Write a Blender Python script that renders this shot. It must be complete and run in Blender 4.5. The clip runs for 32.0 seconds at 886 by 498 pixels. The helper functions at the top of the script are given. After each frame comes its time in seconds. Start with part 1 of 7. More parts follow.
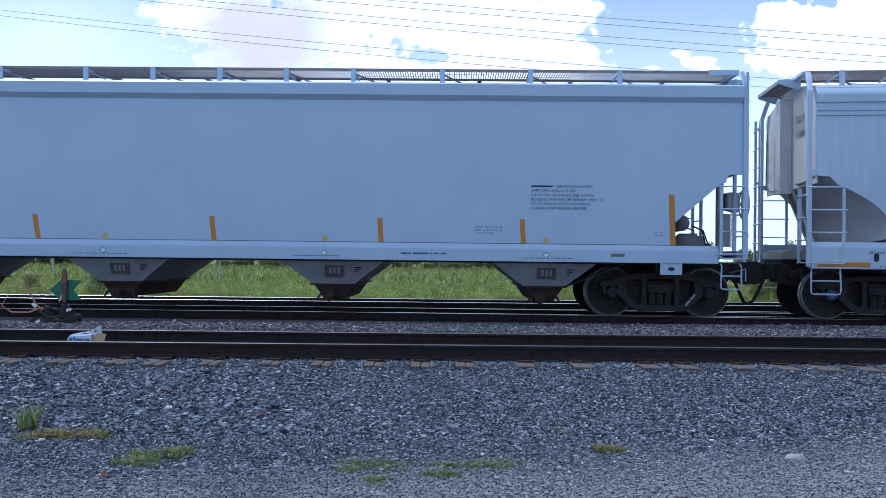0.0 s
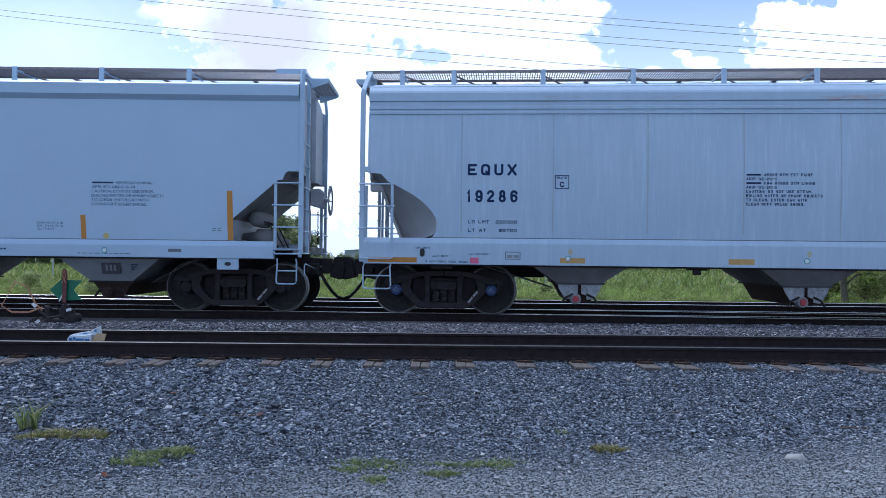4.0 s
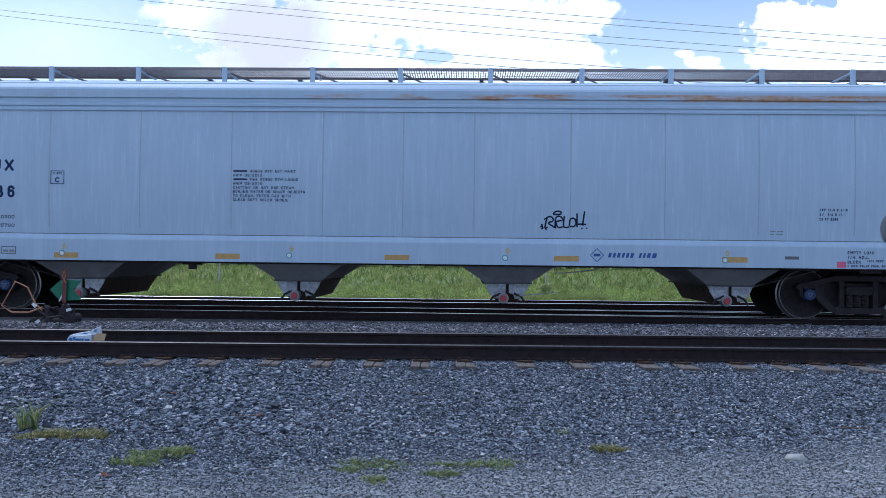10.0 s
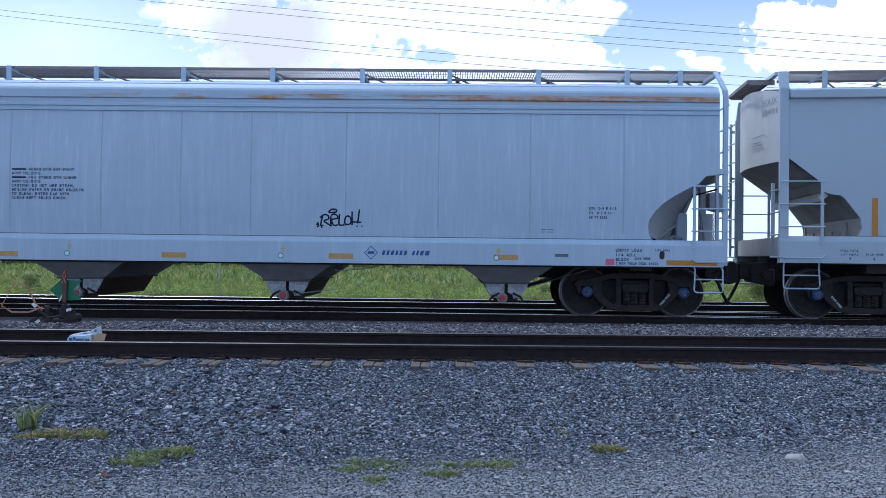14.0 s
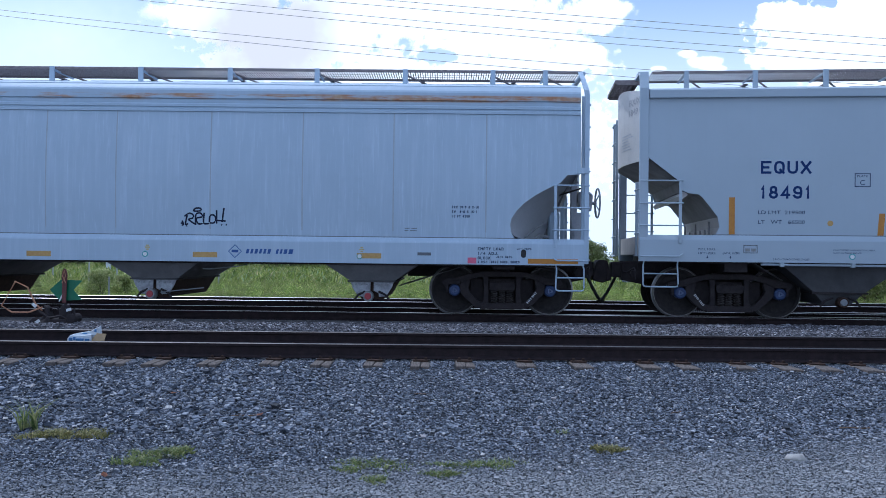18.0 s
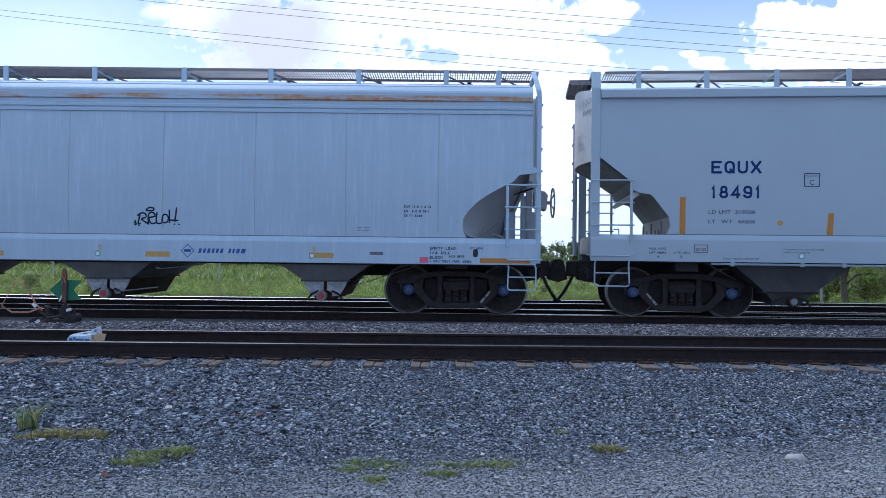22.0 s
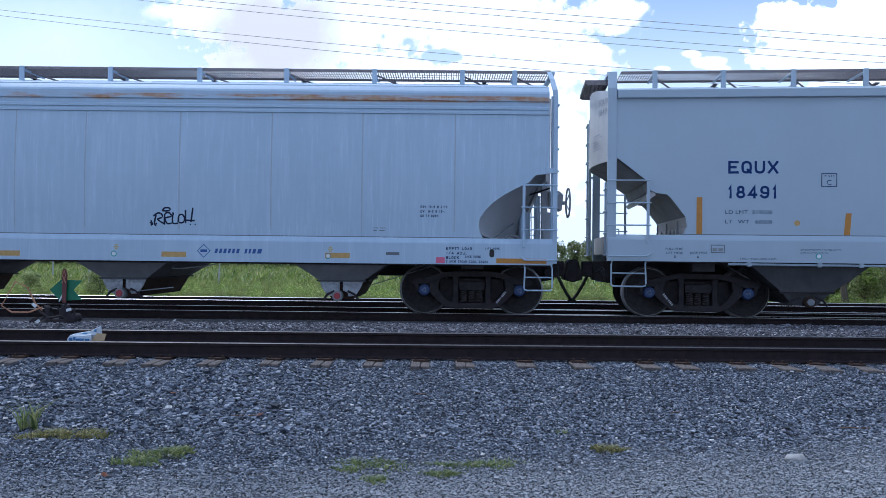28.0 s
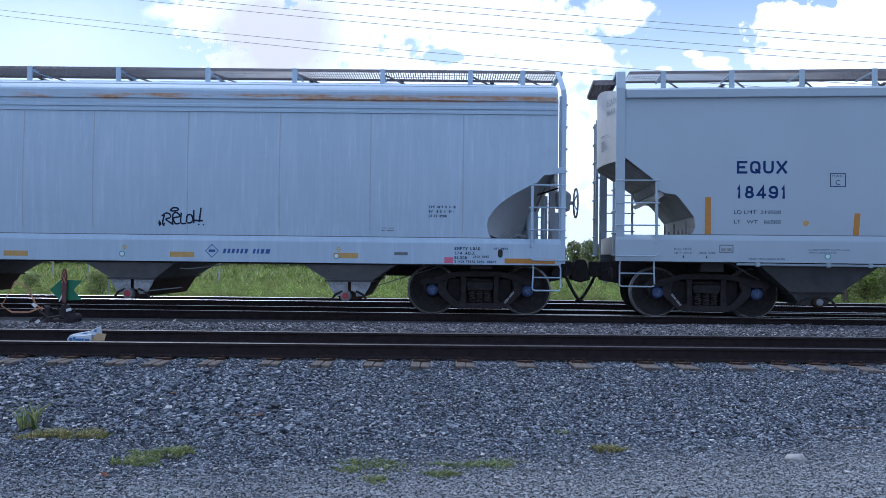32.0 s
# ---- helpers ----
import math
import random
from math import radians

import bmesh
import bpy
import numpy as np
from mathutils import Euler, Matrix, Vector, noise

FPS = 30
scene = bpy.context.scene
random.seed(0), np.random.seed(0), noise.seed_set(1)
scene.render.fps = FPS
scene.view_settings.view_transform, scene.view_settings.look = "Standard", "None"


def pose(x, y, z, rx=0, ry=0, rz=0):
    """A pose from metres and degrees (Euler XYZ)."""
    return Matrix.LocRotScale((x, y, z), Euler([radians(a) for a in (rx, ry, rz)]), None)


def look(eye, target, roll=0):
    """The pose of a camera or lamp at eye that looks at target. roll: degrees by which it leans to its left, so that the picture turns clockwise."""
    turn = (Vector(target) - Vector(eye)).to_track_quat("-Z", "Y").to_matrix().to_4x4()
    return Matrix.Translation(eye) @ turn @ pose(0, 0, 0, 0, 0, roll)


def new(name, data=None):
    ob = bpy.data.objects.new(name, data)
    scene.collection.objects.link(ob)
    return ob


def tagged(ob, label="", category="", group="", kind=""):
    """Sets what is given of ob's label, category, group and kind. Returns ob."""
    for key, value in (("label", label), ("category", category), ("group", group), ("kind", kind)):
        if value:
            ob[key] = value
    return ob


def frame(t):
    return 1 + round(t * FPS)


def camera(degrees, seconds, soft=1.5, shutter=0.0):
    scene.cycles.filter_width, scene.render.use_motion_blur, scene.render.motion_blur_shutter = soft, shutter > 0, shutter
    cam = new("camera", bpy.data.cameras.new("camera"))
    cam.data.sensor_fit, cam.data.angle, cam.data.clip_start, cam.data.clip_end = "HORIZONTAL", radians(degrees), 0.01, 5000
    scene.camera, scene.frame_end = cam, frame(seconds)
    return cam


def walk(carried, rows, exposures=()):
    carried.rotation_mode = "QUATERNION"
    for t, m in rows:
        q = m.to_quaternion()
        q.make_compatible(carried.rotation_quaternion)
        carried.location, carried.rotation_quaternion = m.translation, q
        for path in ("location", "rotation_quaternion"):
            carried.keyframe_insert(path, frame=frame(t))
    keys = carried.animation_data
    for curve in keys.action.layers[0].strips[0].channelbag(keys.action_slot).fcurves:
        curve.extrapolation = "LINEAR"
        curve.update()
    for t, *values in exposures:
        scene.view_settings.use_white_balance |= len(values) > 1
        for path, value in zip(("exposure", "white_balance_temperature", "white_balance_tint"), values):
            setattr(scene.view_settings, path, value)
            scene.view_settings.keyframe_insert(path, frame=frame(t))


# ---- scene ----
# World: x runs along the tracks, y away from the camera, z up; z = 0 is the top of the rails.
EYE = Vector((0.0, -16.532, 1.055))
AIM = EYE + Vector((0.00188, 1.0, 0.01103))
cam = camera(56.74, 32.0, 0.6)
walk(cam, [(0, look(EYE, AIM, 0.647)), (32.0, look(EYE, AIM, 0.647))],
     exposures=[(0, -0.05, 5210, 10), (32.0, -0.05, 5210, 10)])

# ---- light: high sun behind the train, thin cloud before it ----
world = bpy.data.worlds.new("sky")
scene.world = world
world.use_nodes = True
SUN_UP, SUN_ROUND = radians(63), radians(-55)
sky = world.node_tree.nodes.new("ShaderNodeTexSky")
sky.sky_type, sky.sun_disc = "NISHITA", False
sky.sun_elevation, sky.sun_rotation = SUN_UP, SUN_ROUND
sky.air_density, sky.dust_density, sky.ozone_density = 1.0, 1.6, 1.0
back = world.node_tree.nodes["Background"]
back.inputs["Strength"].default_value = 0.15
# unseen broken cloud overhead, added for its light, and white haze towards the horizon
wn, wl = world.node_tree.nodes, world.node_tree.links
geo = wn.new("ShaderNodeTexCoord")
sep = wn.new("ShaderNodeSeparateXYZ")
wl.new(geo.outputs["Generated"], sep.inputs[0])
haze = wn.new("ShaderNodeMapRange")
haze.interpolation_type = "SMOOTHSTEP"
for k, v in enumerate((0.10, 0.34, 1.0, 0.13)):
    haze.inputs[k + 1].default_value = v
wl.new(sep.outputs["Z"], haze.inputs[0])
puff = wn.new("ShaderNodeTexNoise")
puff.inputs["Scale"].default_value, puff.inputs["Detail"].default_value = 2.6, 6
wl.new(geo.outputs["Generated"], puff.inputs["Vector"])
cover = wn.new("ShaderNodeMapRange")
cover.interpolation_type = "SMOOTHSTEP"
for k, v in enumerate((0.47, 0.60, 0.0, 0.9)):
    cover.inputs[k + 1].default_value = v
wl.new(puff.outputs["Fac"], cover.inputs[0])
high = wn.new("ShaderNodeMapRange")
for k, v in enumerate((0.34, 0.46, 0.0, 1.0)):
    high.inputs[k + 1].default_value = v
wl.new(sep.outputs["Z"], high.inputs[0])
over = wn.new("ShaderNodeMath")
over.operation = "MULTIPLY"
wl.new(cover.outputs[0], over.inputs[0])
wl.new(high.outputs[0], over.inputs[1])
white = wn.new("ShaderNodeMath")
white.operation = "MAXIMUM"
wl.new(haze.outputs[0], white.inputs[0])
wl.new(over.outputs[0], white.inputs[1])
sky_mix = wn.new("ShaderNodeMix")
sky_mix.data_type = "RGBA"
sky_mix.inputs[7].default_value = (7.1, 7.5, 8.1, 1)
wl.new(white.outputs[0], sky_mix.inputs[0])
wl.new(sky.outputs["Color"], sky_mix.inputs[6])
wl.new(sky_mix.outputs[2], back.inputs["Color"])
sun = new("sun", bpy.data.lights.new("sun", "SUN"))
sun.data.energy, sun.data.angle, sun.data.color = 2.2, radians(6), (1.0, 0.96, 0.9)
sun_from = Vector((math.sin(SUN_ROUND) * math.cos(SUN_UP), math.cos(SUN_ROUND) * math.cos(SUN_UP), math.sin(SUN_UP)))
sun.matrix_world = look(sun_from * 100, (0, 0, 0))


# ---- materials ----
def node_mat(name):
    m = bpy.data.materials.new(name)
    m.use_nodes = True
    nt = m.node_tree
    return m, nt, nt.nodes["Principled BSDF"], nt.nodes["Material Output"]


def noise_node(nt, scale, detail=4, stretch=(1, 1, 1), rough=0.6):
    tc = nt.nodes.new("ShaderNodeTexCoord")
    mp = nt.nodes.new("ShaderNodeMapping")
    mp.inputs["Scale"].default_value = stretch
    n = nt.nodes.new("ShaderNodeTexNoise")
    n.inputs["Scale"].default_value, n.inputs["Detail"].default_value = scale, detail
    n.inputs["Roughness"].default_value = rough
    nt.links.new(tc.outputs["Object"], mp.inputs["Vector"])
    nt.links.new(mp.outputs["Vector"], n.inputs["Vector"])
    return n.outputs["Fac"]


def ramp(nt, fac, lo, hi, c0=(0, 0, 0), c1=(1, 1, 1)):
    r = nt.nodes.new("ShaderNodeValToRGB")
    r.color_ramp.elements[0].position, r.color_ramp.elements[1].position = lo, hi
    r.color_ramp.elements[0].color, r.color_ramp.elements[1].color = (*c0, 1), (*c1, 1)
    nt.links.new(fac, r.inputs["Fac"])
    return r.outputs["Color"]


def blend(nt, fac, a, b):
    m = nt.nodes.new("ShaderNodeMix")
    m.data_type = "RGBA"
    for sock, v in ((m.inputs[0], fac), (m.inputs[6], a), (m.inputs[7], b)):
        if isinstance(v, tuple):
            sock.default_value = (*v, 1)
        elif isinstance(v, float):
            sock.default_value = v
        else:
            nt.links.new(v, sock)
    return m.outputs[2]


def bump(nt, bsdf, height, strength, dist):
    b = nt.nodes.new("ShaderNodeBump")
    b.inputs["Strength"].default_value, b.inputs["Distance"].default_value = strength, dist
    nt.links.new(height, b.inputs["Height"])
    nt.links.new(b.outputs["Normal"], bsdf.inputs["Normal"])


def surface(name, c0, c1, scale=6.0, rough=0.6, metal=0.0, relief=0.1, dist=0.004, fine=60.0, stretch=(1, 1, 1), spec=0.5):
    """Two colours mixed by a broad and a fine noise, with fine relief."""
    m, nt, bsdf, _ = node_mat(name)
    broad = ramp(nt, noise_node(nt, scale, 5, stretch), 0.35, 0.65)
    grain = noise_node(nt, fine, 3, stretch)
    col = blend(nt, broad, c0, c1)
    col = blend(nt, ramp(nt, grain, 0.3, 0.75, (0, 0, 0), (0.35, 0.35, 0.35)), col, tuple(0.6 * v for v in c0))
    nt.links.new(col, bsdf.inputs["Base Color"])
    bsdf.inputs["Roughness"].default_value, bsdf.inputs["Metallic"].default_value = rough, metal
    bsdf.inputs["Specular IOR Level"].default_value = spec
    bump(nt, bsdf, grain, relief, dist)
    return m


def car_paint(name, base, dirt, streak, rough=0.45):
    """Painted steel with rain streaks running down and a broad mottling."""
    m, nt, bsdf, _ = node_mat(name)
    mottle = ramp(nt, noise_node(nt, 0.7, 6), 0.3, 0.7)
    runs = ramp(nt, noise_node(nt, 5.0, 5, (1.6, 1.6, 0.09)), 0.48, 0.72)
    fine = noise_node(nt, 45.0, 3)
    col = blend(nt, mottle, base, tuple(v * 0.93 for v in base))
    sc = nt.nodes.new("ShaderNodeMath")
    sc.operation = "MULTIPLY"
    sc.inputs[1].default_value = streak
    nt.links.new(runs, sc.inputs[0])
    col = blend(nt, sc.outputs[0], col, dirt)
    if streak > 0.3:
        thin = ramp(nt, noise_node(nt, 16.0, 4, (1.5, 1.5, 0.05), 0.7), 0.54, 0.76, (0, 0, 0), (0.5, 0.5, 0.5))
        col = blend(nt, thin, col, tuple(min(1, 1.12 * v) for v in dirt))
        scuff = ramp(nt, noise_node(nt, 2.2, 6, (1.0, 1.0, 0.8), 0.75), 0.56, 0.70, (0, 0, 0), (0.35, 0.35, 0.35))
        col = blend(nt, scuff, col, tuple(0.86 * v for v in base))
    nt.links.new(col, bsdf.inputs["Base Color"])
    bsdf.inputs["Roughness"].default_value = rough
    bump(nt, bsdf, fine, 0.05, 0.002)
    return m


PAINT_A = car_paint("grey_blue_gloss_paint", (0.405, 0.525, 0.66), (0.37, 0.46, 0.57), 0.18, 0.4)
PAINT_B = car_paint("weathered_grey_paint", (0.42, 0.52, 0.632), (0.54, 0.63, 0.735), 0.36, 0.5)
PAINT_C = car_paint("clean_grey_paint", (0.385, 0.458, 0.53), (0.33, 0.39, 0.44), 0.12, 0.4)
# Hopper paints: grime, darkened further for the shade under the bodies.
GRIME_A = surface("dirty_shaded_hopper_paint", (0.20, 0.215, 0.235), (0.27, 0.285, 0.30), 3, 0.65, 0, 0.2)
GRIME_B = surface("grimy_shaded_hopper_paint", (0.14, 0.138, 0.142), (0.21, 0.205, 0.21), 3, 0.7, 0, 0.2)
PALE_GATE = surface("pale_gate_casting", (0.42, 0.43, 0.46), (0.22, 0.225, 0.24), 14, 0.6, 0.0, 0.2)
GRIME_C = surface("dark_grimy_shaded_hopper_paint", (0.055, 0.055, 0.060), (0.095, 0.095, 0.10), 3, 0.7, 0, 0.2)
# Shade under the car ends put into colour; also the end-sill grey.
SLOPE_SHADE = surface("shaded_slope_paint", (0.20, 0.195, 0.20), (0.29, 0.28, 0.28), 2.5, 0.75, 0, 0.2)
LETTER_NAVY = surface("navy_lettering_paint", (0.012, 0.034, 0.135), (0.016, 0.042, 0.155), 30, 0.7, spec=0.15)
# Greyer than the flanks: a tone midway between sunlit and shaded end sheets.
CHEEK_GREY = surface("toned_grey_hopper_end_paint", (0.40, 0.41, 0.43), (0.46, 0.465, 0.485), 2.5, 0.65, 0, 0.1)
GEAR_GREY = surface("dull_grey_gear_paint", (0.33, 0.34, 0.37), (0.40, 0.41, 0.44), 6, 0.6, 0, 0.15)
END_GREY = surface("dull_grey_end_paint", (0.47, 0.50, 0.56), (0.53, 0.56, 0.62), 2, 0.55, 0, 0.1)
# Beige of the end sill; lightens the lower slope for bounced light.
BEIGE_SHEET = surface("beige_bounce_lit_paint", (0.42, 0.40, 0.385), (0.50, 0.475, 0.45), 2.5, 0.7, 0, 0.12)
# End walls paler than the flanks, the sunlight on them put into the colour.
END_SUNLIT = surface("sunlit_grey_end_paint", (0.60, 0.60, 0.60), (0.68, 0.67, 0.66), 2, 0.6, 0, 0.1)
SPRING_STEEL = surface("grimy_spring_steel", (0.055, 0.050, 0.050), (0.09, 0.078, 0.075), 20, 0.6, 0.0, 0.2, spec=0.2)


def rust_paint(name, base, z0, z1):
    """Grey paint with a ragged band of orange rust bleeding along a ledge between two heights."""
    m = car_paint(name, base, tuple(min(1, v * 1.2) for v in base), 0.3, 0.5)
    nt = m.node_tree
    bsdf = nt.nodes["Principled BSDF"]
    old = bsdf.inputs["Base Color"].links[0].from_socket
    tc = nt.nodes.new("ShaderNodeTexCoord")
    sp = nt.nodes.new("ShaderNodeSeparateXYZ")
    nt.links.new(tc.outputs["Object"], sp.inputs[0])
    band = nt.nodes.new("ShaderNodeFloatCurve")
    mr = nt.nodes.new("ShaderNodeMapRange")
    for k, v in enumerate((z0, z1, 0.0, 1.0)):
        mr.inputs[k + 1].default_value = v
    nt.links.new(sp.outputs["Z"], mr.inputs[0])
    win = nt.nodes.new("ShaderNodeValToRGB")
    el = win.color_ramp.elements
    el[0].position, el[1].position = 0.0, 1.0
    el[0].color, el[1].color = (0, 0, 0, 1), (0, 0, 0, 1)
    for p in (0.25, 0.85):
        e = el.new(p)
        e.color = (1, 1, 1, 1)
    nt.nodes.remove(band)
    nt.links.new(mr.outputs[0], win.inputs["Fac"])
    along = nt.nodes.new("ShaderNodeMapRange")
    for k, v in enumerate((-9.0, 7.0, 0.18, 0.46)):
        along.inputs[k + 1].default_value = v
    nt.links.new(sp.outputs["X"], along.inputs[0])
    patch = noise_node(nt, 1.1, 6, (0.9, 1, 7.0), 0.65)
    add = nt.nodes.new("ShaderNodeMath")
    add.operation = "ADD"
    nt.links.new(patch, add.inputs[0])
    nt.links.new(along.outputs[0], add.inputs[1])
    spots = ramp(nt, add.outputs[0], 0.84, 1.02)
    mul = nt.nodes.new("ShaderNodeMath")
    mul.operation = "MULTIPLY"
    nt.links.new(win.outputs["Color"], mul.inputs[0])
    nt.links.new(spots, mul.inputs[1])
    tone = blend(nt, ramp(nt, noise_node(nt, 9.0, 4), 0.35, 0.7), (0.40, 0.178, 0.078), (0.47, 0.34, 0.23))
    nt.links.new(blend(nt, mul.outputs[0], old, tone), bsdf.inputs["Base Color"])
    return m


RUST_EAVE = rust_paint("rust_streaked_eave_paint", (0.43, 0.53, 0.64), 3.85, 3.99)
DARK_STEEL = surface("grimy_black_steel", (0.030, 0.026, 0.0285), (0.049, 0.041, 0.042), 9, 0.75, 0.0, 0.25, spec=0.15)
RUST_STEEL = surface("rusty_brown_steel", (0.04, 0.027, 0.022), (0.07, 0.043, 0.033), 12, 0.85, 0.0, 0.3, spec=0.15)
WHEEL_STEEL = surface("dark_wheel_steel", (0.027, 0.025, 0.026), (0.044, 0.039, 0.038), 14, 0.75, 0.0, 0.2, spec=0.15)
TREAD_STEEL = surface("polished_tread_steel", (0.30, 0.30, 0.31), (0.22, 0.21, 0.21), 20, 0.4, 0.9, 0.05)
RIM_STEEL = surface("worn_rim_steel", (0.30, 0.285, 0.27), (0.20, 0.185, 0.175), 18, 0.5, 0.3, 0.1)
CAP_BLUE = surface("blue_bearing_cap", (0.022, 0.045, 0.13), (0.03, 0.055, 0.15), 30, 0.5, 0.0, 0.1)
CAP_WHITE = surface("pale_blue_bolt_plate", (0.14, 0.18, 0.30), (0.11, 0.15, 0.26), 30, 0.5, 0.0, 0.1)
GRATING = surface("galvanised_grating", (0.22, 0.185, 0.185), (0.30, 0.265, 0.265), 14, 0.55, 0.6, 0.1)
RAIL_SIDE = surface("rail_rust", (0.024, 0.0185, 0.020), (0.039, 0.028, 0.029), 10, 0.9, 0.0, 0.3, spec=0.12)
RAIL_TOP = surface("rail_polished_top", (0.72, 0.70, 0.70), (0.58, 0.56, 0.56), 8, 0.34, 0.45, 0.05)
RAIL_DULL = surface("dull_rail_top", (0.13, 0.125, 0.125), (0.09, 0.08, 0.078), 8, 0.5, 0.8, 0.1)
# Flank paint darkened to draw the narrow shading along weld seams.
SEAM_SHADE = surface("shaded_seam_paint", (0.36, 0.41, 0.47), (0.42, 0.47, 0.53), 5, 0.6)
LETTER = surface("dark_navy_stencil_paint", (0.014, 0.030, 0.085), (0.020, 0.038, 0.105), 30, 0.7, spec=0.15)
LETTER_BLUE = surface("blue_stencil_paint", (0.03, 0.09, 0.30), (0.04, 0.11, 0.33), 30, 0.6)
LETTER_WHITE = surface("chalk_white_marks", (0.6, 0.6, 0.62), (0.5, 0.5, 0.52), 30, 0.8)
INK = surface("black_spray_ink", (0.008, 0.013, 0.040), (0.012, 0.018, 0.05), 30, 0.6, spec=0.2)
AMBER = surface("amber_reflector_tape", (0.50, 0.215, 0.016), (0.43, 0.175, 0.014), 25, 0.4)
AMBER_WORN = surface("worn_amber_tape", (0.55, 0.36, 0.12), (0.48, 0.28, 0.08), 22, 0.5)
YELLOW = surface("yellow_sticker", (0.56, 0.45, 0.17), (0.50, 0.40, 0.16), 25, 0.5)
TEAL = surface("teal_sticker", (0.10, 0.38, 0.38), (0.09, 0.33, 0.34), 25, 0.5)
WHITE = surface("white_sticker", (0.78, 0.80, 0.80), (0.70, 0.72, 0.73), 25, 0.5)
PINK = surface("pink_label", (0.72, 0.14, 0.24), (0.64, 0.12, 0.22), 25, 0.5)
RED = surface("faded_red_cap", (0.42, 0.05, 0.06), (0.34, 0.05, 0.06), 25, 0.5)
GALV = surface("grey_outlet_casting", (0.32, 0.33, 0.34), (0.22, 0.23, 0.24), 12, 0.6, 0.2, 0.2)
SEAL = surface("dark_caulk", (0.16, 0.17, 0.19), (0.12, 0.13, 0.15), 12, 0.7)
RUBBER = surface("black_rubber", (0.012, 0.012, 0.013), (0.02, 0.02, 0.02), 20, 0.6)


# ---- mesh helpers ----
def box(bm, x0, x1, y0, y1, z0, z1):
    v = [bm.verts.new((x, y, z)) for x in (x0, x1) for y in (y0, y1) for z in (z0, z1)]
    for f in ((0, 1, 3, 2), (4, 6, 7, 5), (0, 4, 5, 1), (2, 3, 7, 6), (0, 2, 6, 4), (1, 5, 7, 3)):
        bm.faces.new([v[i] for i in f])
    return bm


def loft(bm, rings, closed=True, caps=True):
    """Joins rings of points into a skin."""
    vs = [[bm.verts.new(p) for p in r] for r in rings]
    n = len(vs[0])
    for a, b in zip(vs, vs[1:]):
        for i in range(n if closed else n - 1):
            bm.faces.new((a[i], a[(i + 1) % n], b[(i + 1) % n], b[i]))
    if caps and closed:
        bm.faces.new(vs[0][::-1])
        bm.faces.new(vs[-1])
    return bm


def slab_xz(bm, pts, y0, y1):
    return loft(bm, [[(x, y0, z) for x, z in pts], [(x, y1, z) for x, z in pts]])


def slab_yz(bm, pts, x0, x1):
    return loft(bm, [[(x0, y, z) for y, z in pts], [(x1, y, z) for y, z in pts]])


def tube(bm, pts, r, n=6, caps=True):
    """A round bar along a bent line of points."""
    pts = [Vector(p) for p in pts]
    rings = []
    for i, p in enumerate(pts):
        d = (pts[min(i + 1, len(pts) - 1)] - pts[max(i - 1, 0)]).normalized()
        side = d.cross(Vector((0.31, 0.2, 0.93)) if abs(d.z) < 0.9 else Vector((1, 0.1, 0))).normalized()
        up = d.cross(side)
        rings.append([p + r * (math.cos(a) * side + math.sin(a) * up) for a in (2 * math.pi * k / n for k in range(n))])
    return loft(bm, rings, True, caps)


def lathe_y(bm, profile, n=28, slots=()):
    """Turns (y, radius) points about the y axis; slots gives material numbers per band."""
    rings = [[(r * math.cos(2 * math.pi * k / n), y, r * math.sin(2 * math.pi * k / n)) for k in range(n)] for y, r in profile]
    vs = [[bm.verts.new(p) for p in r] for r in rings]
    for j, (a, b) in enumerate(zip(vs, vs[1:])):
        for i in range(n):
            f = bm.faces.new((a[i], a[(i + 1) % n], b[(i + 1) % n], b[i]))
            f.material_index = slots[j] if j < len(slots) else 0
    bm.faces.new(vs[0][::-1])
    bm.faces.new(vs[-1])
    return bm


def mesh_of(name, bm, *mats, bevel=0.0, smooth=False):
    bmesh.ops.recalc_face_normals(bm, faces=bm.faces[:])
    if bevel:
        bmesh.ops.bevel(bm, geom=bm.edges[:], offset=bevel, segments=1, affect="EDGES", clamp_overlap=True)
    me = bpy.data.meshes.new(name)
    bm.to_mesh(me)
    bm.free()
    for m in mats:
        me.materials.append(m)
    if smooth:
        me.polygons.foreach_set("use_smooth", [True] * len(me.polygons))
    return me


def put(name, me, parent=None, m=None, label=""):
    ob = new(name, me)
    ob.parent = parent
    if m is not None:
        ob.matrix_basis = m
    return tagged(ob, label)


def part(name, bm, material, parent, label="", bevel=0.0, smooth=False, m=None):
    return put(name, mesh_of(name, bm, material, bevel=bevel, smooth=smooth), parent, m, label)


def B():
    return bmesh.new()


def group_empty(name, parent=None, m=None):
    ob = new(name)
    ob.empty_display_size = 0.3
    ob.parent = parent
    if m is not None:
        ob.matrix_basis = m
    return ob
# ---- ground: one sheet in cross-section, reaching the horizon ----
def ground_mat(name, c0, c1, c2, cell, rough, relief):
    m, nt, bsdf, _ = node_mat(name)
    tc = nt.nodes.new("ShaderNodeTexCoord")
    vor = nt.nodes.new("ShaderNodeTexVoronoi")
    vor.inputs["Scale"].default_value = cell
    nt.links.new(tc.outputs["Object"], vor.inputs["Vector"])
    col = blend(nt, vor.outputs["Color"], c0, c1)
    col = blend(nt, ramp(nt, noise_node(nt, 0.6, 5), 0.45, 0.7), col, c2)
    nt.links.new(col, bsdf.inputs["Base Color"])
    bsdf.inputs["Roughness"].default_value = rough
    bump(nt, bsdf, vor.outputs["Distance"], relief, 0.02)
    return m


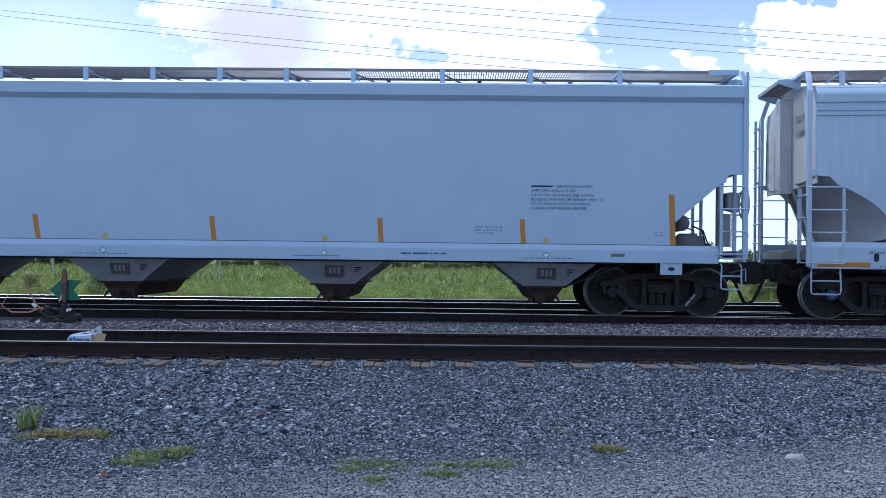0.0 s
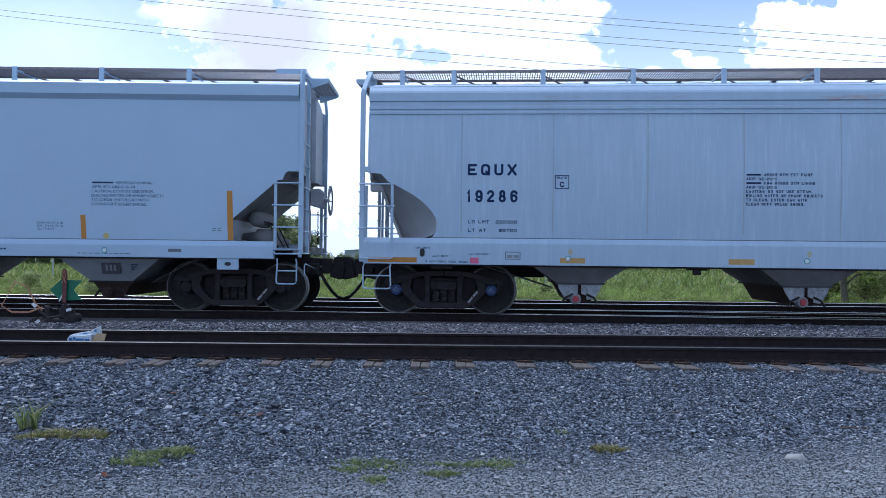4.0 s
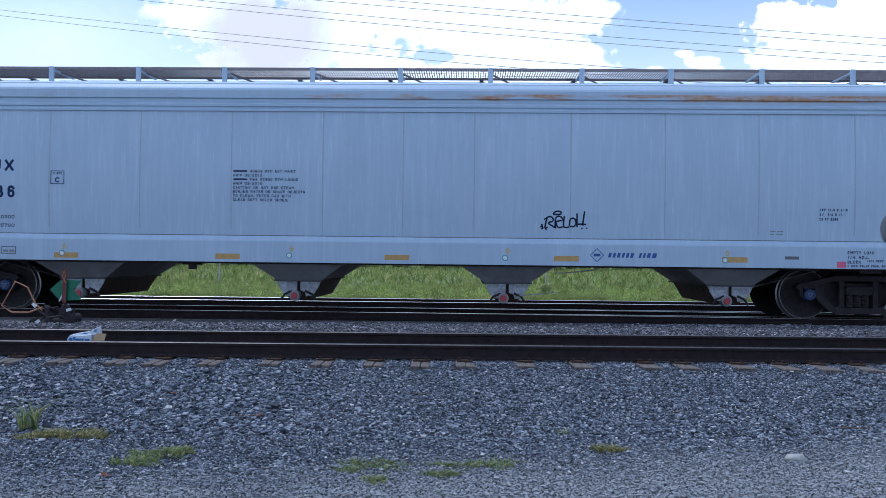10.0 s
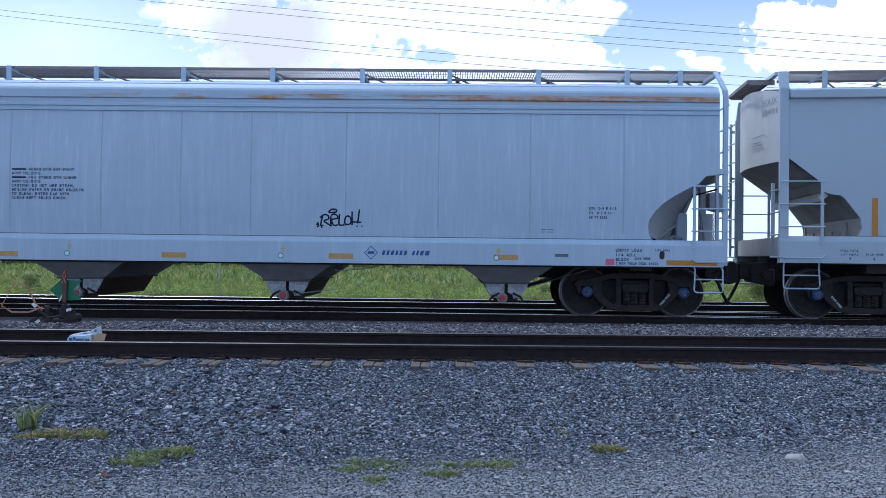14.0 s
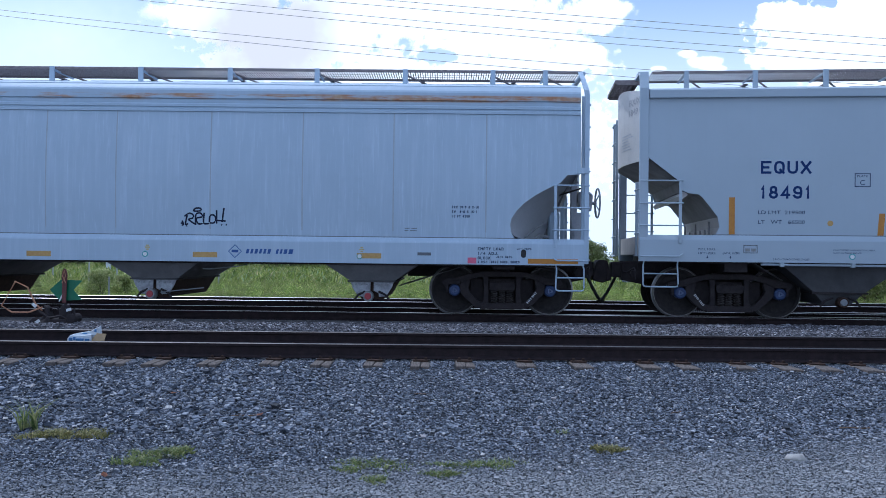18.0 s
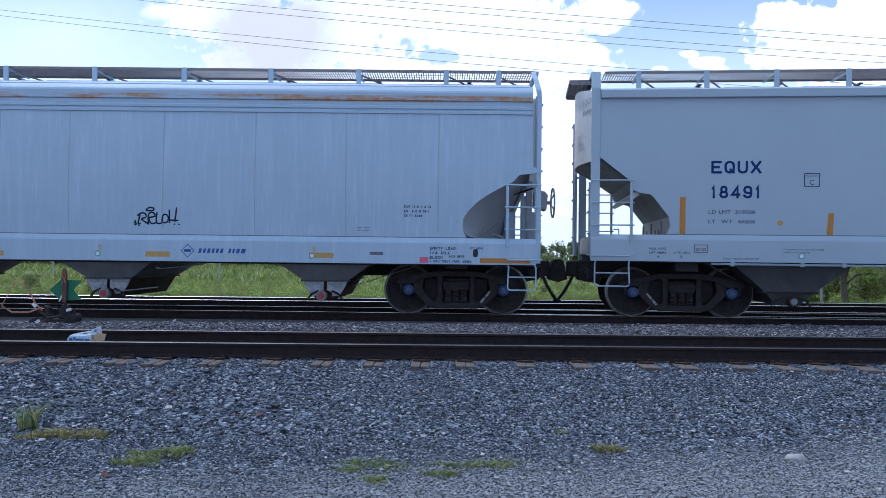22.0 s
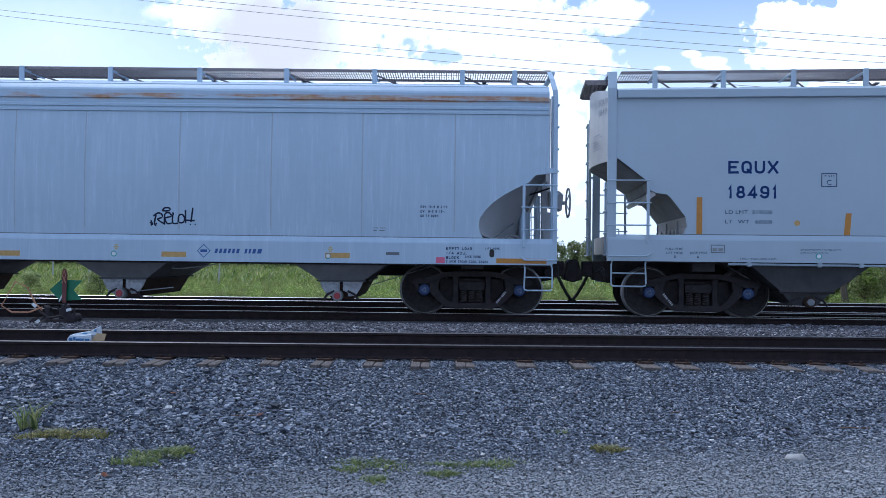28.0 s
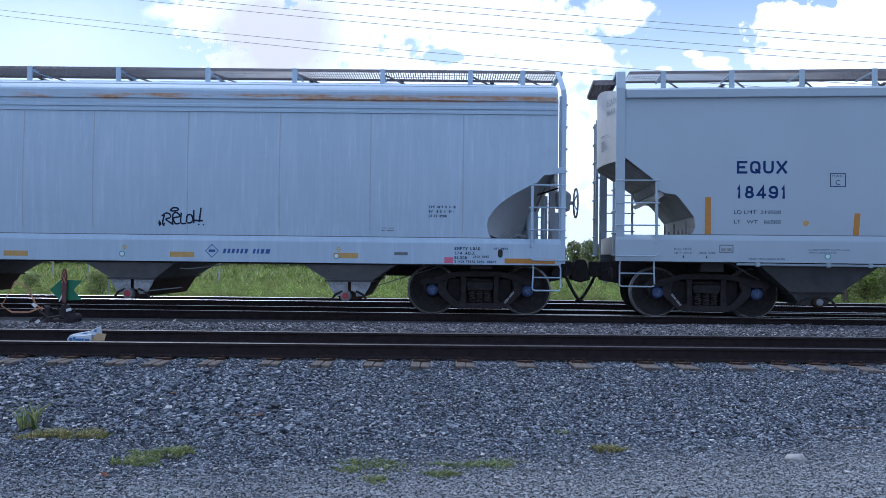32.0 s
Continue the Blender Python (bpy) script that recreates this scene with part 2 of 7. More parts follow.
GRAVEL = ground_mat("grey_gravel", (0.08, 0.088, 0.105), (0.23, 0.245, 0.275), (0.155, 0.165, 0.18), 60, 0.9, 0.9)
# Near-black bed paints the shadowed gaps between loose stones.
GAP_SHADE_BED = ground_mat("shaded_gap_bed", (0.008, 0.009, 0.012), (0.03, 0.033, 0.04), (0.018, 0.02, 0.024), 70, 0.95, 0.9)
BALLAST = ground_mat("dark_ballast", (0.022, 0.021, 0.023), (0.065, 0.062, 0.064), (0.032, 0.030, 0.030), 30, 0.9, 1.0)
TURF = ground_mat("field_grass_floor", (0.09, 0.15, 0.035), (0.14, 0.20, 0.05), (0.17, 0.20, 0.07), 3, 0.95, 0.6)


def ground_z(y):
    """Height of the ground across the tracks; takes a number or an array."""
    ys = [-60, -12, -9.0, -7.6, -7.1, -6.9, -6.0, -4.75, -4.3, -4.0, -2.2, -1.6, -1.1, 2.0, 5.6, 7.0, 9.0, 3000]
    zs = [-0.47, -0.45, -0.38, -0.275, -0.238, -0.205, -0.195, -0.20, -0.09, -0.055, -0.055, -0.12, -0.20, -0.20, -0.22, -0.42, -0.45, -0.45]
    z = np.interp(y, ys, zs)
    return float(z) if np.ndim(z) == 0 else z


bm = B()
ys = [-60, -30, -16, -14, -12, -11, -10, -9.5, -9, -8.5, -8, -7.6, -7.1, -6.9, -6, -4.75, -4.3, -4.0, -3.4, -2.8, -2.2, -1.6, -1.1, 0, 2.0, 4, 5.6, 6.3, 7.0, 8, 9, 14, 30, 80, 250, 900, 3000]
xs = [-3000, -600, -150, -40, -20, -12, -8, -6, -4, -2, 0, 2, 4, 6, 8, 12, 20, 40, 150, 600, 3000]
gv = [[bm.verts.new((x, y, ground_z(y))) for x in xs] for y in ys]
for j in range(len(ys) - 1):
    for i in range(len(xs) - 1):
        f = bm.faces.new((gv[j][i], gv[j][i + 1], gv[j + 1][i + 1], gv[j + 1][i]))
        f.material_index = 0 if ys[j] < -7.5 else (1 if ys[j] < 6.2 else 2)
        # painted gap shade only where loose stones cover the ground
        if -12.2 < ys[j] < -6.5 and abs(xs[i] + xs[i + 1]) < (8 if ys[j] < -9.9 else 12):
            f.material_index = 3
ground = put("ground", mesh_of("ground", bm, GRAVEL, BALLAST, TURF, GAP_SHADE_BED, smooth=True))
tagged(ground, "grey gravel yard, dark track ballast and green field beyond", "ground", kind="structure")


# ---- tracks ----
RAIL = [(-0.07, -0.17), (0.07, -0.17), (0.07, -0.158), (0.012, -0.135), (0.010, -0.045), (0.036, -0.036),
        (0.036, -0.006), (0.028, 0.0), (-0.028, 0.0), (-0.036, -0.006), (-0.036, -0.036), (-0.010, -0.045), (-0.012, -0.135), (-0.07, -0.158)]
CURVE, TOE = 0.00253, -7.0


def main_line(x):
    return 0.0


def branch(x):
    """How far the diverging track has swung towards the camera."""
    return -CURVE * max(0.0, x - TOE) ** 2 if x < 40 else -CURVE * 47 ** 2 - 2 * CURVE * 47 * (x - 40)


def rail_mesh(name, fy, x0, x1, step=3.0, lift=0.0, top=None):
    bm = B()
    n = max(2, int((x1 - x0) / step))
    rings = []
    for i in range(n + 1):
        x = x0 + (x1 - x0) * i / n
        rings.append([(x, fy(x) + dy, z + lift) for dy, z in RAIL])
    loft(bm, rings)
    for f in bm.faces:
        if f.calc_center_median().z > lift - 0.004:
            f.material_index = 1
    return mesh_of(name, bm, RAIL_SIDE, top or RAIL_TOP)


def track(label, lines, tie_line, tie_xs, tie_mat, half=1.29, top=None):
    t = tagged(group_empty("railway_track"), label, "track", "tracks", "structure")
    for fy, x0, x1, lift in lines:
        put("rail", rail_mesh("rail", fy, x0, x1, 3.0 if abs(x1 - x0) > 80 else 1.0, lift, top), t)
    bm = B()
    loft(bm, [[(x0, -half + c, z0), (x1, -half + d, z0), (x1, half, z0), (x0, half, z0)] for x0, x1, c, d, z0 in ((-0.11, 0.0, 0.0, 0.03, -0.17), (-0.11, 0.0, 0.01, 0.035, -0.02))])
    loft(bm, [[(x0, -half + c, z0), (x1, -half + d, z0), (x1, half, z0), (x0, half, z0)] for x0, x1, c, d, z0 in ((0.008, 0.11, 0.05, 0.0, -0.17), (0.008, 0.11, 0.055, 0.02, -0.026))])
    tie = mesh_of("tie", bm, tie_mat, bevel=0.008)
    bm = B()
    box(bm, -0.09, 0.09, -0.18, 0.18, 0.0, 0.018)
    for dx in (-0.06, 0.06):
        for dy in (-0.11, 0.11):
            box(bm, dx - 0.014, dx + 0.014, dy - 0.014, dy + 0.014, 0.018, 0.045)
    plate = mesh_of("tie_plate", bm, RUST_STEEL)
    for i, x in enumerate(tie_xs):
        wob = random.uniform(-0.06, 0.06)
        ob = put("tie", tie, t, pose(x, tie_line(x) + wob, -0.165 + random.uniform(-0.004, 0.003), 0, 0, random.uniform(-1.5, 1.5)))
        if -9 < x < 9:
            for s in (-0.7525, 0.7525):
                put("tie_plate", plate, ob, pose(0, s - wob, -0.02))
    return t


TIE_WOOD = surface("weathered_tie_wood", (0.066, 0.054, 0.048), (0.175, 0.146, 0.128), 9, 0.9, 0, 0.5, 0.006, 40, (6, 0.6, 6))
NEAR = lambda x: -5.775 + 0.013 * x
near_ties = [-5.04, -4.43, -3.76, -3.29, -2.67, -1.98, -1.38, -0.78, -0.235, 0.28, 1.02, 1.65, 2.45, 2.91, 3.58, 4.09, 4.55, 5.04, 5.60]
near_ties = [-39.3 + 0.58 * k for k in range(59)] + near_ties + [6.18 + 0.58 * k for k in range(58)]
track("dark rusty rails on weathered wooden ties", [(lambda x: NEAR(x) - 0.7525, -150, 150, 0), (lambda x: NEAR(x) + 0.80, -150, 150, 0)], NEAR, near_ties, TIE_WOOD, 1.31, RAIL_DULL)
track("railway turnout with polished rails under the train",
      [(lambda x: -0.7525, -150, 150, 0), (lambda x: 0.7525, -150, 150, 0), (lambda x: branch(x) - 0.7525, -2.6, 90, 0.004), (lambda x: branch(x) + 0.7525, -2.6, 90, 0.004)],
      lambda x: 0.5 * branch(x), [-20 + 0.56 * k for k in range(72)], TIE_WOOD, 1.5)
FARL = lambda x: 3.85 + 0.012 * x
track("rusty siding rails at the edge of the grass", [(lambda x: FARL(x) - 0.7525, -150, 150, 0), (lambda x: FARL(x) + 0.7525, -150, 150, 0)], FARL, [-20 + 0.56 * k for k in range(72)], TIE_WOOD)
# ---- trucks: shared meshes ----
AXLE = 0.46
bm = B()
lathe_y(bm, [(-0.90, 0.085), (-0.82, 0.10), (-0.80, 0.12), (-0.775, 0.16), (-0.765, 0.30), (-0.775, 0.375), (-0.795, 0.385), (-0.80, 0.438), (-0.799, 0.446), (-0.79, AXLE - 0.003),
             (-0.70, AXLE), (-0.69, AXLE + 0.024), (-0.665, AXLE + 0.020), (-0.66, 0.385), (-0.69, 0.37), (-0.70, 0.30), (-0.68, 0.15), (-0.62, 0.10), (-0.60, 0.08), (0.0, 0.08)],
        40, [0] * 7 + [2, 2, 1, 1] + [0] * 9)
WHEEL = mesh_of("wheel", bm, WHEEL_STEEL, TREAD_STEEL, RIM_STEEL, smooth=False)


def cap_mesh(body, bolts):
    bm = B()
    lathe_y(bm, [(-1.10, 0.0001), (-1.10, 0.085), (-1.085, 0.105), (-1.03, 0.11), (-0.90, 0.11)], 20)
    for f in bm.faces:
        f.material_index = 0
    for k in range(3):
        a = radians(90 + 120 * k)
        b = radians(210 + 120 * k)
        p, q = Vector((0.05 * math.cos(a), -1.103, 0.05 * math.sin(a))), Vector((0.05 * math.cos(b), -1.103, 0.05 * math.sin(b)))
        n0 = len(bm.faces)
        tube(bm, [p, q], 0.014, 5)
        bm.faces.ensure_lookup_table()
        for f in bm.faces[n0:]:
            f.material_index = 1
    return mesh_of("bearing_cap", bm, body, bolts)


CAP_B, CAP_D = cap_mesh(CAP_BLUE, CAP_WHITE), cap_mesh(WHEEL_STEEL, DARK_STEEL)

bm = B()
for s in (-1, 1):
    slab_xz(bm, [(s * x, z) for x, z in ((0, 0.82), (0.36, 0.815), (0.62, 0.77), (0.86, 0.70), (1.08, 0.665), (1.13, 0.60), (1.08, 0.54), (0.94, 0.575), (0.74, 0.60), (0.60, 0.665), (0.42, 0.71), (0, 0.715))], -1.06, -0.90)
    slab_xz(bm, [(s * x, z) for x, z in ((0.60, 0.69), (0.76, 0.62), (0.80, 0.52), (0.775, 0.40), (0.66, 0.28), (0.50, 0.145), (0.30, 0.12), (0.31, 0.215), (0.44, 0.255), (0.575, 0.39), (0.635, 0.50), (0.605, 0.60))], -1.052, -0.91)
    slab_xz(bm, [(s * x, z) for x, z in ((0.255, 0.73), (0.375, 0.73), (0.345, 0.62), (0.345, 0.30), (0.40, 0.215), (0.255, 0.20))], -1.05, -0.91)
    slab_xz(bm, [(s * x, z) for x, z in ((0.74, 0.60), (0.80, 0.58), (0.785, 0.40), (0.735, 0.38))], -1.05, -0.91)
    slab_xz(bm, [(s * x, z) for x, z in ((1.00, 0.58), (1.07, 0.56), (1.045, 0.41), (0.995, 0.41))], -1.05, -0.91)
    slab_xz(bm, [(s * x, z) for x, z in ((0.77, 0.645), (1.02, 0.645), (1.005, 0.57), (0.785, 0.57))], -1.075, -0.89)
slab_xz(bm, [(-0.42, 0.115), (0.42, 0.115), (0.40, 0.225), (-0.40, 0.225)], -1.06, -0.90)
for x in (-0.20, 0.20):
    box(bm, x - 0.045, x + 0.045, -1.085, -1.04, 0.50, 0.60)
SIDE_FRAME = mesh_of("side_frame", bm, DARK_STEEL, bevel=0.008)
bm = B()
box(bm, -0.23, 0.23, -1.08, 1.08, 0.46, 0.62)
box(bm, -0.20, 0.20, -0.5, 0.5, 0.62, 0.88)
# added fill plates that keep daylight out of the frame windows
for y in (-0.86, 0.82):
    box(bm, -0.60, 0.60, y, y + 0.04, 0.20, 0.68)
for s in (-1, 1):
    box(bm, s * 0.30 - 0.04, s * 0.30 + 0.04, -0.72, 0.72, 0.30, 0.42)
BOLSTER = mesh_of("bolster", bm, DARK_STEEL, bevel=0.01)
bm = B()
for cx in (0.0,):
    pts = [(cx + 0.055 * math.cos(a), -1.0 + 0.055 * math.sin(a), 0.235 + 0.22 * k / 40) for k, a in ((k, 2 * math.pi * 5 * k / 40) for k in range(41))]
    tube(bm, pts, 0.013, 4)
SPRING = mesh_of("spring", bm, SPRING_STEEL)
bm = B()
slab_xz(bm, [(0.47 + a * 0.0051 - b * 0.0154, 0.24 + a * 0.0061 + b * 0.0128) for a, b in ((-1, -1), (1, -1), (1, 1), (-1, 1))], -1.060, -1.050)
MARK = mesh_of("chalk_mark", bm, LETTER_WHITE)
spinning = []


def truck(car, x, cap, flip):
    t = group_empty("truck", car, pose(x, 0, 0))
    for s, turn in ((-1, 0), (1, 180)):
        m = pose(0, 0, 0, 0, 0, turn)
        put("side_frame", SIDE_FRAME, t, m)
        for sx in (-0.145, 0.0, 0.145):
            put("spring", SPRING, t, m @ Matrix.Translation((sx, 0, 0)))
        for k in (0, 0.6, 1.1, 1.7, 2.6, 3.1, 3.7, 4.3):
            put("chalk_mark", MARK, t, m @ Matrix.Diagonal((flip, 1, 1, 1)) @ Matrix.Translation((0.036 * k, 0, 0.043 * k)), "small white painted mark")
        for wx in (-0.889, 0.889):
            for nm, me in (("wheel", WHEEL), ("bearing_cap", cap)):
                w = put(nm, me, t, pose(wx, 0, AXLE) @ m)
                spinning.append((w, car, wx, turn))
    put("bolster", BOLSTER, t)
    return t


# ---- lettering ----
def text_mesh(text, width, height, mat, bold=0.0):
    """A line of lettering lying in the xz plane, its lower left corner at the origin."""
    cu = bpy.data.curves.new("letters", "FONT")
    cu.body, cu.offset, cu.fill_mode = text, bold, "BOTH"
    cu.resolution_u = 3
    ob = bpy.data.objects.new("letters", cu)
    scene.collection.objects.link(ob)
    dg = bpy.context.evaluated_depsgraph_get()
    me = bpy.data.meshes.new_from_object(ob.evaluated_get(dg))
    bpy.data.objects.remove(ob)
    co = np.empty(len(me.vertices) * 3)
    me.vertices.foreach_get("co", co)
    co = co.reshape(-1, 3)
    lo, hi = co.min(0), co.max(0)
    out = np.zeros_like(co)
    out[:, 0] = (co[:, 0] - lo[0]) * width / (hi[0] - lo[0])
    out[:, 2] = co[:, 1] * height / 0.729
    me.vertices.foreach_set("co", out.ravel())
    me.materials.clear()
    me.materials.append(mat)
    me.update()
    return me


# block capitals, numerals and stops as strokes on a grid: each pair is a point, x 0 to 8 and y 0 to c
O_RING = "20 60 82 8a 6c 2c 0a 02 20"
GLYPHS = {"A": "00 4c 80|24 64", "B": "00 0c 6c 8a 88 66 16|66 84 82 60 10", "C": "8a 6c 2c 0a 02 20 60 82", "D": "00 0c 5c 8a 82 50 10",
          "E": "8c 0c 00 80|16 66", "F": "8c 0c 00|16 66", "G": "8a 6c 2c 0a 02 20 60 82 86 56", "H": "00 0c|80 8c|16 76", "I": "40 4c", "J": "8c 82 60 20 02",
          "K": "00 0c|15 8c|47 80", "L": "0c 00 80", "M": "00 0c 46 8c 80", "N": "00 0c 80 8c", "O": O_RING, "P": "00 0c 6c 8a 87 65 15", "Q": O_RING + "|53 62|71 80",
          "R": "00 0c 6c 8a 87 65 15|54 80", "S": "8a 6c 2c 0a 08 26 66 84 82 60 20 02", "T": "0c 8c|4b 40", "U": "0c 02 20 60 82 8c", "V": "0c 40 8c", "W": "0c 20 49 60 8c",
          "X": "00 8c|0c 37|55 80", "Y": "0c 46 8c|45 40", "Z": "0c 8c 00 80", "0": O_RING, "1": "2a 4c 40", "2": "0a 2c 6c 8a 88 01 00 80", "3": "0a 2c 6c 8a 88 66 36|66 84 82 60 20 02",
          "4": "60 6c 03 53|73 83", "5": "8c 0c 07 67 85 82 60 20 02", "6": "8a 6c 2c 0a 02 20 60 82 85 67 17", "7": "0c 8c 30",
          "8": "20 60 82 84 66 26 04 02 20|26 18 1a 2c 6c 7a 78 66", "9": "02 20 60 82 8a 6c 2c 0a 07 25 75", "-": "26 66", ".": "40 41", ":": "42 43|48 49", ",": "41 30", "/": "00 8c"}
ADVANCE = {"I": 0.35, "1": 0.7, ".": 0.35, ":": 0.35, ",": 0.35, " ": 0.75, "M": 1.2, "W": 1.25, "-": 0.7}


def soften(line, cut):
    """Rounds the corners of a stroke by one more cut, in shares of the letter."""
    closed = line[0] == line[-1]
    pts = line[:-1] if closed else line
    out = []
    for i, p in enumerate(pts):
        if not closed and i in (0, len(pts) - 1):
            out.append(p)
            continue
        for q in (pts[i - 1], pts[(i + 1) % len(pts)]):
            d = math.dist(p, q)
            k = min(cut, d * 0.45) / d
            out.append((p[0] + (q[0] - p[0]) * k, p[1] + (q[1] - p[1]) * k))
    return out + [out[0]] if closed else out


def block_letters(car, side, text, x, z, width, height, thick, gap, mat, label, rounded=0.0):
    """Block capitals of even stroke painted on a flank; gap is the space between letters."""
    bm = B()
    wide = [ADVANCE.get(ch, 1.0) for ch in text]
    cell = (width - gap * (len(text) - 1)) / sum(wide)
    h, X = thick / 2, x
    for ch, share in zip(text, wide):
        gw = max(cell * share - thick, thick)
        narrow = ch in "I.:,"
        for stroke in GLYPHS.get(ch, "").split("|"):
            line = [(int(q[0]) / 8, int(q[1], 16) / 12) for q in stroke.split()]
            if rounded and len(line) > 3 and ch not in "E4HMNWVAZ":
                line = soften(line, rounded)
            p = [Vector((X + h + (u - 0.5 if narrow else u) * gw, z + h + v * (height - thick))) for u, v in line]
            ring = len(line) > 2 and line[0] == line[-1]
            rows = []
            for k in range(len(p)):
                a = p[k] - (p[k - 1] if k else (p[-2] if ring else p[k] * 2 - p[k + 1]))
                b = (p[k + 1] if k < len(p) - 1 else (p[1] if ring else p[k] * 2 - p[k - 1])) - p[k]
                a.normalize()
                b.normalize()
                n = Vector((-a.y - b.y, a.x + b.x)).normalized()
                n *= h / max(0.4, n.dot(Vector((-a.y, a.x))))
                e = Vector((0, 0))
                if not ring and k in (0, len(p) - 1):
                    e = a * (-h if k == 0 else h)
                rows.append([bm.verts.new((q.x, 0, q.y)) for q in (p[k] + n + e, p[k] - n + e)])
            for r0, r1 in zip(rows, rows[1:]):
                bm.faces.new((r0[0], r0[1], r1[1], r1[0]))
        X += cell * share + gap
    for v in bm.verts:
        v.co.y = side(v.co.z) - 0.003
    return part("lettering", bm, mat, car, label)


def wrap(me, x, z, side):
    """Lays a flat mesh on the car's flank, 3 mm proud."""
    for v in me.vertices:
        X, Z = v.co.x + x, v.co.z + z
        v.co = (X, side(Z) - 0.003, Z)
    me.update()
    return me


def letters(car, side, text, x, z, width, height, mat=None, label=""):
    if car in ROUNDED:
        me = wrap(text_mesh(text, width, height, mat or LETTER), x, z, side)
        return tagged(put("lettering", me, car), label or "small dark painted lettering", kind="stuff")
    gap = 0.22 * height
    return tagged(block_letters(car, side, text, x, z, width, height, 0.21 * height, gap, mat or LETTER, label or "dark stencilled lettering", 0.06), kind="stuff")


def big_letters(car, side, text, x, z, width, height, bold, mat, label, rounded):
    """A large word with one object a letter, in stencil or rounded strokes."""
    word = tagged(group_empty("lettering", car), label)
    wide = [0.35 if ch == "I" else (0.62 if ch == "1" else 1.0) for ch in text]
    gap = (0.20 if rounded else 0.36) * height
    cell = (width - gap * (len(text) - 1)) / sum(wide)
    for ch, w in zip(text, wide):
        block_letters(word, side, ch, x, z, cell * w, height, bold, 0.0, mat, "", 0.14 if rounded else 0.07).name = "letter"
        x += cell * w + gap


def block(car, side, lines, x, z, width, pitch, height, mat=None, label="", longest=None):
    """Several lines as one stencil; each line is as wide as its letters are many."""
    n = longest or max(len(s) for s in lines)
    for k, s in enumerate(lines):
        if s.strip():
            letters(car, side, s, x, z - k * pitch - height, width * len(s) / n, height, mat, label)


def bars(car, side, x, z, widths, height, gap, mat=None, label="unreadable fine print"):
    bm = B()
    X = x
    for w in widths:
        if w > 0:
            box(bm, X, X + w, side(z + height / 2) - 0.004, side(z + height / 2) + 0.001, z, z + height)
        X += abs(w) + gap
    return tagged(part("fine_print", bm, mat or LETTER, car), label, kind="stuff")


def plate_on(car, side, name, x0, x1, z0, z1, mat, label="", lean=0.0, depth=0.004):
    bm = B()
    slab_xz(bm, [(x0, z0), (x1, z0), (x1 + lean, z1), (x0 + lean, z1)], side((z0 + z1) / 2) - depth, side((z0 + z1) / 2) + 0.002)
    return part(name, bm, mat, car, label)


def disc_on(car, side, name, x, z, r, mat, label="", depth=0.004):
    bm = B()
    y = side(z)
    ring = [(x + r * math.cos(a), z + r * math.sin(a)) for a in (2 * math.pi * k / 14 for k in range(14))]
    slab_xz(bm, ring, y - depth, y + 0.002)
    return part(name, bm, mat, car, label)


# ---- covered hopper car ----
def flank(poly, fy, y_in, bands):
    """A sheet with the outline poly (x, z), bowed outwards by fy(z), 25 mm thick."""
    bm = B()
    bm.faces.new([bm.verts.new((x, 0, z)) for x, z in poly])
    for z in bands:
        bmesh.ops.bisect_plane(bm, geom=bm.verts[:] + bm.edges[:] + bm.faces[:], plane_co=(0, 0, z), plane_no=(0, 0, 1))
    r = bmesh.ops.extrude_face_region(bm, geom=bm.faces[:])
    inner = [g for g in r["geom"] if isinstance(g, bmesh.types.BMVert)]
    for v in bm.verts:
        v.co.y = fy(v.co.z)
    for v in inner:
        v.co.y += y_in
    return bm


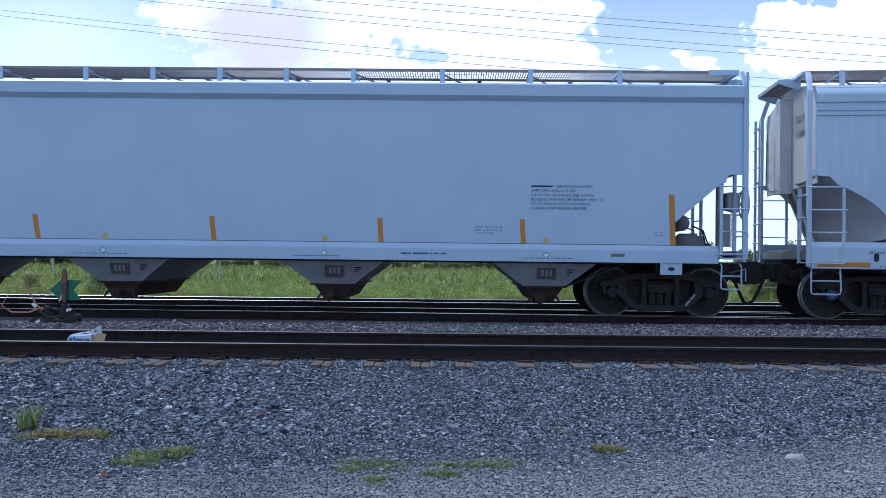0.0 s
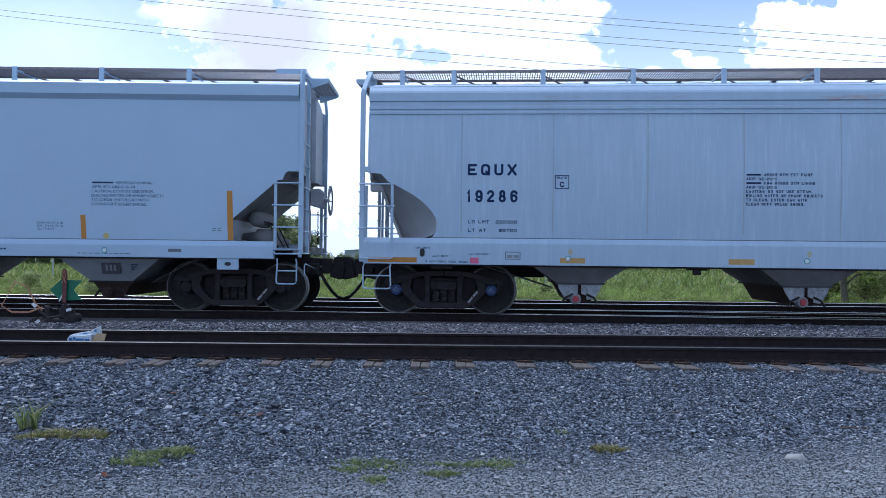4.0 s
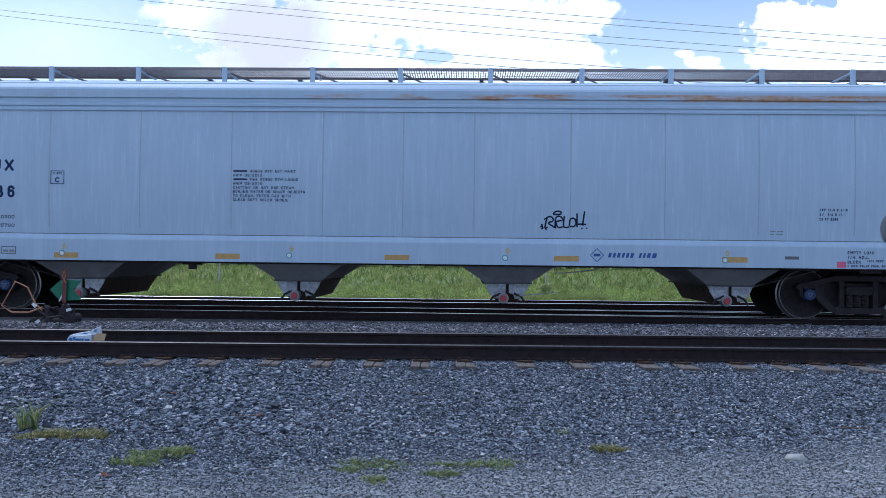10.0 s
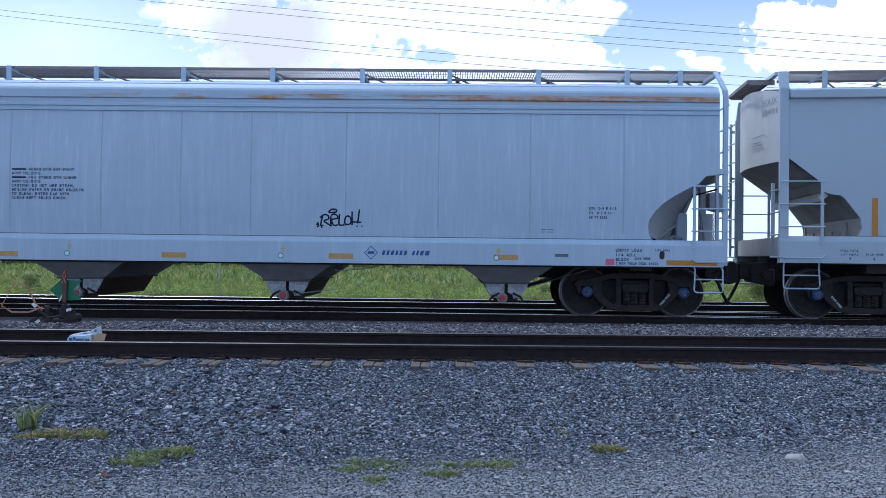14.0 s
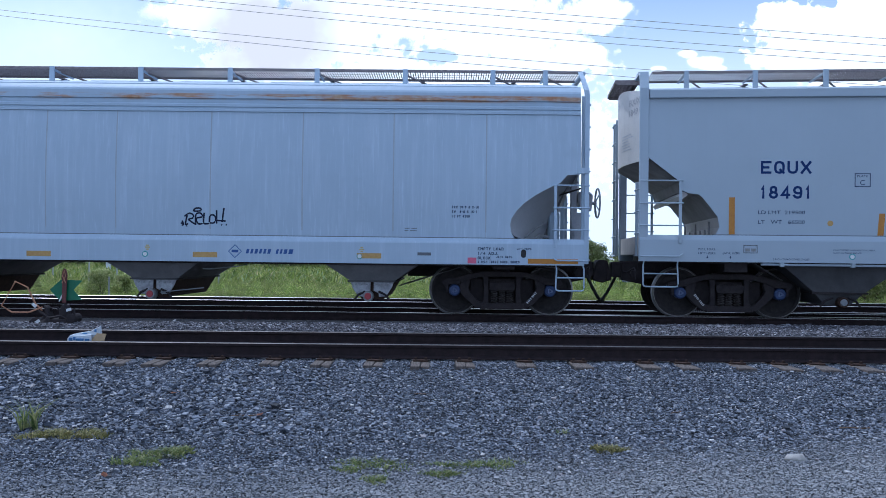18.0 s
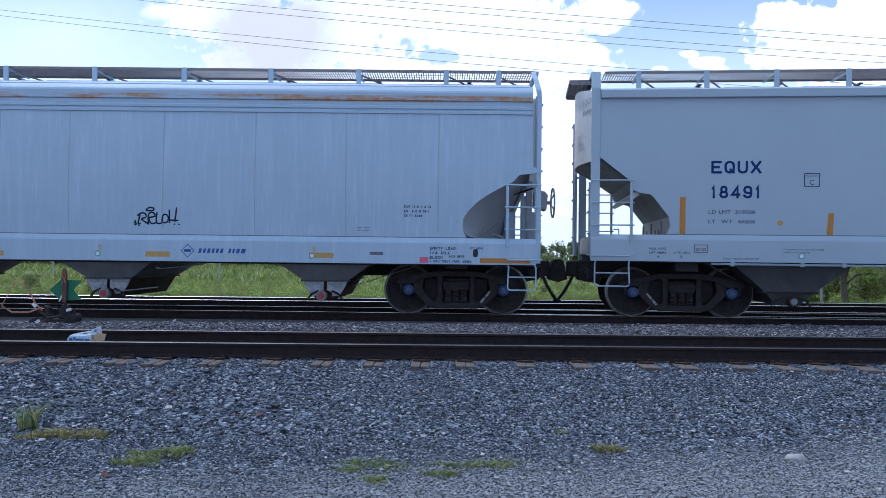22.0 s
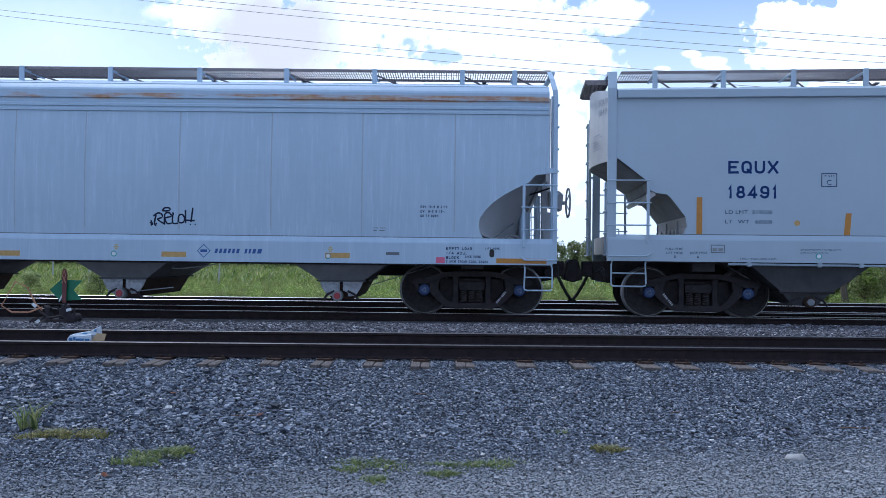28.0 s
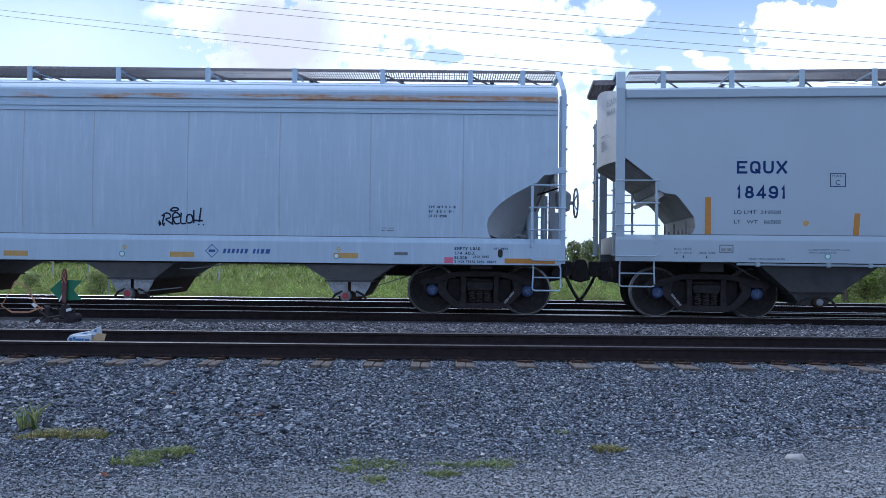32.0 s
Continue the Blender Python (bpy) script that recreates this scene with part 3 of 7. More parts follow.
def hopper_car(name, label, cfg):
    car = tagged(group_empty(name), label, "freight car", "train of covered hopper cars")
    P, L, zt, zb = cfg["paint"], cfg["half"], cfg["sill_top"], cfg["sill_low"]
    ztop, eave0, eave1 = cfg["side_top"], cfg["eave0"], cfg["eave1"]
    bow = cfg["bow"]
    near = lambda z: -1.60 - bow * math.sin(math.pi * min(1, max(0, (z - zt) / (ztop - zt))))
    sill_side = lambda z: -1.665
    cut = cfg["cut"]
    xe = cut[0][0]
    # flanks, in panels where the car has seams
    seams = [-99] + cfg["seams"] + [99]
    for s in (-1, 1):
        for a, b in zip(seams, seams[1:]):
            left = [(-x, z) for x, z in cut] if a < -20 else [(a, zt - 0.03)]
            if a < -20:
                poly = [(-xe, ztop)] + left
                poly[-1] = (left[-1][0], zt - 0.03)
            else:
                poly = [(a + 0.004, ztop), (a + 0.004, zt - 0.03)]
            if b > 20:
                r = [(x, z) for x, z in cut][::-1]
                r[0] = (r[0][0], zt - 0.03)
                poly += r + [(xe, ztop)]
            else:
                poly += [(b - 0.004, zt - 0.03), (b - 0.004, ztop)]
            bm = flank(poly, near, 0.025, [zt + (ztop - zt) * k / 8 for k in range(1, 8)] if bow else [])
            part("side_panel", bm, P, car, smooth=False, m=None if s < 0 else Matrix.Diagonal((1, -1, 1, 1)))
        for x in cfg["seams"]:
            bm = B()
            rows = [zt + (ztop - zt) * k / 8 for k in range(9)]
            loft(bm, [[(x - 0.012, near(z) * -s + 0.012 * -s, z), (x + 0.012, near(z) * -s + 0.012 * -s, z), (x + 0.012, near(z) * -s + s * 0.001, z), (x - 0.012, near(z) * -s + s * 0.001, z)] for z in rows])
            part("weld_seam", bm, SEAM_SHADE, car)
        # side sill with a chamfered top
        xs = cfg["sill_half"]
        bm = B()
        slab_yz(bm, [(s * 1.665, zb), (s * 1.665, zt - 0.10), (s * 1.655, zt - 0.075), (s * 1.612, zt - 0.004), (s * 1.50, zt - 0.004), (s * 1.50, zb)], -xs, xs)
        part("side_sill", bm, P, car)
        bm = B()
        x_in = cut[-1][0]
        box(bm, -x_in, x_in, s * 1.606 - 0.006, s * 1.606 + 0.006, zt - 0.004, zt + 0.010)
        part("sill_joint", bm, SEAL, car, "dark caulked joint above the sill")
        bm = B()
        box(bm, -xs, xs, s * 1.48 - 0.05, s * 1.48 + 0.05, zb - 0.03, zb - 0.001)
        part("sill_flange", bm, DARK_STEEL, car)
        # eave
        bm = B()
        if cfg["eave"] == "band":
            slab_yz(bm, [(s * 1.598, eave0 - cfg["drop"]), (s * 1.69, eave0), (s * 1.695, eave1 - 0.03), (s * 1.66, eave1), (s * 1.50, eave1), (s * 1.50, eave0 - cfg["drop"])], -xe + 0.02, xe - 0.02)
        else:
            h = eave1 - eave0
            slab_yz(bm, [(s * 1.60, eave0), (s * 1.63, eave0 + 0.01), (s * 1.63, eave0 + 0.05), (s * 1.603, eave0 + 0.06), (s * 1.603, eave0 + 0.085), (s * 1.632, eave0 + 0.095), (s * 1.632, eave0 + 0.14), (s * 1.60, eave0 + 0.155), (s * 1.60, eave0 + 0.23), (s * 1.64, eave0 + 0.245), (s * 1.645, eave0 + 0.38), (s * 1.63, eave0 + 0.42), (s * 1.60, eave0 + 0.46), (s * 1.55, eave1 - 0.02), (s * 1.48, eave1)], -xe + 0.01, xe - 0.01)
        part("eave", bm, cfg["eave_paint"], car, cfg["eave_label"])
    # strip between the flank and the eave
    if ztop < eave0 - 0.02:
        for s in (-1, 1):
            bm = B()
            box(bm, -xe + 0.02, xe - 0.02, s * 1.575 - 0.02, s * 1.575 + 0.02, ztop, eave0)
            part("eave_strip", bm, P, car)
    # roof
    arc = [(-1.56, eave1 - 0.02), (-1.35, eave1 + 0.05), (-1.0, eave1 + 0.13), (-0.5, eave1 + 0.20), (0, eave1 + 0.22)]
    arc = arc + [(-y, z) for y, z in arc[-2::-1]]
    bm = B()
    slab_yz(bm, arc + [(y, z - 0.03) for y, z in arc[::-1]], -xe + 0.05, xe - 0.05)
    part("roof", bm, P, car)
    nh = cfg["hatches"]
    for k in range(nh):
        x = (k + 0.5 - nh / 2) * (2 * xe - 1.6) / nh
        w = (2 * xe - 1.6) / nh * 0.36
        bm = B()
        slab_yz(bm, [(-0.36, eave1 + 0.18), (-0.36, eave1 + 0.27), (-0.2, eave1 + 0.315), (0.2, eave1 + 0.315), (0.36, eave1 + 0.27), (0.36, eave1 + 0.18)], x - w, x + w)
        hatch = part("roof_hatch", bm, P, car, bevel=0.01)
        bm = B()
        box(bm, x + w - 0.12, x + w - 0.04, -0.40, 0.40, eave1 + 0.31, eave1 + 0.335)
        part("latch_bar", bm, GRATING, hatch)
    # running boards on stanchions
    zr = cfg["board"]
    xb0, xb1 = cfg["board_span"]
    for s in (-1, 1):
        bm = B()
        y0, y1 = s * 1.22, s * 0.42
        for y in (y0, y1):
            box(bm, xb0, xb1, y - 0.012, y + 0.012, zr - 0.045, zr)
        for k in range(1, 4):
            y = y0 + (y1 - y0) * k / 4
            box(bm, xb0, xb1, y - 0.003, y + 0.003, zr - 0.010, zr - 0.004)
        n = int((xb1 - xb0) / 0.046)
        for k in range(n + 1):
            x = xb0 + (xb1 - xb0) * k / n
            box(bm, x - 0.006, x + 0.006, min(y0, y1), max(y0, y1), zr - 0.022, zr - 0.002)
        part("running_board", bm, GRATING, car, "galvanised steel grating walkway")
        for x in cfg["posts"]:
            bm = B()
            slab_xz(bm, [(x - 0.045, eave1 - 0.03), (x + 0.045, eave1 - 0.03), (x + 0.045, zr), (x - 0.045, zr)], s * 1.26 - 0.02, s * 1.26 + 0.02)
            box(bm, x - 0.02, x + 0.02, min(s * 1.25, s * 0.42), max(s * 1.25, s * 0.42), zr - 0.07, zr - 0.035)
            part("stanchion", bm, P, car, bevel=0.006)
            bm = B()
            tube(bm, [(x + 0.02, s * 0.95, zr - 0.05), (x + 0.42, s * 0.62, eave1 + 0.18)], 0.018, 5)
            part("brace", bm, GRATING, car)
    # ends
    for e in (-1, 1):
        ew = xe - cfg["end_inset"]
        zc = cfg["end_low"]
        bm = B()
        rows = []
        for k in range(13):
            y = -1.57 + 3.14 * k / 12
            zt_ = eave1 - 0.05 + 0.25 * (1 - (y / 1.57) ** 2)
            xo = ew + cfg["bulge"] * (1 - (y / 1.57) ** 2)
            rows.append([(e * xo, y, zc - 0.04), (e * xo, y, zt_), (e * (xo - 0.03), y, zt_), (e * (xo - 0.03), y, zc - 0.04)])
        loft(bm, rows)
        part("end_wall", bm, cfg["wall_paint"], car)
        if cfg["bulge"] > 0.1:
            # pan that draws the domed end in to the slope
            bm = B()
            px_, pz_ = cfg["slope"][1]
            ys_ = [-1.57 + 3.14 * k / 12 for k in range(13)]
            loft(bm, [[(e * (ew + cfg["bulge"] * (1 - (y / 1.57) ** 2) - 0.01), y, zc - 0.035) for y in ys_], [(e * (px_ + 0.02), y * 0.99, pz_) for y in ys_]], closed=False)
            part("end_pan", bm, cfg["slope_paint"], car)
        # end slope sheets carried straight across the car, then down to the first outlet
        gx = cfg["gates"][0] if e < 0 else cfg["gates"][-1]
        gin = abs(gx) + 0.45
        prof = cfg["slope"]
        up = [p for p in prof if p[1] >= cfg["knee"]]
        down = prof[len(up) - 1:]
        # upper sheet darkened for shade, lower one lightened for bounced light
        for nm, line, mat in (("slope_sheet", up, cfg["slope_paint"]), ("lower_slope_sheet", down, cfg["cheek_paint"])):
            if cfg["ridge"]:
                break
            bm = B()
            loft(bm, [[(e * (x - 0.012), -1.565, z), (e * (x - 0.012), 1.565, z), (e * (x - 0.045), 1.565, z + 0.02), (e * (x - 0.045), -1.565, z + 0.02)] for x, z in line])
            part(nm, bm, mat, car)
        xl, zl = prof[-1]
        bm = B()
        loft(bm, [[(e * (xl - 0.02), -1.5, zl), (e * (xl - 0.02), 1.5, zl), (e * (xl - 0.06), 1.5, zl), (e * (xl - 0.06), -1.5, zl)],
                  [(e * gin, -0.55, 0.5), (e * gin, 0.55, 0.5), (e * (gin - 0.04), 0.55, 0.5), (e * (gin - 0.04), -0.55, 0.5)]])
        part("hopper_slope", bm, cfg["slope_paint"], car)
        if cfg["ridge"]:
            # bowed end sheets ruled from the rounded cut-out to a ridge on the centre line
            (rx0, rz0), (rx1, rz1) = cfg["ridge"]
            for s in (-1, 1):
                rows = [[], [], []]
                for k, (x, z) in enumerate(cut):
                    u = k / (len(cut) - 1)
                    xr, zr_ = rx0 + (rx1 - rx0) * u, rz0 + (rz1 - rz0) * u
                    rows[0].append((e * (x - 0.01), s * 1.575, z + 0.01))
                    rows[1].append((e * (0.5 * (x + xr) + 0.05), s * 0.92, 0.5 * (z + zr_) - 0.05))
                    rows[2].append((e * xr, s * 0.16, zr_))
                bm = B()
                loft(bm, rows, closed=False)
                part("hopper_end_sheet", bm, cfg["cheek_paint"], car, smooth=True)
            bm = B()
            slab_xz(bm, [(e * (rx0 - 0.02), rz0 + 0.03), (e * (rx0 + 0.06), rz0), (e * (rx1 + 0.07), rz1 - 0.05), (e * (rx1 - 0.04), rz1 - 0.05)], -0.17, 0.17)
            part("ridge_beam", bm, cfg["slope_paint"], car)
            for y in (-0.18, 0.18):
                bm = B()
                slab_xz(bm, [(e * (rx0 + 0.04), rz0 + 0.02), (e * (rx0 + 0.09), rz0), (e * (rx1 + 0.10), rz1 - 0.05), (e * (rx1 + 0.05), rz1 - 0.05)], y - 0.012, y + 0.012)
                part("beam_flange", bm, cfg["wall_paint"], car)
        if cfg["gussets"]:
            # a folded beam under the slope and small gussets at its foot
            bx, bz = cfg["gussets"]
            bm = B()
            loft(bm, [[(e * (bx + dx), y, bz + dz) for dx, dz in ((-0.02, 0.0), (0.10, -0.09), (0.16, -0.03), (0.04, 0.08))] for y in (-1.5, 1.5)])
            part("slope_beam", bm, cfg["wall_paint"], car)
            for k, (y, h) in enumerate(((-1.1, 0.26), (-0.75, 0.12), (-0.35, 0.12), (0.1, 0.26), (0.7, 0.12), (1.2, 0.26))):
                bm = B()
                slab_yz(bm, [(y - 0.05, zt - 0.05), (y + 0.05, zt - 0.05), (y, zt + h)], e * (prof[-1][0] + 0.0), e * (prof[-1][0] + 0.03))
                part("gusset", bm, cfg["slope_paint"], car)
        # centre sill, platform and bolster under the end
        bm = B()
        box(bm, min(e * (L - 0.15), e * (abs(gx) + 0.6)), max(e * (L - 0.15), e * (abs(gx) + 0.6)), -0.33, 0.33, 0.70, zt - 0.16)
        part("centre_sill", bm, DARK_STEEL, car)
        bm = B()
        box(bm, min(e * (L - 0.03), e * (L - 0.16)), max(e * (L - 0.03), e * (L - 0.16)), -1.58, 1.58, *cfg["end_sill"])
        box(bm, min(e * (L - 0.16), e * (L - 1.5)), max(e * (L - 0.16), e * (L - 1.5)), -1.5, 1.5, zt - 0.17, zt - 0.13)
        part("end_sill", bm, cfg["sill_paint"], car, bevel=0.008)
        bm = B()
        box(bm, e * cfg["truck"] - 0.2, e * cfg["truck"] + 0.2, -1.5, 1.5, 0.86, zb + 0.05)
        part("body_bolster", bm, DARK_STEEL, car, bevel=0.01)
        # coupler and draft gear
        reach = cfg["reach"]
        bm = B()
        box(bm, min(e * (L - 0.2), e * (L + reach - 0.22)), max(e * (L - 0.2), e * (L + reach - 0.22)), -0.17, 0.17, 0.72, 1.02)
        slab_xz(bm, [(e * (L + reach - 0.24), 0.66), (e * (L + reach - 0.02), 0.60), (e * (L + reach + 0.05), 0.66), (e * (L + reach + 0.07), 0.86), (e * (L + reach + 0.03), 1.05), (e * (L + reach - 0.10), 1.06), (e * (L + reach - 0.16), 1.02)], -0.2, 0.2)
        part("coupler", bm, DARK_STEEL, car, "dark cast steel knuckle coupler", bevel=0.02)
        bm = B()
        hy = -0.42 * e
        tube(bm, [(e * (L - 0.1), hy, 0.84), (e * (L + 0.12), hy, 0.80), (e * (L + 0.20), hy * 0.95, 0.70), (e * (L + 0.28), hy * 0.85, 0.54), (e * (L + 0.38), hy * 0.65, 0.38), (e * (L + reach - 0.08), hy * 0.35, 0.26), (e * (L + reach + 0.02), hy * 0.1, 0.22)], 0.032, 7)
        part("air_hose", bm, RUBBER, car, "sagging black air brake hose")
        bm = B()
        box(bm, min(e * (L - 0.05), e * (L + 0.16)), max(e * (L - 0.05), e * (L + 0.16)), min(hy - 0.1, hy + 0.1), max(hy - 0.1, hy + 0.1), 0.70, 0.92)
        part("angle_cock", bm, DARK_STEEL, car, bevel=0.02)
        bm = B()
        loft(bm, [[(e * (L - 0.30), -0.34, 0.58), (e * (L - 0.30), 0.34, 0.58), (e * (L - 0.30), 0.34, 1.05), (e * (L - 0.30), -0.34, 1.05)], [(e * (L + 0.14), -0.26, 0.66), (e * (L + 0.14), 0.26, 0.66), (e * (L + 0.14), 0.26, 1.02), (e * (L + 0.14), -0.26, 1.02)]])
        part("draft_gear_pocket", bm, DARK_STEEL, car, bevel=0.015)
        bm = B()
        ly = -1.5
        tube(bm, [(e * (L + 0.04), ly, 0.70), (e * (L + 0.04), ly, 0.88), (e * (L + 0.05), ly + 0.06, 0.92), (e * (L + 0.07), -0.45, 0.82), (e * (L + 0.16), -0.2, 0.86)], 0.012, 5)
        part("uncoupling_lever", bm, cfg["lever"], car)
        for y in (-0.6, 0.6):
            bm = B()
            lathe_y(bm, [(-0.12, 0.07), (0.12, 0.07)], 10)
            part("bracket", bm, DARK_STEEL, car, m=pose(e * (L - 0.05), y, 0.80))
        # corner posts, ladders, sill steps
        for s in (-1, 1):
            w = cfg["post_w"]
            x0, x1 = (L - w, L)
            bm = B()
            if cfg["post"] == "bent":
                loft(bm, [[(e * (x + dx), y + s * dy, z) for dx, dy in ((0, 0), (w, 0), (w, -0.07), (0, -0.07))] for x, y, z in
                          ((x0, s * 1.64, zb + 0.03), (x0, s * 1.64, eave1 - 0.20), (x0 - 0.01, s * 1.62, eave1 - 0.08), (x0 - 0.05, s * 1.44, eave1 + 0.16), (x0 - 0.08, s * 1.26, zr - 0.02))])
            else:
                loft(bm, [[(e * (x + dx), y + s * dy, z) for dx, dy in ((0, 0), (w, 0), (w, -0.07), (0, -0.07))] for x, y, z in
                          ((x0, s * 1.64, zb + 0.03), (x0, s * 1.64, eave1 + 0.02), (x0 - 0.01, s * 1.50, zr - 0.06))])
            part("corner_post", bm, P, car, bevel=0.006)
            bm = B()
            box(bm, min(e * (x0 - 0.14), e * (x1)), max(e * (x0 - 0.14), e * (x1)), s * 1.635 - 0.018, s * 1.635 + 0.018, 2.60, 2.70)
            if cfg["post"] == "bent":
                part("post_clamp", bm, P, car, bevel=0.004)
            else:
                bm.free()
            lad = group_empty("side_ladder", car)
            xi = cfg["stile"]
            bm = B()
            box(bm, min(e * xi, e * (xi + 0.05)), max(e * xi, e * (xi + 0.05)), s * 1.68 - 0.02, s * 1.68 + 0.02, zt - 0.16, cfg["rung_top"])
            part("stile", bm, P, lad, bevel=0.004)
            for k in range(cfg["rungs"]):
                z = cfg["rung_top"] - 0.02 - k * cfg["rung_gap"]
                bm = B()
                tube(bm, [(e * (xi - 0.03), s * 1.70, z), (e * L, s * 1.70, z)], 0.014, 6)
                part("rung", bm, P, lad)
            bm = B()
            tube(bm, [(e * (xi - 0.02), s * 1.70, zb + 0.14), (e * (xi + 0.05), s * 1.72, zb + 0.09), (e * (L - 0.02), s * 1.72, zb + 0.09)], 0.016, 6)
            part("rung", bm, P, lad)
            # sill step
            bm = B()
            tube(bm, [(e * (xi + 0.05), s * 1.60, zb), (e * (xi + 0.06), s * 1.63, zb - 0.06), (e * (xi + 0.045), s * 1.63, zb - 0.40), (e * (xi + 0.055), s * 1.63, zb - 0.44), (e * (xi + 0.10), s * 1.63, zb - 0.455), (e * (L - 0.13), s * 1.63, zb - 0.455), (e * (L - 0.09), s * 1.63, zb - 0.44), (e * (L - 0.08), s * 1.63, zb - 0.40), (e * (L - 0.08), s * 1.63, zb - 0.06), (e * (L - 0.10), s * 1.60, zb)], 0.0145, 8)
            tube(bm, [(e * (xi + 0.04), s * 1.63, zb - 0.22), (e * (L - 0.08), s * 1.63, zb - 0.22)], 0.013, 8)
            part("sill_step", bm, P, car)
            # ladder on the end
            lad = group_empty("end_ladder", car)
            top = eave1 + cfg["ladder_top"] if s * e < 0 else cfg["rung_top"]
            yi = s * cfg["ladder_y"]
            bm = B()
            lo = cfg["ladder_out"][0 if e < 0 else 1] if top > cfg["rung_top"] else 0.0
            box(bm, min(e * (L + lo - 0.06), e * (L + lo)), max(e * (L + lo - 0.06), e * (L + lo)), yi - 0.03, yi + 0.03, zb + 0.1, top)
            if lo:
                box(bm, min(e * (L + lo - 0.05), e * (L + lo)), max(e * (L + lo - 0.05), e * (L + lo)), s * 1.62 - 0.025, s * 1.62 + 0.025, zb + 0.1, top)
                for zz in (zb + 0.3, zt + 1.3, top - 0.2):
                    box(bm, min(e * (L - 0.02), e * (L + lo)), max(e * (L - 0.02), e * (L + lo)), s * 1.60 - 0.02, s * 1.60 + 0.02, zz, zz + 0.05)
            part("stile", bm, P, lad, bevel=0.004)
            z = zb + 0.10
            while z < top:
                bm = B()
                tube(bm, [(e * (L + lo - 0.01), s * 1.645, z), (e * (L + lo + 0.02), s * 1.60, z), (e * (L + lo + 0.02), yi + s * 0.03, z), (e * (L + lo - 0.01), yi - s * 0.03, z)], 0.014, 6)
                part("rung", bm, P, lad)
                z += cfg["rung_gap"]
        # crossover walk at roof height on painted brackets
        if e in cfg["cross_ends"]:
            xa, xz = xe - 0.32 + cfg["cross_out"], xe + 0.14 + cfg["cross_out"]
            bm = B()
            for k in range(7):
                x = xa + 0.075 * k
                box(bm, min(e * x, e * (x + 0.012)), max(e * x, e * (x + 0.012)), -0.72, 0.72, zr - 0.09, zr - 0.07)
            for k in range(25):
                y = -0.72 + 0.06 * k
                box(bm, min(e * xa, e * xz), max(e * xa, e * xz), y - 0.004, y + 0.004, zr - 0.09, zr - 0.055)
            walkway = part("crossover_walk", bm, GEAR_GREY if cfg["top_rail"] else GRATING, car)
            bm = B()
            box(bm, min(e * xz, e * (xz - 0.02)), max(e * xz, e * (xz - 0.02)), -0.74, 0.74, zr - 0.11, zr - 0.05)
            part("edge_angle", bm, cfg["bracket_paint"], walkway)
            for y in (-0.735, 0.735):
                bm = B()
                slab_xz(bm, [(e * (xe + 0.0), zr - 0.05), (e * xz, zr - 0.05), (e * xz, zr - 0.11), (e * (xz - 0.04), zr - 0.14), (e * (xe + 0.06), zr - cfg["bracket_drop"]), (e * (xe + 0.0), zr - cfg["bracket_drop"])], y - 0.01, y + 0.01)
                part("bracket", bm, cfg["bracket_paint"], walkway)
        if cfg["top_rail"]:
            for s in (-1, 1):
                bm = B()
                box(bm, min(e * (L - 0.57), e * (L - 0.02)), max(e * (L - 0.57), e * (L - 0.02)), s * 1.25 - 0.014, s * 1.25 + 0.014, zr - 0.08, zr + 0.012)
                box(bm, min(e * (L - 0.57), e * (L - 0.02)), max(e * (L - 0.57), e * (L - 0.02)), min(s * 1.25, s * 1.15), max(s * 1.25, s * 1.15), zr + 0.002, zr + 0.015)
                part("board_end_angle", bm, P, car)
        bm = B()
        box(bm, min(e * (L - 0.10), e * (L - 0.02)), max(e * (L - 0.10), e * (L - 0.02)), -1.24, 1.24 if cfg["eave"] == "band" else 0.2, zr - 0.07, zr - 0.005)
        part("roof_end_rail", bm, P, car, bevel=0.006)
        bm = B()
        bw, bo = cfg["beam"]
        slab_yz(bm, [(-bw, zc - 0.12), (bw, zc - 0.12), (bw, eave1 + 0.05), (-bw, eave1 + 0.05)], e * ew, e * (ew + bo))
        if cfg["stiff"]:
            part("end_beam", bm, cfg["wall_paint"], car, bevel=0.006)
        else:
            bm.free()
        if cfg["stiff"] == "three":
            for y in (-0.62, 0.62):
                bm = B()
                box(bm, min(e * ew, e * (ew + 0.06)), max(e * ew, e * (ew + 0.06)), y - 0.04, y + 0.04, zt - 0.1, eave1 - 0.05)
                part("end_stiffener", bm, P, car)
    # outlet hoppers
    for i, gx in enumerate(cfg["gates"]):
        h = group_empty("outlet_hopper", car)
        w, d = cfg["hop_top"], cfg["hop_low"]
        bm = B()
        zq = cfg["hop_z"]
        up = zb + 0.04
        loft(bm, [[(gx - w, -1.48, up), (gx + w, -1.48, up), (gx + w, 1.48, up), (gx - w, 1.48, up)],
                  [(gx - w * 0.98, -1.47, zb - 0.03), (gx + w * 0.98, -1.47, zb - 0.03), (gx + w * 0.98, 1.47, zb - 0.03), (gx - w * 0.98, 1.47, zb - 0.03)],
                  [(gx - d, -1.30, zq), (gx + d, -1.30, zq), (gx + d, 1.30, zq), (gx - d, 1.30, zq)]])
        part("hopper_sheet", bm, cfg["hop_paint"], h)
        bm = B()
        box(bm, gx - d - 0.05, gx + d + 0.05, -1.34, 1.34, zq - 0.02, zq + 0.012)
        part("hopper_flange", bm, DARK_STEEL, h)
        bm = B()
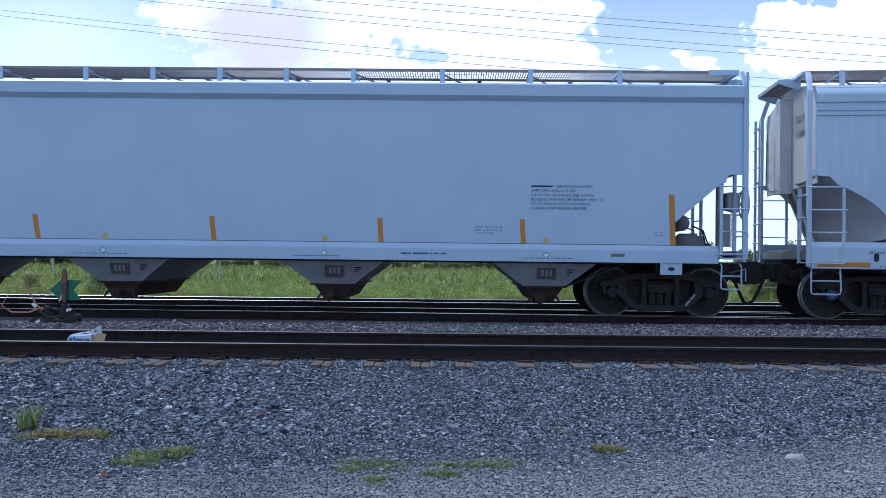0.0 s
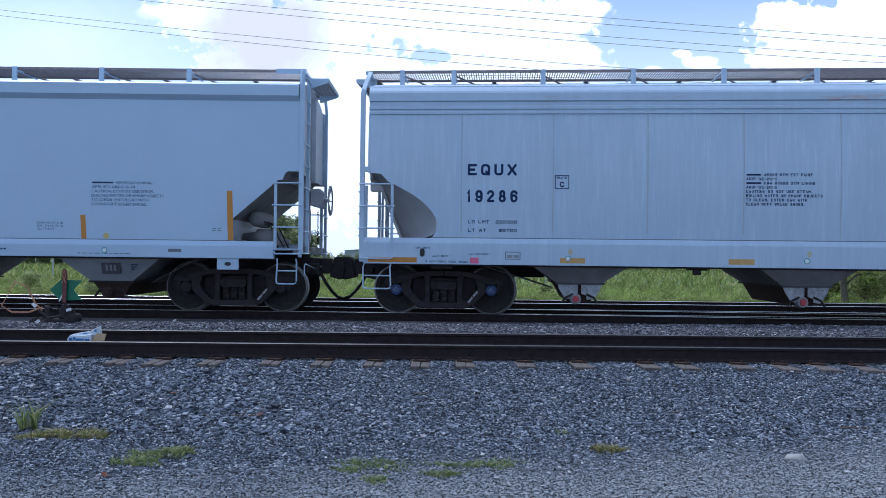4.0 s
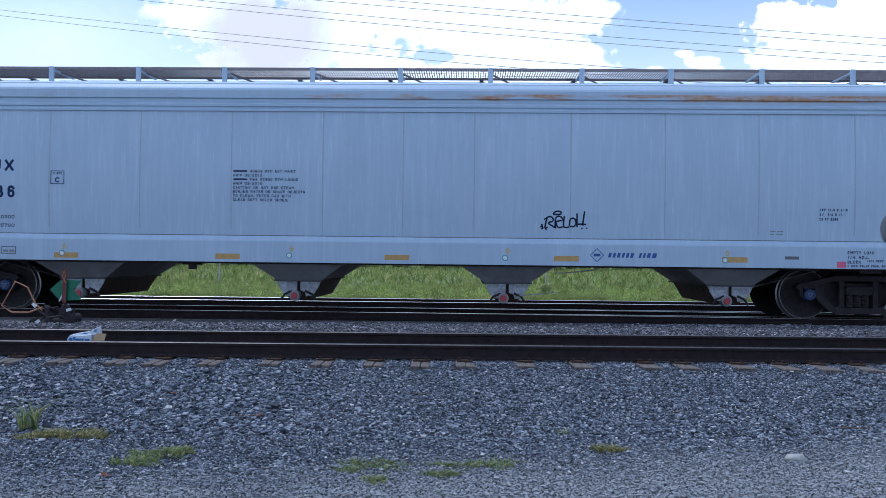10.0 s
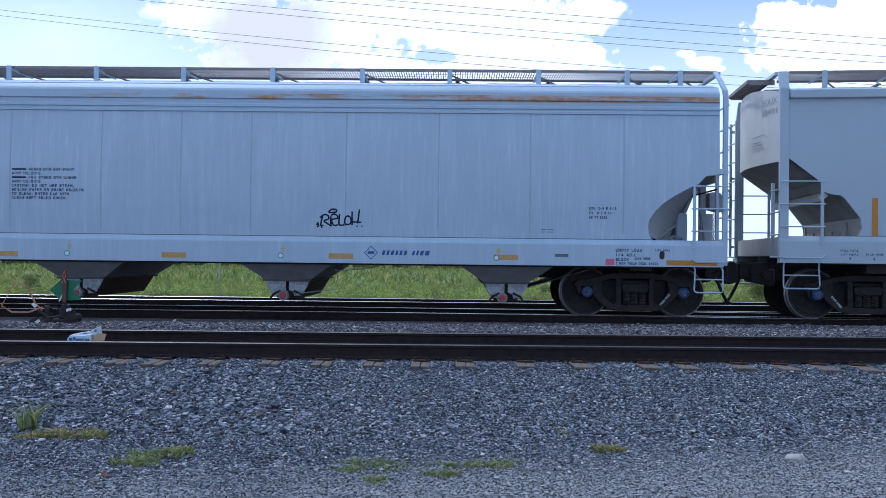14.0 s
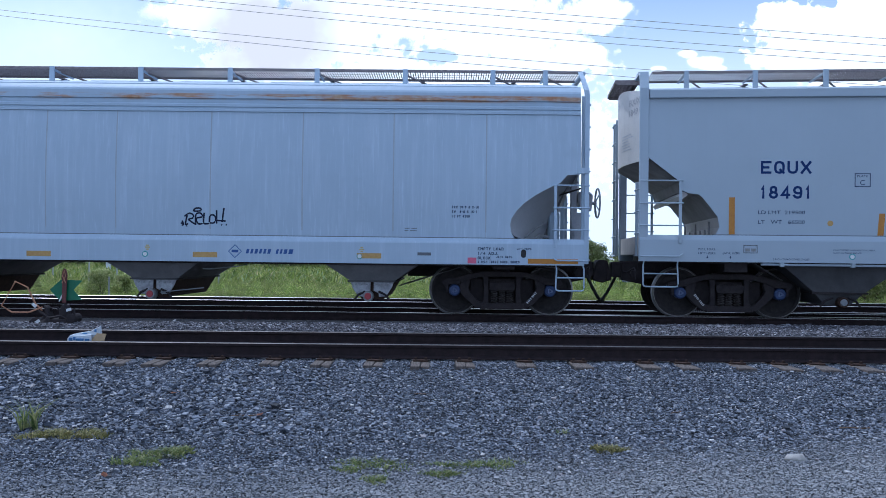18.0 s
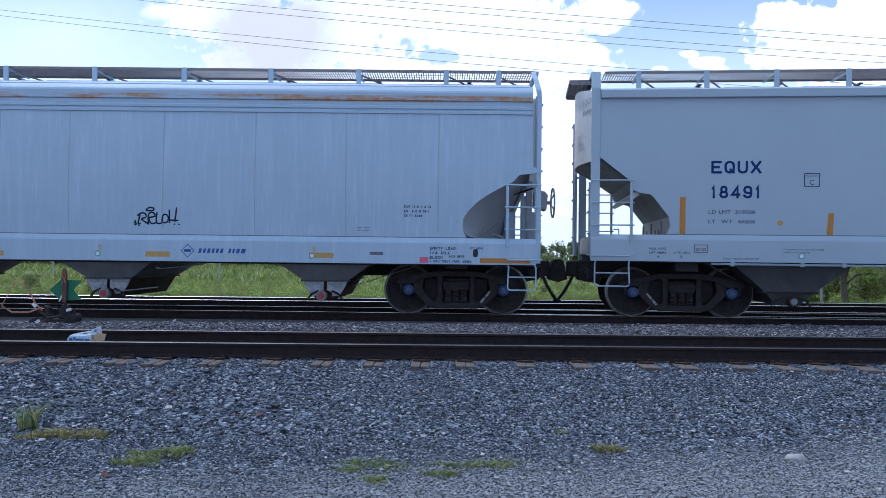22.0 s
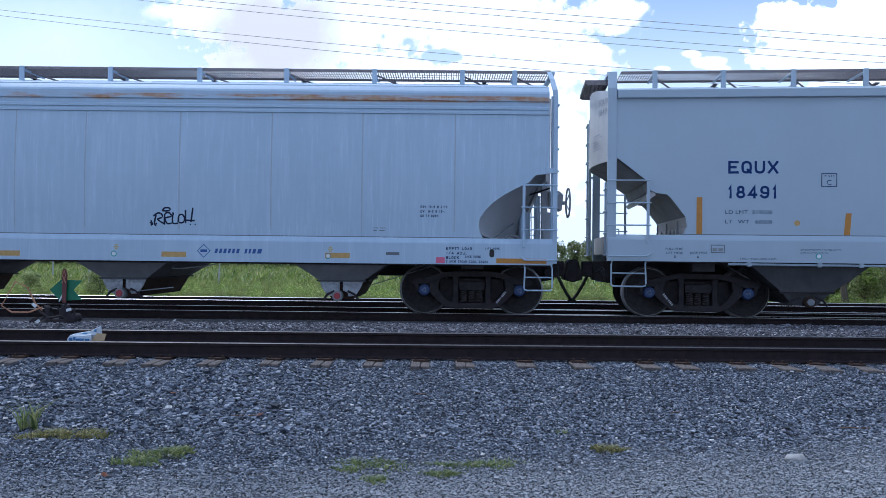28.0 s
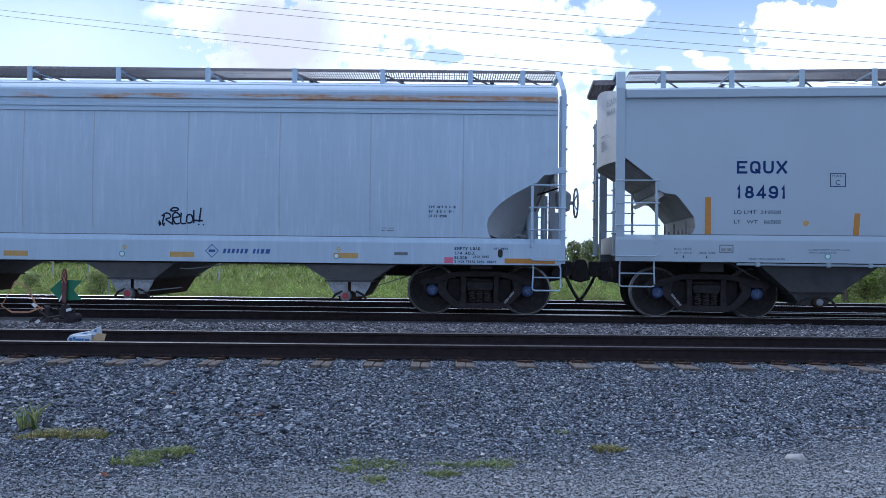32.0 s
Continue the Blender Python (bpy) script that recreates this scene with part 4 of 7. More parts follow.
        loft(bm, [[(gx - d * 0.95, -1.27, zq - 0.02), (gx + d * 0.95, -1.27, zq - 0.02), (gx + d * 0.95, 1.27, zq - 0.02), (gx - d * 0.95, 1.27, zq - 0.02)],
                  [(gx - d * 0.5, -1.2, 0.28), (gx + d * 0.5, -1.2, 0.28), (gx + d * 0.5, 1.2, 0.28), (gx - d * 0.5, 1.2, 0.28)]])
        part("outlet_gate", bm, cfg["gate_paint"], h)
        bm = B()
        lathe_y(bm, [(-1.38, 0.085), (-1.35, 0.10), (-1.2, 0.10), (-1.2, 0.075), (1.3, 0.075)], 16)
        part("outlet_tube", bm, cfg["tube_paint"], h, m=pose(gx + cfg["cap_dx"], 0, 0.34))
        bm = B()
        lathe_y(bm, [(-1.40, 0.055), (-1.38, 0.064), (-1.37, 0.064)], 14)
        part("outlet_cap", bm, cfg["cap"], h, cfg["cap_label"], m=pose(gx + cfg["cap_dx"], 0, 0.34))
        for sx in (-1, 1):
            bm = B()
            tube(bm, [(gx + sx * d * 0.3, -1.34, 0.43), (gx + sx * d * 0.62, -1.34, 0.37), (gx + sx * (d * 0.8), -1.33, 0.27)], 0.022, 5)
            part("gate_lock", bm, DARK_STEEL, h)
    # under-floor pipe along the near side
    bm = B()
    tube(bm, [(-cfg["truck"] + 1.0, -0.9, zb - 0.02), (cfg["truck"] - 1.0, -0.9, zb - 0.02)], 0.018, 6)
    part("brake_pipe", bm, DARK_STEEL, car)
    for e in (-1, 1):
        truck(car, e * cfg["truck"], cfg["bearing"], cfg["mark_side"])
    return car, near, sill_side


COMMON = dict(beam=(0.06, 0.10), end_sill=(1.10, 1.24), sill_paint=SLOPE_SHADE, ridge=None, gussets=None, knee=1.9, cross_ends=(-1, 1), ladder_out=(0.0, 0.0), top_rail=False, bracket_paint=GRATING, bracket_drop=0.24, mark_side=1, board=4.535, reach=0.56, ladder_top=-0.1, ladder_y=1.12, rungs=3, bulge=0.0, stiff=True, drop=0.09)
CAR_A = dict(COMMON, slope_paint=SLOPE_SHADE, cheek_paint=END_GREY, wall_paint=END_GREY, tube_paint=RUST_STEEL, paint=PAINT_A, end_inset=0.05, half=9.74, sill_top=1.325, sill_low=1.01, side_top=3.88, eave0=3.965, eave1=4.19, eave="band", eave_paint=PAINT_A, eave_label="",
             bow=0.0, cut=[(9.69, 2.60), (9.47, 2.60), (9.42, 2.57), (9.38, 2.45), (9.30, 2.44), (8.47, 1.72), (8.45, 1.66), (8.45, 1.33)], seams=[], sill_half=9.24,
             hatches=10, posts=[-8.9, -7.4, -6.0, -3.9, -2.30, -1.05, 0.19, 1.42, 2.66, 4.30, 5.92, 7.55], board_span=(-9.68, 9.68), end_low=2.65, gates=[-5.48, -1.57, 2.35, 6.19],
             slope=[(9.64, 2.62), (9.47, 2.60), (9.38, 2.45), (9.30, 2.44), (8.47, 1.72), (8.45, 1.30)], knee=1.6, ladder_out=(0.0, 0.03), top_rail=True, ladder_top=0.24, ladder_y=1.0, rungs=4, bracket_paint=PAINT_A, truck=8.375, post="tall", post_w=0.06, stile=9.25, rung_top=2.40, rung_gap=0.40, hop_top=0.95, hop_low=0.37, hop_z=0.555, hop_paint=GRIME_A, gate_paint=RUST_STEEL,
             cap=RUST_STEEL, cap_label="rusty outlet cap", cap_dx=-0.07, bearing=CAP_D, lever=PAINT_A, cross_out=0.25)
CAR_B = dict(COMMON, slope_paint=SLOPE_SHADE, cheek_paint=CHEEK_GREY, wall_paint=END_SUNLIT, tube_paint=GALV, paint=PAINT_B, end_inset=0.02, half=9.85, sill_top=1.42, sill_low=0.945, side_top=3.65, eave0=3.65, eave1=4.19, eave="bands", eave_paint=RUST_EAVE, eave_label="grey eave with streaks of orange rust",
             stiff=True, beam=(0.15, 0.22), bulge=0.0, bow=0.045, cut=[(9.70, 2.59), (9.46, 2.57), (9.33, 2.43), (9.12, 2.33), (8.90, 2.21), (8.70, 2.07), (8.56, 1.93), (8.46, 1.78), (8.44, 1.66), (8.46, 1.53), (8.54, 1.45)],
             seams=[-8.0, -6.36, -4.70, -3.04, -1.39, 0.05, 1.32, 3.03, 4.69, 6.33, 8.0], sill_half=9.77,
             hatches=10, posts=[-9.14, -8.18, -6.54, -4.91, -3.30, -1.67, -0.05, 1.60, 3.26, 4.87, 6.50, 8.12, 9.09], board_span=(-9.76, 9.76), end_low=2.5, gates=[-5.85, -1.86, 1.94, 5.94],
             slope=[(9.57, 2.63), (8.91, 1.45), (8.80, 1.28)], ridge=((9.66, 2.56), (9.16, 1.40)), cross_ends=(-1,), bracket_paint=PAINT_B, ladder_out=(0.09, 0.0), truck=8.345, post="bent", post_w=0.085, stile=9.22, rung_top=2.40, rung_gap=0.40, hop_top=0.85, hop_low=0.40, hop_z=0.62, hop_paint=GRIME_B, gate_paint=RUST_STEEL,
             cap=RED, cap_label="round faded red outlet cap", cap_dx=-0.07, bearing=CAP_B, lever=DARK_STEEL, cross_out=0.26)
CAR_C = dict(COMMON,  slope_paint=SLOPE_SHADE, cheek_paint=BEIGE_SHEET, wall_paint=END_SUNLIT, tube_paint=RUST_STEEL, paint=PAINT_C, bulge=0.34, stiff=False, drop=0.012, end_inset=0.0, half=9.88, sill_top=1.52, sill_low=1.04, side_top=3.96, eave0=3.965, eave1=4.13, eave="band", eave_paint=PAINT_C, eave_label="",
             bow=0.02, cut=[(9.73, 2.91), (9.18, 2.48), (9.12, 2.31), (9.0, 2.26), (8.83, 2.24), (8.76, 2.18), (8.50, 1.84), (8.47, 1.66), (8.53, 1.54), (8.60, 1.50)], seams=[], sill_half=9.87,
             hatches=12, posts=[-9.0, -7.78, -6.55, -5.3, -4.05, -2.8, -1.5, 0, 1.5, 3.0, 4.5, 6.0, 7.5, 9.0], board_span=(-9.6, 9.6), end_low=2.91, gates=[-6.31, -2.1, 2.1, 6.31],
             slope=[(9.73, 2.91), (9.18, 2.48), (9.12, 2.31), (9.0, 2.26), (8.83, 2.24), (8.76, 2.18), (8.50, 1.84), (8.47, 1.66), (8.53, 1.42)], knee=1.8, gussets=(9.02, 2.24), end_sill=(1.16, 1.50), sill_paint=BEIGE_SHEET, ladder_out=(0.13, 0.0), truck=8.155, post="tall", post_w=0.16, stile=9.14, rung_top=2.50, rung_gap=0.40, hop_top=1.07, hop_low=0.43, hop_z=0.51, hop_paint=GRIME_C, gate_paint=GRIME_C,
             cap=GRIME_A, cap_label="dull galvanised outlet cap", cap_dx=0.05, bearing=CAP_B, lever=DARK_STEEL, cross_out=0.36, bracket_drop=0.15, mark_side=-1)
car_a, side_a, sill_a = hopper_car("covered_hopper_car", "glossy grey-blue covered hopper freight car with amber stripes", CAR_A)
car_b, side_b, sill_b = hopper_car("covered_hopper_car", "weathered light grey covered hopper car with rust-streaked eave and graffiti", CAR_B)
car_c, side_c, sill_c = hopper_car("covered_hopper_car", "clean grey covered hopper car with amber stripes on tracks", CAR_C)
ROUNDED = (car_a, car_c)
CENTRES = {car_a: -28.70, car_b: -7.97, car_c: 12.753}
TRUCKS = {car_a: 8.375, car_b: 8.345, car_c: 8.155}
# ---- lettering, tape and stickers ----
def teal_ring(car, side, x, z):
    d = disc_on(car, side, "sticker", x, z, 0.055, TEAL, "round teal and white sticker")
    bm = B()
    y = side(z)
    slab_xz(bm, [(x + 0.037 * math.cos(a), z + 0.037 * math.sin(a)) for a in (2 * math.pi * k / 12 for k in range(12))], y - 0.008, y - 0.004)
    part("sticker_face", bm, WHITE, d)


def small_frame(car, side, x0, x1, z0, z1, mat, t=0.012):
    """A stencilled rectangle: four thin bars in one outline."""
    bm = B()
    y = side((z0 + z1) / 2)
    for a, b, c, d in ((x0, x1, z0, z0 + t), (x0, x1, z1 - t, z1), (x0, x0 + t, z0 + t, z1 - t), (x1 - t, x1, z0 + t, z1 - t)):
        box(bm, a, b, y - 0.004, y + 0.001, c, d)
    return part("stencil_frame", bm, mat, car, "thin stencilled frame")


def lift_slot(car, side, x, z):
    bm = B()
    y = side(z)
    slab_xz(bm, [(x + 0.045 * math.cos(a), z + (0.03 if math.sin(a) > 0 else -0.03) + 0.045 * math.sin(a)) for a in (2 * math.pi * k / 16 + 0.01 for k in range(16))], y - 0.006, y + 0.002)
    return part("lift_slot", bm, RUBBER, car, "black oval lifting slot")


def label_holder(car, side, x0, x1, z0, z1, mat=None):
    small_frame(car, side, x0, x1, z0, z1, SEAL, 0.014)
    plate_on(car, side, "label_holder", x0 + 0.03, (x0 + x1) / 2 - 0.008, z0 + 0.03, z1 - 0.06, GALV, "small grey label holder")
    plate_on(car, side, "label_holder", (x0 + x1) / 2 + 0.008, x1 - 0.03, z0 + 0.03, z1 - 0.06, GALV, "small grey label holder")


# car with amber stripes
block(car_a, side_a, ["", "APPLIED ARI-G 5-18", "CAUTION: DO NOT USE STEAM,", "BOILING WATER OR SHARP OBJECTS", "TO CLEAN. ENTER CAR WITH", "CLEAN SOFT SOLED SHOES."], 5.913, 2.386, 1.31, 0.078, 0.052, longest=30)
plate_on(car_a, side_a, "brand_bar", 5.92, 6.30, 2.344, 2.374, LETTER, "dark bar of a paint brand")
letters(car_a, side_a, "428 PCLO LINING", 6.35, 2.334, 0.66, 0.052)
block(car_a, side_a, ["EXW 10-3 H 3-10", "EW  9-6 H 13-10", "CU FT 6245"], 4.93, 1.638, 0.47, 0.055, 0.038, longest=15)
bars(car_a, side_a, 8.12, 1.54, [0.07, 0.05], 0.013, 0.03, SEAL)
bars(car_a, side_a, 8.12, 1.50, [0.06, 0.07], 0.013, 0.03, SEAL)
for x, w in ((-2.28, 0.98), (1.68, 0.82), (5.70, 0.95)):
    bars(car_a, sill_a, x, 1.066, [0.05, 0.09, 0.07, 0.10, 0.02, 0.06, 0.04, 0.09, 0.06, 0.08], 0.014, (w - 0.66) / 9, SEAL)
bars(car_a, sill_a, 3.60, 1.122, [0.03, 0.03, 0.03, 0.015, 0.03, -0.02, 0.03, 0.035, 0.03, 0.03, 0.03, 0.03, 0.03, -0.02, 0.03, -0.02, 0.03, 0.03, -0.02, 0.03, 0.015, 0.03], 0.028, 0.010)
for x in (-2.96, 0.23, 3.24, 5.79):
    plate_on(car_a, side_a, "amber_stripe", x - 0.045, x + 0.045, 1.335, 1.765, AMBER, "vertical amber reflective stripe", lean=-0.075 if x < 0 else (-0.05 if x < 3 else -0.03))
plate_on(car_a, side_a, "amber_stripe", 8.42 - 0.02, 8.42 + 0.08, 1.335, 2.235, AMBER, "tall amber reflective stripe", lean=-0.03)
for x in (-5.7, -1.75, 2.23, 6.19):
    disc_on(car_a, side_a, "sticker", x, 1.392, 0.055, YELLOW, "round yellow sticker")
    teal_ring(car_a, sill_a, x, 1.13)
plate_on(car_a, sill_a, "identity_tag", 7.34, 7.58, 1.112, 1.168, SEAL, "small grey tag")
bm = B()
box(bm, 8.22, 8.61, -1.64, -1.60, 0.80, 1.02)
pad = part("jacking_plate", bm, PAINT_A, car_a, "grey plate with an oval hole", bevel=0.006)
bm = B()
slab_xz(bm, [(8.415 + 0.06 * math.cos(a), 0.905 + 0.035 * math.sin(a)) for a in (2 * math.pi * k / 14 for k in range(14))], -1.646, -1.638)
part("oval_hole", bm, RUBBER, pad)
for x in (-5.48, -1.57, 2.35, 6.19):
    # slotted inspection plate on each outlet hopper
    bm = B()
    slab_yz(bm, [(-1.482, 0.90), (-1.405, 0.70), (-1.38, 0.70), (-1.452, 0.90)], x - 0.14, x + 0.20)
    hatch = part("inspection_plate", bm, GRIME_C, car_a, "dark slotted plate on the hopper", bevel=0.004)
    for k in range(3):
        bm = B()
        slab_yz(bm, [(-1.478, 0.865), (-1.436, 0.755), (-1.42, 0.755), (-1.462, 0.865)], x - 0.06 + 0.075 * k, x - 0.02 + 0.075 * k)
        part("slat", bm, GRIME_A, hatch)
    for k, w in enumerate((0.13, 0.10, 0.06)):
        bm = B()
        slab_yz(bm, [(-1.462 + 0.016 * k, 0.875 - 0.04 * k), (-1.456 + 0.016 * k, 0.857 - 0.04 * k), (-1.44 + 0.016 * k, 0.857 - 0.04 * k), (-1.446 + 0.016 * k, 0.875 - 0.04 * k)], x + 0.40, x + 0.40 + w)
        part("fine_print", bm, LETTER, car_a)

# weathered car
big_letters(car_b, side_b, "EQUX", -7.887, 2.546, 0.875, 0.205, 0.044, LETTER, "large navy stencilled letters", False)
big_letters(car_b, side_b, "19286", -7.905, 2.066, 0.915, 0.215, 0.044, LETTER, "large navy stencilled numerals", False)
letters(car_b, side_b, "LD LMT  220300", -7.872, 1.684, 0.875, 0.058)
letters(car_b, side_b, "LT WT    65700", -7.872, 1.534, 0.875, 0.058)
small_frame(car_b, side_b, -6.33, -6.08, 2.313, 2.556, LETTER)
letters(car_b, side_b, "PLATE", -6.29, 2.49, 0.17, 0.04)
letters(car_b, side_b, "C", -6.245, 2.345, 0.08, 0.09)
block(car_b, side_b, ["", "ARIP 02-2015", "", "ARIP 02-2015", "CAUTION: DO NOT USE STEAM,", "BOILING WATER OR SHARP OBJECTS", "TO CLEAN. ENTER CAR WITH", "CLEAN SOFT SOLED SHOES."], -3.005, 2.60, 1.30, 0.0735, 0.050, longest=30)
for k, s in ((0, "45883 DTM EXT PAINT"), (2, "F84 37300 DTM LINING")):
    plate_on(car_b, side_b, "brand_bar", -3.0, -2.75, 2.60 - 0.0735 * k - 0.040, 2.60 - 0.0735 * k - 0.010, LETTER, "dark bar of a paint brand")
    letters(car_b, side_b, s, -2.70, 2.55 - 0.0735 * k, 0.0433 * len(s), 0.05)
block(car_b, side_b, ["EXW 10-8 H 3-10", "EW  8-0 H 15-1", "CU FT 6260"], 7.39, 1.997, 0.48, 0.082, 0.046, longest=15)
bars(car_b, side_b, 6.54, 1.578, [0.09, 0.10], 0.013, 0.03, SEAL)
bars(car_b, side_b, 6.54, 1.535, [0.07, 0.12], 0.013, 0.03, SEAL)
for x0 in (-8.81, 8.56):
    letters(car_b, sill_b, "LIFT HERE", x0, 1.218, 0.26, 0.034)
    lift_slot(car_b, sill_b, x0 + 0.12, 1.15)
letters(car_b, sill_b, "JACK HERE", -8.51, 1.075, 0.29, 0.034)
letters(car_b, sill_b, "2 INCH TREAD COND. SHOES", -8.63, 0.975, 0.76, 0.034)
letters(car_b, sill_b, "LOT 22-50251", -7.85, 1.12, 0.37, 0.034)
block(car_b, sill_b, ["EMPTY LOAD", "1/4 ADJ.", "BLOCK"], 7.86, 1.255, 0.46, 0.082, 0.052, longest=10)
letters(car_b, sill_b, "JACK HERE", 8.19, 1.066, 0.29, 0.040)
letters(car_b, sill_b, "2 INCH TREAD COND. SHOES", 7.86, 0.975, 0.75, 0.042)
for x0 in (-7.83, 7.68):
    p = plate_on(car_b, sill_b, "pink_label", x0, x0 + 0.155, 0.965, 1.07, PINK, "small pink label")
label_holder(car_b, sill_b, -7.2, -6.93, 1.042, 1.182)
plate_on(car_b, sill_b, "identity_tag", 6.78, 7.02, 1.098, 1.152, SEAL, "small grey tag")
for x0, x1 in ((-9.68, -8.79), (8.76, 9.66)):
    plate_on(car_b, sill_b, "amber_tape", x0, x1, 0.972, 1.060, AMBER, "long amber reflective tape")
for x in (-6.01, -3.08, -0.04, 2.96, 5.91):
    plate_on(car_b, sill_b, "amber_tape", x - 0.22, x + 0.22, 1.01 + 0.004 * x, 1.105 + 0.004 * x, AMBER_WORN, "worn amber reflective tape")
for x in (-6.05, -1.93, 1.92, 5.78):
    for k, w in enumerate((0.05, 0.09, 0.05)):
        plate_on(car_b, sill_b, "sticker", x - w / 2, x + w / 2, 1.215 - 0.035 * k, 1.238 - 0.035 * k, YELLOW, "small yellow sticker")
    teal_ring(car_b, sill_b, x - 0.04, 1.07)
for gx in CAR_B["gates"]:
    for sx in (-1, 1):
        bm = B()
        slab_xz(bm, [(gx + sx * x, z) for x, z in ((0.40, 0.60), (0.36, 0.50), (0.26, 0.34), (0.13, 0.33), (0.12, 0.40), (0.03, 0.44), (0.03, 0.60))], -1.33, -1.30)
        gate = part("gate_plate", bm, PALE_GATE, car_b, "pale worn gate plate", bevel=0.004)
        for bx in (0.09, 0.19, 0.29):
            bm = B()
            lathe_y(bm, [(-1.348, 0.012), (-1.345, 0.017), (-1.328, 0.017)], 6)
            part("bolt", bm, GALV, gate, m=pose(gx + sx * bx, 0, 0.555))
    bm = B()
    box(bm, gx - 0.43, gx + 0.43, -1.36, -1.28, 0.60, 0.635)
    part("gate_rail", bm, GRIME_C, car_b, bevel=0.004)
    if 0 < gx < 3:
        bm = B()
        tube(bm, [(gx + 0.12, -1.36, 0.37), (gx + 0.9, -1.30, 0.46)], 0.010, 5)
        part("operating_rod", bm, GRIME_A, car_b)
bm = B()
box(bm, -3.98, -3.62, -1.45, -1.40, 0.885, 0.93)
box(bm, -3.86, -3.72, -1.46, -1.38, 0.80, 0.885)
part("hanging_valve", bm, DARK_STEEL, car_b, bevel=0.006)
bm = B()
tube(bm, [(2.82, -1.3, 0.84), (2.82, -1.3, 0.81), (2.95, -1.3, 0.805), (3.45, -1.3, 0.86), (3.6, -1.2, 0.90)], 0.011, 6)
part("bent_pipe", bm, GRIME_A, car_b)
# diamond mark and slanted blue word, as plain shapes
bm = B()
cx, cz, r, t = 3.50, 1.137, 0.125, 0.018
for k in range(4):
    a, b = radians(90 * k), radians(90 * k + 90)
    p, q = (math.cos(a), math.sin(a)), (math.cos(b), math.sin(b))
    slab_xz(bm, [(cx + r * p[0], cz + r * p[1]), (cx + r * q[0], cz + r * q[1]), (cx + (r - t) * q[0], cz + (r - t) * q[1]), (cx + (r - t) * p[0], cz + (r - t) * p[1])], -1.669, -1.664)
box(bm, cx - 0.06, cx + 0.06, -1.669, -1.664, cz - 0.022, cz + 0.026)
part("maker_mark", bm, LETTER_BLUE, car_b, "blue diamond maker's mark")
word = group_empty("brand_word", car_b)
x = 3.685
for w in (0.062, 0.058, 0.064, 0.056, 0.058, 0.064, -0.05, 0.054, 0.050, 0.070, 0.088):
    if w > 0:
        bm = B()
        slab_xz(bm, [(x + 0.008, 1.098), (x + w - 0.006, 1.098), (x + w + 0.014, 1.180), (x + 0.028, 1.180)], -1.669, -1.664)
        part("slanted_block", bm, LETTER_BLUE, word, "slanted blue block of a brand word")
    x += abs(w) + 0.018
# spray-can scrawl
def scrawl(strokes, x, z, sx, sz, r):
    bm = B()
    for s in strokes:
        fine = []
        pts = [s[0]] + list(s) + [s[-1]]
        for p0, p1, p2, p3 in zip(pts, pts[1:], pts[2:], pts[3:]):
            for k in range(5):
                u = k / 5
                fine.append(tuple(0.5 * (2 * b + (c - a) * u + (2 * a - 5 * b + 4 * c - d) * u * u + (3 * b - a - 3 * c + d) * u ** 3) for a, b, c, d in zip(p0, p1, p2, p3)))
        fine.append(s[-1])
        tube(bm, [(x + u * sx, side_b(z + v * sz) - 0.002, z + v * sz) for u, v in fine], r, 5)
    for v in bm.verts:
        v.co.y = side_b(v.co.z) - 0.002 + (v.co.y - side_b(v.co.z) + 0.002) * 0.15
    return part("graffiti", bm, INK, car_b, "black spray-painted graffiti scrawl")


SCRAWL = ("0,18 6,12 2,4|3,30 6,6|12,0 13,5|14,60 10,12 16,14|8,52 18,68 26,62 27,46 17,36 30,14 34,10|"
          "32,12 33,62 42,70 47,52 34,42 38,14 48,16|27,82 33,95 42,95 44,84 34,80 27,82|51,72 50,18 62,16|"
          "62,22 64,56 72,60 76,40 72,20 63,20|78,86 78,16|94,98 90,24|77,32 98,30|88,12 90,8|98,12 100,8")
scrawl([[tuple(float(c) / 100 for c in q.split(",")) for q in stroke.split()] for stroke in SCRAWL.split("|")], 2.50, 1.575, 0.83, 0.345, 0.0155)

# clean car
big_letters(car_c, side_c, "EQUX", -7.77, 2.610, 0.86, 0.225, 0.042, LETTER_NAVY, "large blue painted letters", True)
big_letters(car_c, side_c, "18491", -7.775, 2.170, 0.86, 0.225, 0.042, LETTER_NAVY, "large blue painted numerals", True)
letters(car_c, side_c, "LD LMT  219500", -7.81, 1.897, 0.80, 0.066)
letters(car_c, side_c, "LT   WT   66500", -7.81, 1.727, 0.80, 0.066)
small_frame(car_c, side_c, -6.18, -5.915, 2.38, 2.618, LETTER)
letters(car_c, side_c, "PLATE", -6.14, 2.55, 0.18, 0.042)
letters(car_c, side_c, "C", -6.09, 2.415, 0.08, 0.09)
for x, h in ((-8.26, 0.90), (-5.74, 0.42), (-2.9, 0.42), (0, 0.42)):
    plate_on(car_c, side_c, "amber_stripe", x - 0.05, x + 0.05, 1.532, 1.532 + h, AMBER, "vertical amber reflective stripe", lean=0.0 if x < -8 else 0.03)
letters(car_c, sill_c, "PULL HERE", -8.85, 1.247, 0.30, 0.040)
letters(car_c, sill_c, "LIFT HERE", -8.845, 1.176, 0.295, 0.040)
letters(car_c, sill_c, "JACK HERE", -8.43, 1.180, 0.30, 0.040)
